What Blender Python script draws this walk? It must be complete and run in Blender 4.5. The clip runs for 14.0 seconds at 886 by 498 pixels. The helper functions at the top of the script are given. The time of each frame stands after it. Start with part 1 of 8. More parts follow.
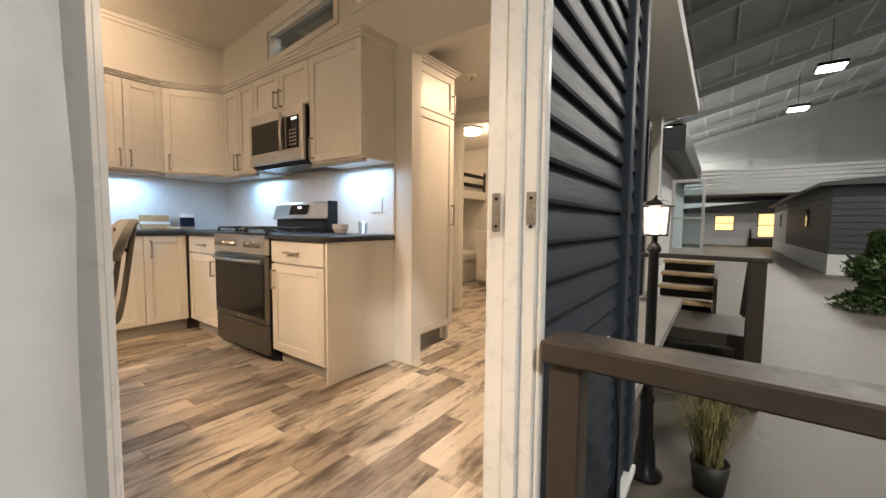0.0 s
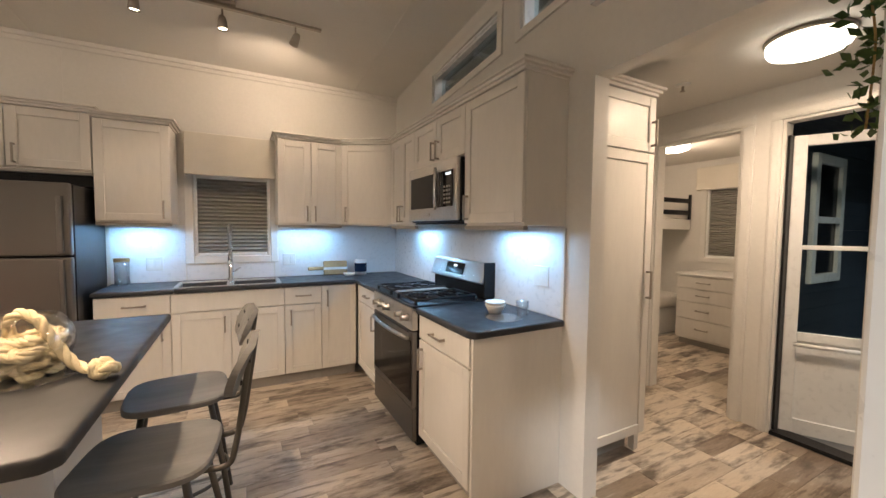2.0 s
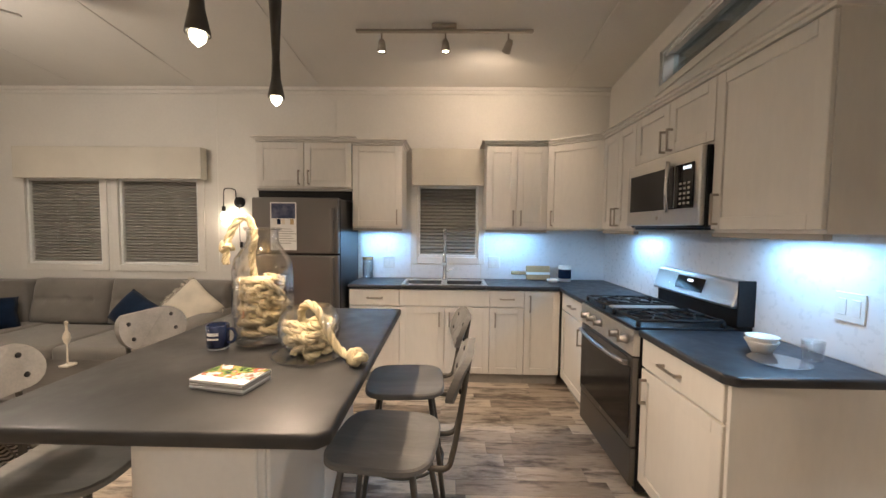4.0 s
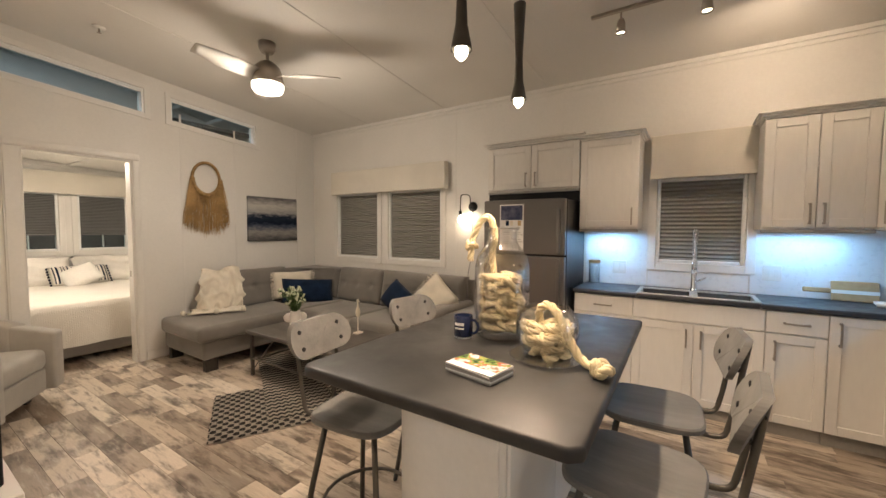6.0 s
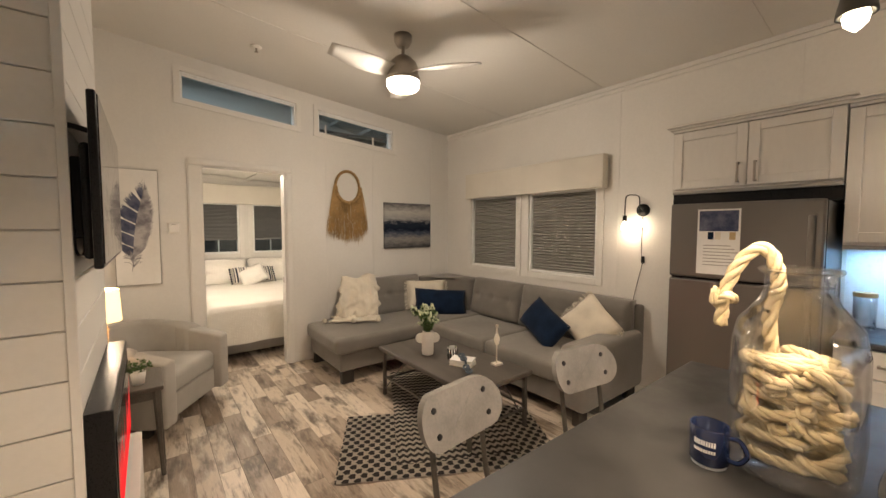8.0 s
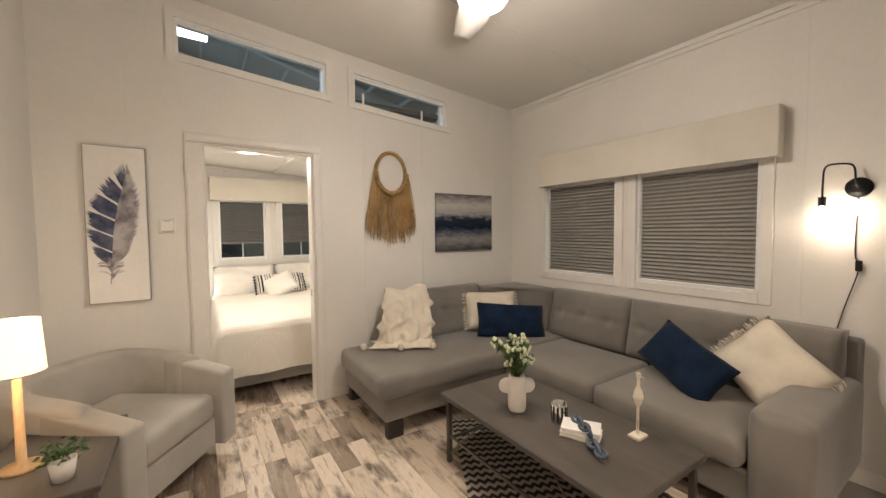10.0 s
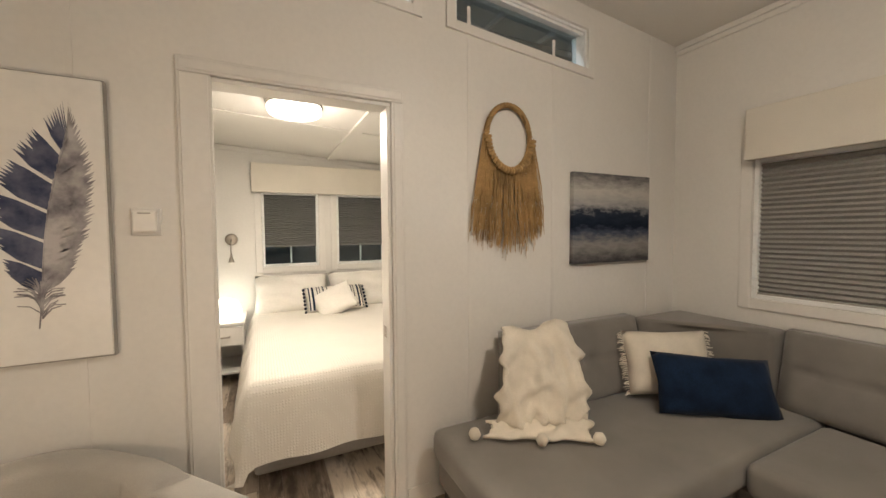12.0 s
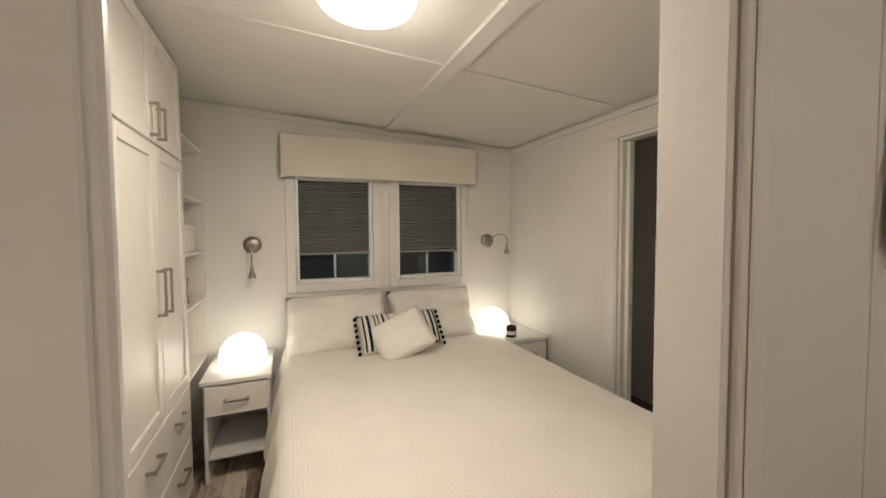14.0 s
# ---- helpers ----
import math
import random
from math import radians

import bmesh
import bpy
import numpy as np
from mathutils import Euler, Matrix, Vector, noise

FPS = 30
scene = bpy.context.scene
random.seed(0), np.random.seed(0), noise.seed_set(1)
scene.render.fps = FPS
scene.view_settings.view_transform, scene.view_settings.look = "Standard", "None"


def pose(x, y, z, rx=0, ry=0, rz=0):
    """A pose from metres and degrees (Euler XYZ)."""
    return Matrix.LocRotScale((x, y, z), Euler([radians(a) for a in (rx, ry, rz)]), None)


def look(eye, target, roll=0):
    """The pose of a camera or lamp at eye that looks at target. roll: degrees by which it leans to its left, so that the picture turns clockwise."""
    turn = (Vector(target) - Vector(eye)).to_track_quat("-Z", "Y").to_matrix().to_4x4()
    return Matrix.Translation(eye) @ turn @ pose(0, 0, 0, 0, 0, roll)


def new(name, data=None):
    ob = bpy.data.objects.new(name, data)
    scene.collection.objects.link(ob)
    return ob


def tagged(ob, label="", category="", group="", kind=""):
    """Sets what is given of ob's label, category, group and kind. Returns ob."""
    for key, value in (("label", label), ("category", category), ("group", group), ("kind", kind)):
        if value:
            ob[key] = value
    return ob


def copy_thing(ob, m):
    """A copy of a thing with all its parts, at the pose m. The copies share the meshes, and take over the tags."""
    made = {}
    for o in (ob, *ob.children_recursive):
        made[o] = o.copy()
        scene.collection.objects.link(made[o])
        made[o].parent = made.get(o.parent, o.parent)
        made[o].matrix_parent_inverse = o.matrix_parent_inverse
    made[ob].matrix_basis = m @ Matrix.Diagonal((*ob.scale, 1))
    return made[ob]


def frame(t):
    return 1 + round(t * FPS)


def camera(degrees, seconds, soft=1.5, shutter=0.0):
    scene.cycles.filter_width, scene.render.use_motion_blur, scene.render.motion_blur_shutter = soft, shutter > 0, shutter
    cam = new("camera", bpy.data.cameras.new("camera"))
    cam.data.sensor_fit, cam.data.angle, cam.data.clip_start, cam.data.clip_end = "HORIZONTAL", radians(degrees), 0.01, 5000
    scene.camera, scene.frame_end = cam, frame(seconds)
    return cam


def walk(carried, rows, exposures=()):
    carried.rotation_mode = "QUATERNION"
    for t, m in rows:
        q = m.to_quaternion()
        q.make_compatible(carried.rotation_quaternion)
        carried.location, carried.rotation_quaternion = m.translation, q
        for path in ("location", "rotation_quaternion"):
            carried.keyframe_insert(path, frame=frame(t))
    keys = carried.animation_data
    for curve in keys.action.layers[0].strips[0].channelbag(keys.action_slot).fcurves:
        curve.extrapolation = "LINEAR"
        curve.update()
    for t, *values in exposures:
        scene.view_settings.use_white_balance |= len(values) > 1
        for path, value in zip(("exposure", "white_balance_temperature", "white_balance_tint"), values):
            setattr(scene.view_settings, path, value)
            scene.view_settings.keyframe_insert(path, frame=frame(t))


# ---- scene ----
cam = camera(99.2, 14.0)
PATH = [
    (0, (0.316, 0.281, 0.989), (-0.865, 1.89, 0.858), 0.5),
    (0.5, (0.264, 0.412, 1.137), (-1.067, 1.899, 1.014), 0.4),
    (1, (0.121, 0.564, 1.178), (-1.397, 1.86, 1.052), 0.6),
    (1.5, (-0.008, 0.672, 1.359), (-1.695, 1.741, 1.247), 0.5),
    (2, (-0.082, 0.721, 1.392), (-1.847, 1.657, 1.287), 0.6),
    (2.5, (-0.195, 0.81, 1.404), (-2.028, 1.603, 1.301), 0.6),
    (3, (-0.237, 0.791, 1.417), (-2.149, 1.37, 1.313), 0.6),
    (3.5, (-0.243, 0.741, 1.416), (-2.222, 1.014, 1.313), 0.6),
    (4, (-0.236, 0.67, 1.422), (-2.233, 0.633, 1.312), 0.6),
    (4.2, (-0.225, 0.637, 1.425), (-2.216, 0.475, 1.314), 0.6),
    (6.3, (-0.308, 0.521, 1.404), (-1.914, -0.666, 1.292), 0.1),
    (6.5, (-0.376, 0.46, 1.407), (-1.931, -0.793, 1.288), 0.0),
    (7, (-0.492, 0.351, 1.513), (-1.88, -1.085, 1.405), 0.1),
    (7.5, (-0.536, 0.252, 1.534), (-1.826, -1.273, 1.427), 0.1),
    (8, (-0.635, 0.052, 1.509), (-1.866, -1.521, 1.396), 0.1),
    (8.2, (-0.668, -0.054, 1.513), (-1.892, -1.632, 1.4), -0.1),
    (10.3, (-1.04, -1.18, 1.44), (-2.085, -2.881, 1.347), -0.4),
    (10.5, (-1.062, -1.323, 1.441), (-2.075, -3.045, 1.348), -0.3),
    (11, (-1.107, -1.683, 1.46), (-2.055, -3.442, 1.371), -0.3),
    (11.5, (-1.197, -2.032, 1.463), (-2.115, -3.806, 1.368), -0.4),
    (12, (-1.227, -2.402, 1.453), (-2.096, -4.201, 1.362), -0.4),
    (12.5, (-1.205, -2.756, 1.472), (-2.01, -4.585, 1.382), -0.3),
    (13, (-1.238, -3.166, 1.466), (-2.014, -5.008, 1.375), -0.3),
    (13.5, (-1.216, -3.545, 1.459), (-1.981, -5.391, 1.369), -0.4),
    (14, (-1.184, -3.869, 1.472), (-1.946, -5.716, 1.382), -0.4),
]
walk(cam, [(t, look(eye, target, roll)) for t, eye, target, roll in PATH],
     [(0, -0.1, 7500, 13), (0.6, -0.17, 6950, 11), (1.5, -0.4, 6600, 11), (2, -0.36, 6500, 11), (4, -0.38, 6250, 10), (7.5, -0.42, 6600, 10), (11, -0.18, 6000, 9), (12, -0.38, 6200, 8), (13, -0.92, 6250, 9), (14, -1.08, 6150, 9)])

# ---- exposure, world and lights ----
W = bpy.data.worlds.new("hall_air")
scene.world = W
W.use_nodes = True
W.node_tree.nodes["Background"].inputs[0].default_value = (0.75, 0.85, 1.0, 1)
W.node_tree.nodes["Background"].inputs[1].default_value = 0.012
WARM = (1.0, 0.75, 0.53)
SOFT = (1.0, 0.84, 0.68)


def lamp(name, kind, place, watts, colour=WARM, size=0.1, target=None, spot=80, size_y=None):
    data = bpy.data.lights.new(name, kind)
    data.energy, data.color = watts, colour
    if kind == "AREA":
        data.size = size
        data.shape = "SQUARE"
        if size_y:
            data.shape, data.size_y = "RECTANGLE", size_y
    else:
        data.shadow_soft_size = size
    if kind == "SPOT":
        data.spot_size, data.spot_blend = radians(spot), 0.6
    ob = new(name, data)
    ob.matrix_basis = look(place, target or (place[0], place[1] + 0.001, place[2] - 1))
    return ob


# room lamps
lamp("fan_bulb", "SPOT", (-2.23, -2.49, 2.55), 88, SOFT, 0.09, None, 172)
lamp("fan_glow", "POINT", (-2.23, -2.49, 2.50), 44, SOFT, 0.08)
for x, y in ((-1.305, -0.04), (-1.82, -0.058)):
    lamp("pendant_bulb", "SPOT", (x, y, 1.912), 72, WARM, 0.02, None, 168)
lamp("track_bulb", "SPOT", (-3.09, 0.145, 2.66), 27, WARM, 0.03, (-2.85, 0.35, 0), 115)
lamp("track_bulb", "SPOT", (-3.08, 0.63, 2.66), 30, WARM, 0.03, (-2.35, 0.95, 0), 115)
lamp("track_bulb", "SPOT", (-3.17, 1.045, 2.68), 31, WARM, 0.03, (-4.08, 0.88, 2.05), 150)
lamp("hall_bulb", "AREA", (-0.95, 3.25, 2.275), 31, WARM, 0.26)
lamp("bunk_bulb", "POINT", (-2.6, 4.9, 2.15), 26, WARM, 0.12)
lamp("bedroom_bulb", "AREA", (-1.46, -5.22, 2.235), 32, SOFT, 0.26)
lamp("bedroom_glow", "POINT", (-1.46, -5.22, 2.12), 14, SOFT, 0.12)
lamp("sconce_bulb", "POINT", (-3.97, -1.555, 1.47), 2.6, WARM, 0.03)
lamp("table_lamp_bulb", "POINT", (-0.41, -3.03, 1.17), 11, WARM, 0.03)
for x, y, l, v in ((-3.93, -0.02, 0.3, 0), (-3.93, 1.27, 0.45, 0), (-3.2, 2.12, 0.4, 1), (-1.85, 2.12, 0.4, 1)):
    lamp("cabinet_strip_light", "AREA", (x, y, 1.385), 5.6, (0.30, 0.62, 1.0), 0.04 if v == 0 else l, None, 80, l if v == 0 else 0.04)
# the show hall outside
# the lamps at y = -8 and -14 are unseen, added to brighten the clerestory view
BAYS = ((5.4, 34), (5.1, 44), (-3.8, 45.4), (-4, 57), (5.5, 24), (5.5, 13), (14, 8), (-1.1, -22.6), (8, -8), (-12, -14))
for x, y in BAYS:
    lamp("high_bay_light", "AREA", (x, y, 10.8), 900 if y > 0 else 2200, (0.93, 0.97, 1.0), 1.2)
lamp("porch_light", "POINT", (-0.059, 3.2, 1.03), 8, SOFT, 0.05)

# ---- materials ----


def nodes_of(name):
    m = bpy.data.materials.new(name)
    m.use_nodes = True
    t = m.node_tree
    return m, t, t.nodes["Principled BSDF"]


def link(t, a, b):
    t.links.new(a, b)


def coords(t, scale=(1, 1, 1), per_object=0.0):
    tc = t.nodes.new("ShaderNodeTexCoord")
    mp = t.nodes.new("ShaderNodeMapping")
    mp.inputs["Scale"].default_value = scale
    link(t, tc.outputs["Object"], mp.inputs["Vector"])
    if per_object:
        oi = t.nodes.new("ShaderNodeObjectInfo")
        mu = t.nodes.new("ShaderNodeMath")
        mu.operation, mu.inputs[1].default_value = "MULTIPLY", per_object
        link(t, oi.outputs["Random"], mu.inputs[0])
        link(t, mu.outputs[0], mp.inputs["Location"])
    return mp.outputs["Vector"]


def noise_tex(t, vec, scale, detail=4.0, rough=0.55):
    n = t.nodes.new("ShaderNodeTexNoise")
    n.inputs["Scale"].default_value, n.inputs["Detail"].default_value, n.inputs["Roughness"].default_value = scale, detail, rough
    link(t, vec, n.inputs["Vector"])
    return n.outputs["Fac"]


def ramp(t, fac, stops):
    r = t.nodes.new("ShaderNodeValToRGB")
    e = r.color_ramp.elements
    while len(e) < len(stops):
        e.new(0.5)
    for k, (p, c) in enumerate(stops):
        e[k].position, e[k].color = p, (*c, 1)
    link(t, fac, r.inputs[0])
    return r.outputs[0]


def mixed(t, fac, a, b, mode="MIX"):
    m = t.nodes.new("ShaderNodeMix")
    m.data_type, m.blend_type = "RGBA", mode
    if isinstance(fac, float):
        m.inputs[0].default_value = fac
    else:
        link(t, fac, m.inputs[0])
    for s, v in ((6, a), (7, b)):
        if isinstance(v, tuple):
            m.inputs[s].default_value = (*v, 1)
        else:
            link(t, v, m.inputs[s])
    return m.outputs[2]


def bumped(t, bsdf, height, strength=0.2, dist=0.002):
    b = t.nodes.new("ShaderNodeBump")
    b.inputs["Strength"].default_value, b.inputs["Distance"].default_value = strength, dist
    link(t, height, b.inputs["Height"])
    link(t, b.outputs[0], bsdf.inputs["Normal"])


def surface(name, colour, rough=0.5, metal=0.0, vary=0.12, grain=60.0, bump=0.15, big=2.5, stretch=(1, 1, 1), sheen=0.0, coat=0.0):
    """A surface with broad stains, fine grain and slight relief."""
    m, t, b = nodes_of(name)
    v = coords(t, stretch, 5.0)
    broad, fine = noise_tex(t, v, big), noise_tex(t, v, grain, 3)
    dark = tuple(c * (1 - vary) for c in colour)
    light = tuple(min(1, c * (1 + vary * 0.6)) for c in colour)
    c1 = ramp(t, broad, [(0.3, dark), (0.7, light)])
    c2 = ramp(t, fine, [(0.3, (1 - vary * 0.7,) * 3), (0.65, (1, 1, 1))])
    link(t, mixed(t, 1.0, c1, c2, "MULTIPLY"), b.inputs["Base Color"])
    r = ramp(t, fine, [(0.3, (max(0, rough - 0.06),) * 3), (0.7, (min(1, rough + 0.08),) * 3)])
    link(t, r, b.inputs["Roughness"])
    b.inputs["Metallic"].default_value = metal
    b.inputs["Sheen Weight"].default_value = sheen
    b.inputs["Coat Weight"].default_value = coat
    if bump:
        bumped(t, b, fine, bump)
    return m


def glowing(name, colour, strength):
    m, t, b = nodes_of(name)
    b.inputs["Base Color"].default_value = (*colour, 1)
    b.inputs["Emission Color"].default_value = (*colour, 1)
    b.inputs["Emission Strength"].default_value = strength
    return m


def clear(name, tint=(1, 1, 1), rough=0.0):
    m, t, b = nodes_of(name)
    t.nodes.remove(b)
    g = t.nodes.new("ShaderNodeBsdfGlossy")
    g.inputs["Roughness"].default_value = rough
    tr = t.nodes.new("ShaderNodeBsdfTransparent")
    tr.inputs[0].default_value = (*tint, 1)
    f = t.nodes.new("ShaderNodeLayerWeight")
    f.inputs[0].default_value = 0.32
    sc = t.nodes.new("ShaderNodeMath")
    sc.operation, sc.inputs[1].default_value, sc.inputs[2].default_value = "MULTIPLY_ADD", 0.65, 0.05
    link(t, f.outputs["Facing"], sc.inputs[0])
    mx = t.nodes.new("ShaderNodeMixShader")
    link(t, sc.outputs[0], mx.inputs[0])
    link(t, tr.outputs[0], mx.inputs[1])
    link(t, g.outputs[0], mx.inputs[2])
    link(t, mx.outputs[0], t.nodes["Material Output"].inputs[0])
    return m


WALL = surface("wall_panel_white", (0.74, 0.72, 0.68), 0.5, 0, 0.05, 45, 0.06, 1.2)
CEIL = surface("ceiling_white", (0.72, 0.70, 0.66), 0.7, 0, 0.05, 60, 0.06, 1.0)
TRIM = surface("trim_white", (0.76, 0.74, 0.70), 0.4, 0, 0.05, 40, 0.05, 3)
JAMB = surface("jamb_white_vinyl", (0.82, 0.83, 0.82), 0.3, 0, 0.05, 25, 0.05, 4)
CAB = surface("cabinet_white_lacquer", (0.74, 0.71, 0.66), 0.38, 0, 0.05, 40, 0.04, 4, (1, 1, 0.25))
KICK = surface("kick_grey", (0.36, 0.34, 0.31), 0.6)
COUNTER = surface("counter_dark_laminate", (0.030, 0.033, 0.040), 0.42, 0, 0.35, 14, 0.05, 5)
ISLAND = surface("island_dark_slate", (0.030, 0.029, 0.028), 0.46, 0, 0.6, 10, 0.05, 3.5)
STEEL = surface("brushed_steel", (0.36, 0.35, 0.335), 0.30, 1.0, 0.02, 420, 0.0, 1.5, (1, 1, 0.3))
BRIGHT = surface("bright_steel", (0.60, 0.59, 0.57), 0.30, 1.0, 0.02, 420, 0.0, 1.5, (1, 1, 0.3))
FRIDGE = surface("dark_brushed_steel", (0.21, 0.20, 0.19), 0.36, 1.0, 0.04, 420, 0.0, 1.5, (1, 1, 0.3))
CHROME = surface("chrome", (0.75, 0.75, 0.75), 0.12, 1.0, 0.03, 60, 0)
NICKEL = surface("satin_nickel", (0.42, 0.38, 0.33), 0.34, 1.0, 0.06, 80, 0)
BLACK = surface("black_enamel", (0.012, 0.012, 0.013), 0.3, 0, 0.04, 300, 0.0)
BLACK.node_tree.nodes["Principled BSDF"].inputs["Specular IOR Level"].default_value = 0.25
IRON = surface("cast_iron", (0.015, 0.015, 0.016), 0.55, 0.3, 0.3, 90, 0.2)
BLACKGLASS = surface("black_glass", (0.006, 0.006, 0.007), 0.1, 0, 0.1, 20, 0)
BLACKGLASS.node_tree.nodes["Principled BSDF"].inputs["Specular IOR Level"].default_value = 0.22
SCREEN = surface("tv_screen", (0.012, 0.013, 0.017), 0.05, 0, 0.1, 20, 0)
SPLASH = surface("backsplash_white", (0.78, 0.79, 0.80), 0.3, 0, 0.03, 30, 0.03)
SOFA = surface("sofa_grey_weave", (0.20, 0.185, 0.165), 0.92, 0, 0.18, 320, 0.5, 3, sheen=0.3)
ARMCH = surface("armchair_grey_weave", (0.42, 0.40, 0.36), 0.92, 0, 0.16, 300, 0.5, 3, sheen=0.3)
CREAM = surface("cream_cotton", (0.72, 0.66, 0.55), 0.95, 0, 0.14, 220, 0.6, 6, sheen=0.2)
NAVY = surface("navy_velvet", (0.010, 0.022, 0.050), 0.85, 0, 0.4, 120, 0.3, 8, sheen=0.06)
NAVY.node_tree.nodes["Principled BSDF"].inputs["Specular IOR Level"].default_value = 0.08
BEDW = surface("bedspread_white", (0.80, 0.77, 0.71), 0.9, 0, 0.08, 55, 0.5, 4, sheen=0.2)
TABLE = surface("table_grey_wood", (0.10, 0.088, 0.075), 0.45, 0, 0.35, 30, 0.12, 3, (3, 0.4, 3))
STOOLW = surface("stool_grey_wood", (0.185, 0.18, 0.17), 0.6, 0, 0.25, 40, 0.1, 3, (3, 0.5, 3))
STOOLM = surface("stool_grey_steel", (0.13, 0.12, 0.105), 0.45, 0.7, 0.2, 60, 0.05)
DARKWOOD = surface("dark_feet", (0.03, 0.025, 0.02), 0.5)
JUTE = surface("jute", (0.44, 0.28, 0.115), 0.9, 0, 0.45, 150, 0.4, 9)
ROPE = surface("cotton_rope", (0.70, 0.59, 0.37), 0.9, 0, 0.16, 160, 0.5, 10)
CERAMIC = surface("white_ceramic", (0.80, 0.78, 0.74), 0.35, 0, 0.06, 30, 0.1)
NAVYMUG = surface("navy_glaze", (0.010, 0.018, 0.055), 0.12, 0, 0.15, 30, 0.02, coat=0.5)


def photo_material():
    m, t, b = nodes_of("printed_photo")
    n = noise_tex(t, coords(t), 22, 3)
    link(t, ramp(t, n, [(0.30, (0.02, 0.02, 0.02)), (0.40, (0.06, 0.13, 0.03)), (0.48, (0.30, 0.33, 0.10)), (0.53, (0.35, 0.05, 0.03)), (0.58, (0.75, 0.74, 0.70)), (0.70, (0.20, 0.12, 0.07))]), b.inputs["Base Color"])
    b.inputs["Roughness"].default_value = 0.25
    return m


PHOTO = photo_material()
PAPER = surface("white_paper", (0.80, 0.79, 0.76), 0.6, 0, 0.05, 40, 0.03)
GLASS = clear("clear_glass")
PANE = clear("window_pane", (0.85, 0.93, 0.95))
LEAF = surface("leaf_green", (0.07, 0.13, 0.035), 0.6, 0, 0.4, 30, 0.1, 8)
DRYLEAF = surface("dry_grass_blade", (0.30, 0.27, 0.11), 0.7, 0, 0.5, 20, 0.1, 8)
FLOWER = surface("white_bud", (0.58, 0.62, 0.42), 0.7, 0, 0.1, 40, 0.1)
POT = surface("black_pot", (0.02, 0.02, 0.02), 0.5)
SIDING = surface("navy_vinyl_siding", (0.026, 0.037, 0.052), 0.55, 0, 0.15, 18, 0.12, 2, (0.3, 0.3, 4))
GREYSIDING = surface("grey_vinyl_siding", (0.06, 0.065, 0.07), 0.45, 0, 0.15, 18, 0.1, 2)
DECKBR = surface("brown_rail_paint", (0.050, 0.038, 0.030), 0.5, 0, 0.2, 40, 0.15, 4)
PINE = surface("raw_pine", (0.48, 0.34, 0.18), 0.6, 0, 0.25, 30, 0.15, 3, (4, 0.4, 4))
CONCRETE = surface("hall_concrete", (0.105, 0.092, 0.075), 0.5, 0, 0.14, 30, 0.1, 0.6)
HALLWHITE = surface("hall_white_sheet", (0.62, 0.64, 0.64), 0.6, 0, 0.08, 10, 0.05, 0.5)
ROOFGREY = surface("hall_roof_sheet", (0.42, 0.44, 0.44), 0.6, 0, 0.15, 8, 0.05, 0.4)
SKIRT = surface("white_skirting", (0.72, 0.73, 0.72), 0.5, 0, 0.06, 20, 0.05)
BEAD = surface("wood_bead", (0.52, 0.38, 0.20), 0.5)
CORKW = surface("board_wood", (0.55, 0.36, 0.17), 0.5, 0, 0.2, 30, 0.1, 4, (4, 1, 1))
SHADEW = surface("valance_fabric", (0.70, 0.66, 0.58), 0.9, 0, 0.06, 160, 0.3, 3)
BULB = glowing("lit_bulb", (1.0, 0.86, 0.62), 16)
OPAL = glowing("lit_opal_glass", (1.0, 0.90, 0.74), 9)
OPAL2 = glowing("lit_bedside_dome", (1.0, 0.92, 0.76), 7)
DRUM = glowing("lit_drum_shade", (1.0, 0.72, 0.36), 2.4)
LED = glowing("lit_hall_panel", (0.95, 0.98, 1.0), 30)
WARMWIN = glowing("lit_far_window", (1.0, 0.68, 0.34), 1.6)
FLAME = glowing("red_flame_glow", (1.0, 0.03, 0.05), 0.3)
LEDTEXT = glowing("clock_digits", (0.8, 0.9, 1.0), 3)


def plank_material():
    m, t, b = nodes_of("floor_barnwood_vinyl")
    v = coords(t, (6.0, 0.8, 1), 91.0)
    v2 = coords(t, (3.2, 1.0, 1), 57.0)
    grain = noise_tex(t, v, 4.5, 5, 0.62)
    patch = noise_tex(t, v2, 2.6, 6, 0.62)
    fine = noise_tex(t, coords(t, (60, 3, 1), 33.0), 6, 4)
    oi = t.nodes.new("ShaderNodeObjectInfo")
    tone = ramp(t, oi.outputs["Random"], [(0.0, (0.26, 0.20, 0.15)), (0.16, (0.38, 0.31, 0.24)), (0.36, (0.56, 0.47, 0.37)), (0.6, (0.66, 0.57, 0.46)), (0.85, (0.72, 0.63, 0.52)), (1.0, (0.48, 0.40, 0.31))])
    dark = mixed(t, ramp(t, patch, [(0.50, (0, 0, 0)), (0.66, (0.92, 0.92, 0.92))]), tone, (0.075, 0.052, 0.037))
    streak = mixed(t, ramp(t, grain, [(0.34, (0.75, 0.75, 0.75)), (0.46, (0, 0, 0))]), dark, (0.12, 0.085, 0.06))
    pale = mixed(t, ramp(t, grain, [(0.56, (0, 0, 0)), (0.75, (0.6, 0.6, 0.6))]), streak, (0.70, 0.62, 0.51))
    link(t, mixed(t, 1.0, pale, ramp(t, fine, [(0.3, (0.82,) * 3), (0.6, (1, 1, 1))]), "MULTIPLY"), b.inputs["Base Color"])
    b.inputs["Roughness"].default_value = 0.42
    bumped(t, b, grain, 0.12, 0.001)
    return m


PLANK = plank_material()


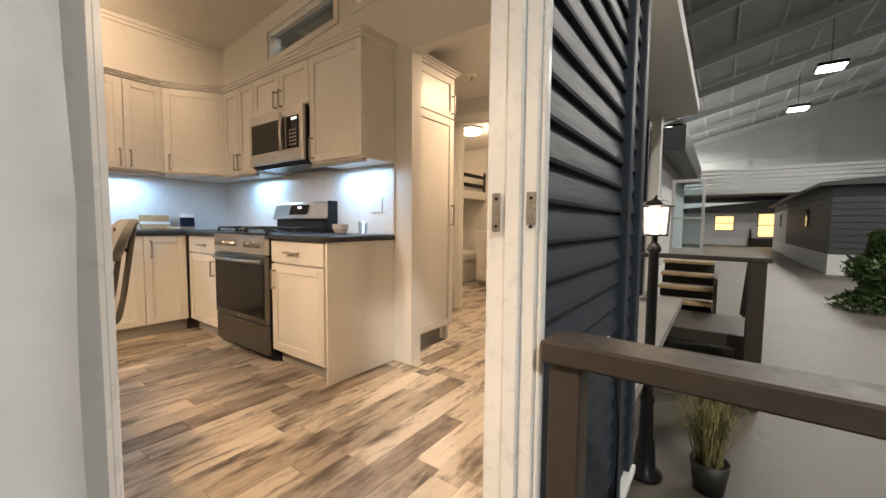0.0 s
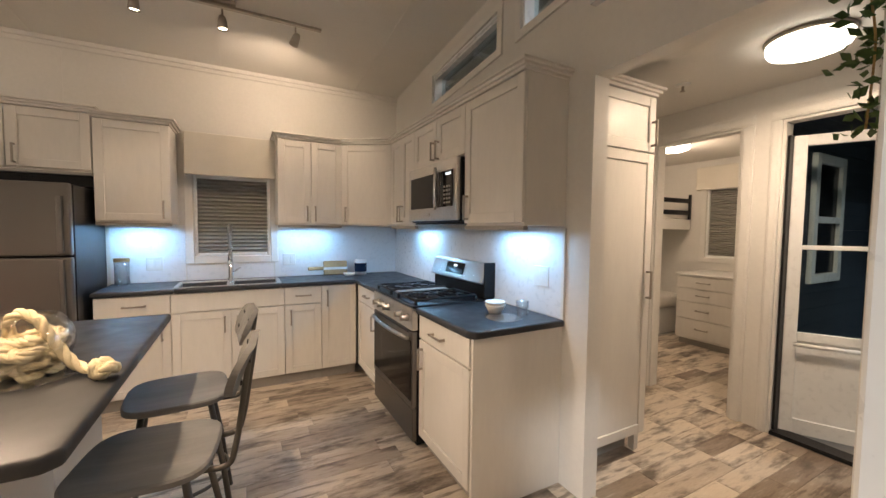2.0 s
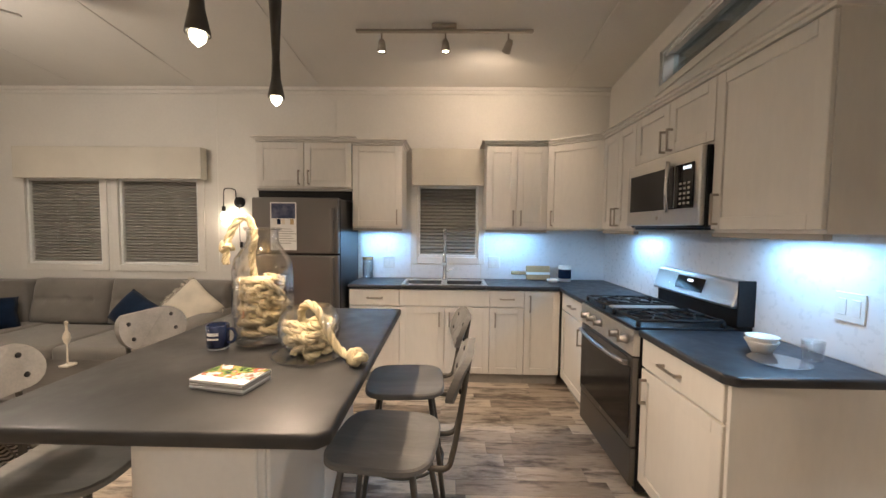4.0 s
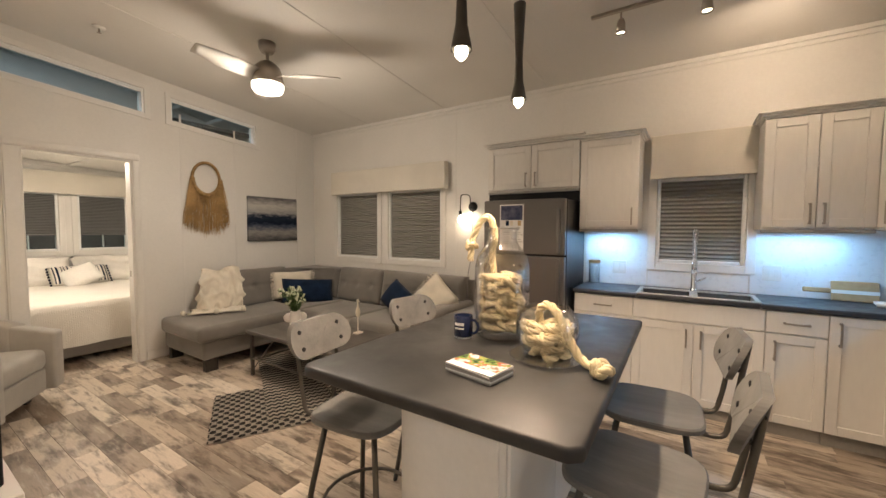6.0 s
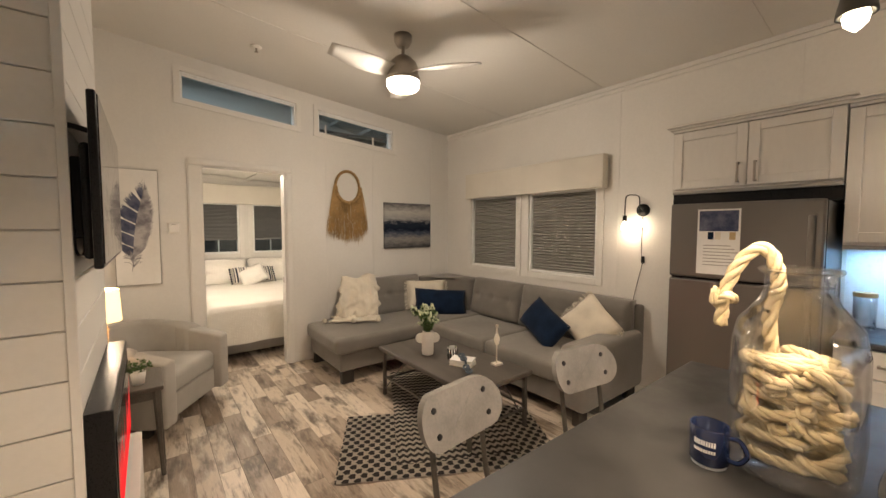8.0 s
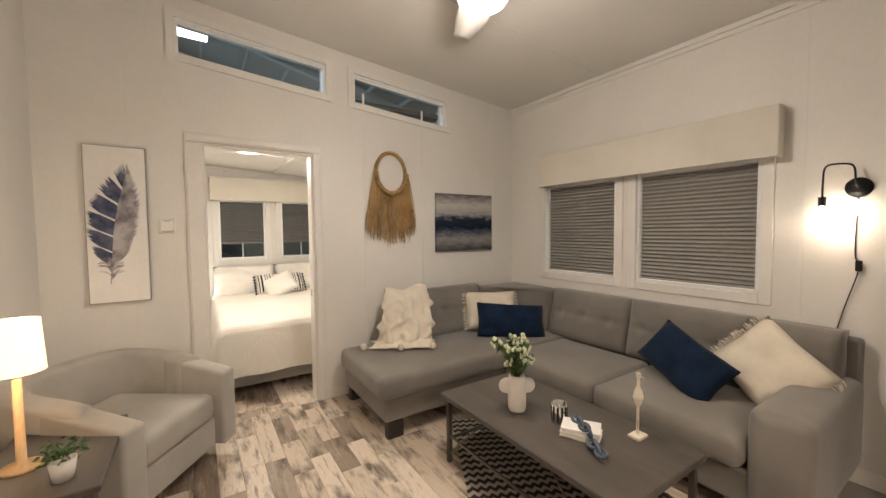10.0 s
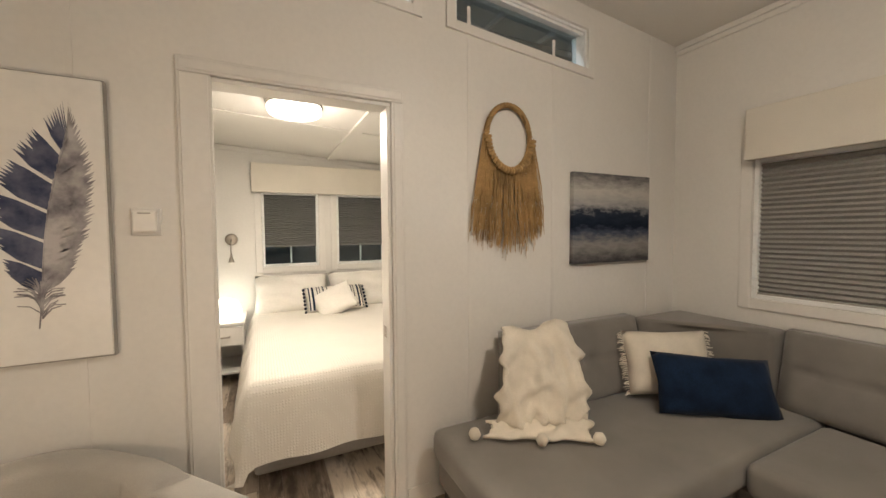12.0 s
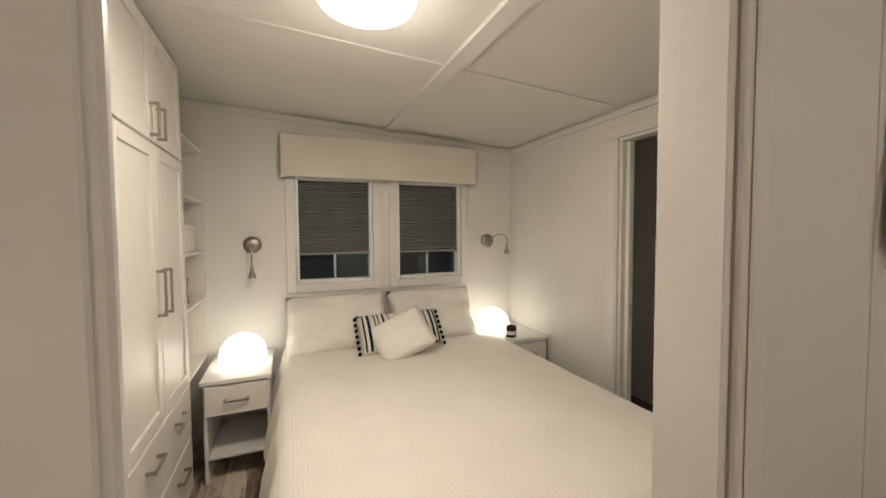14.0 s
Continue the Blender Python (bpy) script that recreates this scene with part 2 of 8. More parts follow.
def quilt_material():
    """White cotton with small raised scallops in rows."""
    m, t, b = nodes_of("bedspread_matelasse")
    v = coords(t)
    vo = t.nodes.new("ShaderNodeTexVoronoi")
    vo.inputs["Scale"].default_value, vo.inputs["Randomness"].default_value = 62.0, 0.22
    link(t, v, vo.inputs["Vector"])
    cell = ramp(t, vo.outputs["Distance"], [(0.15, (1, 1, 1)), (0.5, (0, 0, 0))])
    n = noise_tex(t, v, 3.0)
    c = mixed(t, cell, (0.75, 0.71, 0.64), (0.80, 0.77, 0.70))
    link(t, mixed(t, 1.0, c, ramp(t, n, [(0.3, (0.93,) * 3), (0.7, (1, 1, 1))]), "MULTIPLY"), b.inputs["Base Color"])
    b.inputs["Roughness"].default_value = 0.9
    b.inputs["Sheen Weight"].default_value = 0.2
    bumped(t, b, cell, 0.6, 0.003)
    return m


QUILT = quilt_material()


def blind_material(name, c):
    m, t, b = nodes_of(name)
    v = coords(t)
    link(t, ramp(t, noise_tex(t, v, 90), [(0.3, tuple(k * 0.85 for k in c)), (0.7, c)]), b.inputs["Base Color"])
    b.inputs["Roughness"].default_value = 0.85
    return m


BLIND = blind_material("pleated_blind_grey", (0.36, 0.35, 0.325))
BLIND2 = blind_material("pleated_blind_charcoal", (0.24, 0.24, 0.24))


def rug_material(name, kind):
    m, t, b = nodes_of(name)
    tc = t.nodes.new("ShaderNodeTexCoord")
    sep = t.nodes.new("ShaderNodeSeparateXYZ")
    link(t, tc.outputs["Object"], sep.inputs[0])

    def op(kind2, a, c=None):
        n = t.nodes.new("ShaderNodeMath")
        n.operation = kind2
        for k, val in enumerate((a, c)):
            if val is None:
                continue
            if isinstance(val, (int, float)):
                n.inputs[k].default_value = val
            else:
                link(t, val, n.inputs[k])
        return n.outputs[0]

    x, y = sep.outputs[0], sep.outputs[1]
    if kind == "zigzag":
        tri = op("PINGPONG", op("MULTIPLY", x, 1.0), 0.025)
        f = op("LESS_THAN", op("FRACT", op("MULTIPLY", op("ADD", y, tri), 16.0)), 0.5)
    else:
        a = op("FRACT", op("ADD", op("MULTIPLY", x, 14.0), op("MULTIPLY", op("GREATER_THAN", op("FRACT", op("MULTIPLY", y, 11.0)), 0.5), 0.5)))
        f = op("LESS_THAN", a, op("ADD", 0.38, op("MULTIPLY", op("PINGPONG", op("MULTIPLY", y, 22.0), 0.5), 0.5)))
    col = mixed(t, f, (0.55, 0.50, 0.42), (0.035, 0.033, 0.033))
    link(t, mixed(t, 1.0, col, ramp(t, noise_tex(t, coords(t), 140), [(0.3, (0.75,) * 3), (0.65, (1, 1, 1))]), "MULTIPLY"), b.inputs["Base Color"])
    b.inputs["Roughness"].default_value = 0.95
    bumped(t, b, noise_tex(t, coords(t), 260), 0.6, 0.003)
    return m


RUG1, RUG2 = rug_material("rug_check_weave", "check"), rug_material("rug_zigzag_weave", "zigzag")


def seascape_material():
    m, t, b = nodes_of("seascape_painting")
    tc = t.nodes.new("ShaderNodeTexCoord")
    sep = t.nodes.new("ShaderNodeSeparateXYZ")
    link(t, tc.outputs["Object"], sep.inputs[0])
    n = noise_tex(t, coords(t, (3, 3, 9)), 3.0, 8, 0.65)
    ad = t.nodes.new("ShaderNodeMath")
    ad.operation = "MULTIPLY_ADD"
    ad.inputs[1].default_value, ad.inputs[2].default_value = 0.30, -0.15
    link(t, n, ad.inputs[0])
    su = t.nodes.new("ShaderNodeMath")
    su.operation = "ADD"
    link(t, ad.outputs[0], su.inputs[0])
    mr = t.nodes.new("ShaderNodeMapRange")
    mr.inputs[1].default_value, mr.inputs[2].default_value = -0.29, 0.29
    link(t, sep.outputs[2], mr.inputs[0])
    link(t, mr.outputs[0], su.inputs[1])
    c = ramp(t, su.outputs[0], [(0.0, (0.05, 0.05, 0.055)), (0.2, (0.26, 0.25, 0.24)), (0.33, (0.06, 0.075, 0.11)), (0.42, (0.006, 0.011, 0.024)), (0.56, (0.020, 0.029, 0.048)), (0.64, (0.30, 0.30, 0.30)), (0.8, (0.48, 0.46, 0.43)), (1.0, (0.11, 0.11, 0.115))])
    link(t, c, b.inputs["Base Color"])
    b.inputs["Roughness"].default_value = 0.7
    b.inputs["Specular IOR Level"].default_value = 0.12
    bumped(t, b, n, 0.3)
    return m


SEASCAPE = seascape_material()


def feather_material(name, a, c):
    m, t, b = nodes_of(name)
    n = noise_tex(t, coords(t, (1, 1, 1)), 14, 4)
    link(t, ramp(t, n, [(0.35, a), (0.65, c)]), b.inputs["Base Color"])
    b.inputs["Roughness"].default_value = 0.8
    return m


FEATHER1 = feather_material("feather_navy", (0.025, 0.035, 0.085), (0.13, 0.14, 0.20))
FEATHER2 = feather_material("feather_grey", (0.16, 0.15, 0.17), (0.48, 0.46, 0.46))

# ---- building helpers ----


def part(name, bm, material, parent=None, label="", smooth=False):
    """Links a bmesh, given in world places, as one mesh under its parent."""
    bmesh.ops.recalc_face_normals(bm, faces=bm.faces)
    m = Matrix.Identity(4)
    p = parent
    while p is not None:
        m = p.matrix_basis @ m
        p = p.parent
    if parent is not None:
        bm.transform(m.inverted())
    me = bpy.data.meshes.new(name)
    bm.to_mesh(me)
    bm.free()
    me.materials.append(material)
    if smooth:
        for f in me.polygons:
            f.use_smooth = True
    ob = new(name, me)
    if parent is not None:
        ob.parent = parent
    if label:
        ob["label"] = label
    return ob


def thing(name, at, label, category, group="", rz=0):
    ob = new(name)
    ob.empty_display_size = 0.1
    ob.matrix_basis = pose(*at, 0, 0, rz)
    return tagged(ob, label, category, group)


def setting(name, bm, material, label="", smooth=False):
    return tagged(part(name, bm, material, None, "", smooth), label, name.split("_")[0], "", "structure")


def box(x0, x1, y0, y1, z0, z1, bevel=0.0, bm=None, m=None, seg=1):
    own = bmesh.new()
    x0, x1 = min(x0, x1), max(x0, x1)
    y0, y1 = min(y0, y1), max(y0, y1)
    z0, z1 = min(z0, z1), max(z0, z1)
    vs = [own.verts.new((x, y, z)) for x in (x0, x1) for y in (y0, y1) for z in (z0, z1)]
    for q in ((0, 1, 3, 2), (4, 6, 7, 5), (0, 4, 5, 1), (2, 3, 7, 6), (0, 2, 6, 4), (1, 5, 7, 3)):
        own.faces.new([vs[k] for k in q])
    if bevel:
        bmesh.ops.bevel(own, geom=list(own.edges), offset=bevel, segments=seg, profile=0.5, affect="EDGES", clamp_overlap=True)
    if m is not None:
        own.transform(m)
    if bm is None:
        return own
    join(bm, own)
    return bm


def join(bm, other):
    me = bpy.data.meshes.new("tmp")
    other.to_mesh(me)
    other.free()
    bm.from_mesh(me)
    bpy.data.meshes.remove(me)
    return bm


def lathe(profile, sides=24, at=(0, 0, 0), bm=None, m=None):
    """A turned shape from (radius, height) pairs."""
    own = bmesh.new()
    rings = []
    for r, z in profile:
        if r < 1e-5:
            rings.append([own.verts.new((0, 0, z))])
        else:
            rings.append([own.verts.new((r * math.cos(2 * math.pi * k / sides), r * math.sin(2 * math.pi * k / sides), z)) for k in range(sides)])
    for a, b in zip(rings, rings[1:]):
        for k in range(sides):
            n = (k + 1) % sides
            q = [a[k % len(a)], a[n % len(a)], b[n % len(b)], b[k % len(b)]]
            q = [v for i, v in enumerate(q) if v not in q[:i]]
            if len(q) > 2:
                own.faces.new(q)
    if m is not None:
        own.transform(m)
    own.transform(Matrix.Translation(at))
    if bm is None:
        return own
    return join(bm, own)


def tube(points, radius, sides=8, bm=None, taper=None, cap=True):
    """A round bar swept along points."""
    own = bmesh.new() if bm is None else bm
    pts = [Vector(p) for p in points]
    rings = []
    up = Vector((0.13, 0.21, 0.97))
    for k, p in enumerate(pts):
        d = (pts[min(k + 1, len(pts) - 1)] - pts[max(k - 1, 0)]).normalized()
        a = d.cross(up)
        if a.length < 1e-3:
            a = d.cross(Vector((1, 0, 0)))
        a.normalize()
        b = d.cross(a)
        r = radius if taper is None else radius * taper(k / max(1, len(pts) - 1))
        rings.append([own.verts.new(p + (a * math.cos(2 * math.pi * j / sides) + b * math.sin(2 * math.pi * j / sides)) * r) for j in range(sides)])
    for a, b in zip(rings, rings[1:]):
        for j in range(sides):
            own.faces.new((a[j], a[(j + 1) % sides], b[(j + 1) % sides], b[j]))
    if cap:
        own.faces.new(rings[0])
        own.faces.new(list(reversed(rings[-1])))
    return own


def curve_points(ctrl, n=8):
    """A smooth line through control points."""
    c = [Vector(p) for p in ctrl]
    out = []
    for k in range(len(c) - 1):
        p0, p1, p2, p3 = c[max(k - 1, 0)], c[k], c[k + 1], c[min(k + 2, len(c) - 1)]
        for j in range(n):
            s = j / n
            out.append(0.5 * ((2 * p1) + (p2 - p0) * s + (2 * p0 - 5 * p1 + 4 * p2 - p3) * s * s + (3 * p1 - p0 - 3 * p2 + p3) * s ** 3))
    out.append(c[-1])
    return out


def rope(ctrl, r=0.016, n=10, bm=None, twist=60.0):
    """Three twisted strands along a smooth line."""
    pts = curve_points(ctrl, n)
    bm = bmesh.new() if bm is None else bm
    for s in range(3):
        line, run = [], 0.0
        for k, p in enumerate(pts):
            if k:
                run += (p - pts[k - 1]).length
            d = (pts[min(k + 1, len(pts) - 1)] - pts[max(k - 1, 0)]).normalized()
            a = d.cross(Vector((0.13, 0.21, 0.97))).normalized()
            b = d.cross(a)
            th = run * twist + s * 2.0944
            line.append(p + (a * math.cos(th) + b * math.sin(th)) * r * 0.5)
        tube(line, r * 0.58, 6, bm)
    return bm


def pillow(w, h, d, m, n=12, puff=2.6, wave=0.0):
    """A stuffed cushion in the local xz plane, pinched at its corners."""
    bm = bmesh.new()
    front, back = [], []
    for i in range(n + 1):
        fr, br = [], []
        for j in range(n + 1):
            u, v = 2 * i / n - 1, 2 * j / n - 1
            t = max(0.0, (1 - abs(u) ** puff) * (1 - abs(v) ** puff)) ** 0.5
            pinch = 1 - 0.06 * (1 - abs(u * v)) * (abs(u) ** 6 + abs(v) ** 6)
            x, z = u * w / 2 * pinch, v * h / 2 * pinch
            bumpy = wave * math.sin(9 * v + 2 * math.sin(3 * u))
            rim = i in (0, n) or j in (0, n)
            a = bm.verts.new((x, -t * d / 2 - (0 if rim else bumpy), z))
            fr.append(a)
            br.append(a if rim else bm.verts.new((x, t * d / 2, z)))
        front.append(fr)
        back.append(br)
    for g in (front, back):
        for i in range(n):
            for j in range(n):
                bm.faces.new((g[i][j], g[i + 1][j], g[i + 1][j + 1], g[i][j + 1]))
    bm.transform(m)
    return bm


# frames in which u runs along a run of cabinets, w out of it and v up: box(u0, u1, w0, w1, v0, v1, m=...)
def face_west(f):
    return Matrix(((0, 1, 0, f), (1, 0, 0, 0), (0, 0, 1, 0), (0, 0, 0, 1)))


def face_north(f):
    return Matrix(((1, 0, 0, 0), (0, -1, 0, f), (0, 0, 1, 0), (0, 0, 0, 1)))


def face_east(f):
    return Matrix(((0, -1, 0, f), (1, 0, 0, 0), (0, 0, 1, 0), (0, 0, 0, 1)))


def face_south(f):
    return Matrix(((1, 0, 0, 0), (0, 1, 0, f), (0, 0, 1, 0), (0, 0, 0, 1)))


def bar_handle(parent, m, u0, u1, v0, v1, w):
    """A square bar pull on two posts."""
    bm = bmesh.new()
    t = 0.006
    if v1 - v0 > u1 - u0:
        u = (u0 + u1) / 2
        box(u - t, u + t, w + 0.026, w + 0.036, v0, v1, 0.0015, bm, m)
        for v in (v0 + 0.006, v1 - 0.006):
            box(u - t, u + t, w, w + 0.03, v - t, v + t, 0, bm, m)
    else:
        v = (v0 + v1) / 2
        box(u0, u1, w + 0.026, w + 0.036, v - t, v + t, 0.0015, bm, m)
        for u in (u0 + 0.006, u1 - 0.006):
            box(u - t, u + t, w, w + 0.03, v - t, v + t, 0, bm, m)
    part("handle", bm, NICKEL, parent, "brushed nickel bar handle")


def shaker(parent, m, u0, u1, v0, v1, handle=None, name="door", rail=0.058, mat=None):
    """A framed door with a sunk panel, 20 mm thick, standing on w = 0."""
    g = 0.0025
    u0, u1, v0, v1 = u0 + g, u1 - g, v0 + g, v1 - g
    bm = bmesh.new()
    if v1 - v0 < 0.2 or name == "drawer_front":
        box(u0, u1, 0.001, 0.02, v0, v1, 0.003, bm, m)
    else:
        box(u0, u0 + rail, 0.001, 0.02, v0, v1, 0.0025, bm, m)
        box(u1 - rail, u1, 0.001, 0.02, v0, v1, 0.0025, bm, m)
        box(u0 + rail, u1 - rail, 0.001, 0.02, v1 - rail, v1, 0.0025, bm, m)
        box(u0 + rail, u1 - rail, 0.001, 0.02, v0, v0 + rail, 0.0025, bm, m)
        bmesh.ops.remove_doubles(bm, verts=bm.verts, dist=0.0001)
    d = part(name, bm, mat or CAB, parent)
    if not (v1 - v0 < 0.2 or name == "drawer_front"):
        part("panel", box(u0 + rail, u1 - rail, 0.001, 0.010, v0 + rail, v1 - rail, 0, m=m), mat or CAB, d)
    if handle:
        bar_handle(d, m, *handle, 0.02)
    return d


def crown(parent, m, u0, u1, v, w0, w1, ends=(True, True)):
    """A stepped crown moulding along a cabinet's top."""
    bm = bmesh.new()
    for k, (a, b) in enumerate(((0.0, 0.018), (0.018, 0.034), (0.034, 0.05))):
        o = 0.006 + 0.016 * k
        box(u0 - (o if ends[0] else 0), u1 + (o if ends[1] else 0), w0, w1 + o, v + a, v + b, 0.002, bm, m)
    part("crown", bm, CAB, parent)


def prism(corners, lo, hi):
    """A solid over corners in the plan, between two heights (numbers or functions of x)."""
    bm = bmesh.new()
    f = lambda h, p: h(p[0]) if callable(h) else h  # noqa: E731
    a = [bm.verts.new((*p, f(lo, p))) for p in corners]
    b = [bm.verts.new((*p, f(hi, p))) for p in corners]
    bm.faces.new(list(reversed(a)))
    bm.faces.new(b)
    for k in range(len(corners)):
        n = (k + 1) % len(corners)
        bm.faces.new((a[k], a[n], b[n], b[k]))
    return bm


def pierced(axis, p0, p1, u0, u1, lo, hi, openings=()):
    """A wall along x or y between p0 and p1, with openings (u0, u1, low, high); heights may slope with x."""
    bm = bmesh.new()
    cuts = sorted({u0, u1, *(v for o in openings for v in o[:2] if u0 < v < u1)})
    for a, b in zip(cuts, cuts[1:]):
        mid = (a + b) / 2
        inside = sorted([o for o in openings if o[0] <= mid <= o[1]], key=lambda o: o[2](mid) if callable(o[2]) else o[2])
        levels = [lo] + [h for o in inside for h in o[2:4]] + [hi]
        for l, h in zip(levels[::2], levels[1::2]):
            la, ha = (l(mid) if callable(l) else l), (h(mid) if callable(h) else h)
            if ha - la < 0.001:
                continue
            c = [(a, p0), (b, p0), (b, p1), (a, p1)] if axis == "x" else [(p0, a), (p0, b), (p1, b), (p1, a)]
            join(bm, prism(c, l, h))
    return bm

# ---- structure ----
XW, XE, YN, YS = -4.08, -0.18, 2.24, -4.24
BW, BS = -3.14, -6.93
GROUND = -0.85


def top(x):
    return 2.82 + 0.088 * (x + 4.08)


def bed_top(x):
    return 2.245 + 0.055 * (x + 3.14)


def band(z, k=0.088, x0=-0.87):
    return lambda x: z + k * (x - x0)


CL = [(-1.95, -0.91, 2.70, 2.95), (-3.16, -2.19, 2.70, 2.95)]
cl_open = [(a, b, band(lo), band(hi)) for a, b, lo, hi in CL]
TOP = lambda x: top(x) + 0.03  # noqa: E731
setting("wall_west", pierced("y", XW - 0.14, XW, YS - 0.12, YN + 0.1, 0, 2.86, [(-3.725, -2.93, 1.01, 1.90), (-2.75, -1.915, 1.01, 1.90), (0.335, 0.955, 1.125, 1.85)]), WALL, "white panelled wall with windows")
setting("wall_south", pierced("x", YS - 0.12, YS, XW - 0.14, XE, 0, TOP, [(-1.828, -1.0, 0, 2.10), *cl_open]), WALL, "white panelled wall with a doorway and two slanted high windows")
setting("wall_north", pierced("x", YN, YN + 0.1, XW - 0.14, XE, 0, TOP, [(-1.39, -0.45, 0, 2.147), *cl_open]), WALL, "white kitchen wall with a doorway to the hall")
setting("wall_east", pierced("y", XE, -0.06, YS - 0.12, 2.44, -0.1, 3.2, [(0.325, 1.195, 0, 2.1)]), WALL, "white outer wall with the entry opening")
setting("ceiling", prism([(XW - 0.14, YS - 0.12), (XE + 0.16, YS - 0.12), (XE + 0.16, YN + 0.1), (XW - 0.14, YN + 0.1)], top, lambda x: top(x) + 0.12), CEIL, "sloping white ceiling")
bm = bmesh.new()
for y in (-3.1, -1.88, -0.66, 0.56, 1.78):
    join(bm, prism([(XW, y - 0.012), (XE, y - 0.012), (XE, y + 0.012), (XW, y + 0.012)], lambda x: top(x) - 0.005, lambda x: top(x) - 0.0005))
setting("trim_ceiling_battens", bm, CEIL, "thin white ceiling battens")
bm = bmesh.new()
for y0, y1 in ((YS, YN),):
    for k, (d, h) in enumerate(((0.015, 0.07), (0.03, 0.035))):
        box(XW + 0.001, XW + d, y0 + 0.002, y1 - 0.002, top(XW) - h, top(XW) - (0.0355 if k == 0 else 0.0), 0.003, bm)
setting("trim_crown", bm, TRIM, "white crown moulding under the ceiling")
# thin seams of the wall panels
bm = bmesh.new()
for x in (-0.62, -2.28, -2.88, -3.78):
    box(x - 0.010, x + 0.010, YS, YS + 0.003, 0.09, top(x) - 0.3 if -3.3 < x < -0.8 else top(x) - 0.01, 0, bm)
for y in (-1.72, -0.5):
    box(XW, XW + 0.003, y - 0.01, y + 0.01, 0.09, top(XW) - 0.08, 0, bm)
setting("trim_wall_battens", bm, WALL, "thin white battens over the wall panel joints")
bm = bmesh.new()
box(XW + 0.001, XW + 0.013, YS + 0.014, -1.15, 0.0, 0.09, 0.003, bm)
box(XE - 0.65, -0.935, YS, YS + 0.012, 0.0, 0.09, 0.003, bm)
box(-3.98, -1.895, YS, YS + 0.012, 0.0, 0.09, 0.003, bm)
setting("baseboard", bm, TRIM, "white baseboard")

# bedroom, hall and bunk room shells
setting("wall_bedroom_south", pierced("x", BS - 0.14, BS, BW - 0.1, XE, 0, 2.6, [(-1.83, -1.24, 1.08, 1.90), (-2.62, -2.03, 1.08, 1.90)]), WALL, "white bedroom wall with two windows")
setting("wall_bedroom_west", pierced("y", BW - 0.1, BW, BS, YS - 0.12, 0, 2.6, [(-5.67, -4.85, 0, 2.06)]), WALL, "white bedroom wall with a pocket door opening")
setting("wall_bedroom_east", box(XE, -0.02, BS - 0.14, YS - 0.12, -0.1, 2.6), WALL, "white bedroom outer wall")
setting("ceiling_bedroom", prism([(BW - 0.1, BS - 0.14), (XE, BS - 0.14), (XE, YS - 0.12), (BW - 0.1, YS - 0.12)], bed_top, lambda x: bed_top(x) + 0.05), CEIL, "sloping white bedroom ceiling")
bm = bmesh.new()
join(bm, prism([(BW, -5.67), (XE, -5.67), (XE, -5.645), (BW, -5.645)], lambda x: bed_top(x) - 0.008, lambda x: bed_top(x) - 0.0005))
join(bm, prism([(-2.02, BS), (-1.93, BS), (-1.93, YS - 0.12), (-2.02, YS - 0.12)], lambda x: bed_top(x) - 0.02, lambda x: bed_top(x) - 0.0005))
setting("trim_bedroom_battens", bm, CEIL, "white ceiling battens in the bedroom")
bm = bmesh.new()
join(bm, prism([(BW, BS), (XE, BS), (XE, BS + 0.02), (BW, BS + 0.02)], lambda x: bed_top(x) - 0.05, lambda x: bed_top(x) - 0.0208))
box(BW, BW + 0.02, BS + 0.021, YS - 0.121, 2.19, 2.224, 0.003, bm)
setting("trim_bedroom_crown", bm, TRIM, "white bedroom crown moulding")
setting("wall_bath", pierced("y", -4.1, -4.0, BS, YS - 0.12, 0, 2.4), WALL, "pale bathroom wall behind the pocket door")
setting("ceiling_bath", box(-4.1, BW - 0.1, BS, YS - 0.12, 2.3, 2.36), CEIL, "bathroom ceiling")
setting("wall_bath_south", box(-4.0, BW - 0.1, BS - 0.14, BS, 0, 2.4), WALL, "bathroom end wall")
HN = 3.93
setting("wall_hall_north", pierced("x", HN, HN + 0.1, XW - 0.14, -0.4, 0, 2.5, [(-2.16, -1.513, 0, 2.146), (-1.286, -0.52, 0.0, 2.15)]), WALL, "white hall wall with the bunk room doorway and an outer door")
setting("wall_hall_east", box(-0.42, -0.30, YN + 0.1, HN, -0.1, 2.5), WALL, "white hall outer wall")
setting("wall_hall_west", box(-2.5, -2.42, YN + 0.1, HN, 0, 2.5), WALL, "white hall wall behind the tall cabinet")
setting("ceiling_hall", box(-2.5, -0.3, YN + 0.1, HN + 0.1, 2.38, 2.44), CEIL, "white hall ceiling")
setting("wall_bunk_north", pierced("x", 6.25, 6.35, XW - 0.14, -1.45, 0, 2.5, [(-2.93, -2.42, 1.05, 1.98)]), WALL, "white bunk room wall with a window")
setting("wall_bunk_east", box(-1.45, -1.35, HN + 0.1, 6.35, -0.1, 2.5), WALL, "white bunk room wall")
setting("wall_bunk_west", box(XW - 0.14, XW, HN + 0.1, 6.25, 0, 2.5), WALL, "white bunk room wall")
setting("ceiling_bunk", box(XW - 0.14, -1.35, HN + 0.1, 6.35, 2.35, 2.41), CEIL, "white bunk room ceiling")


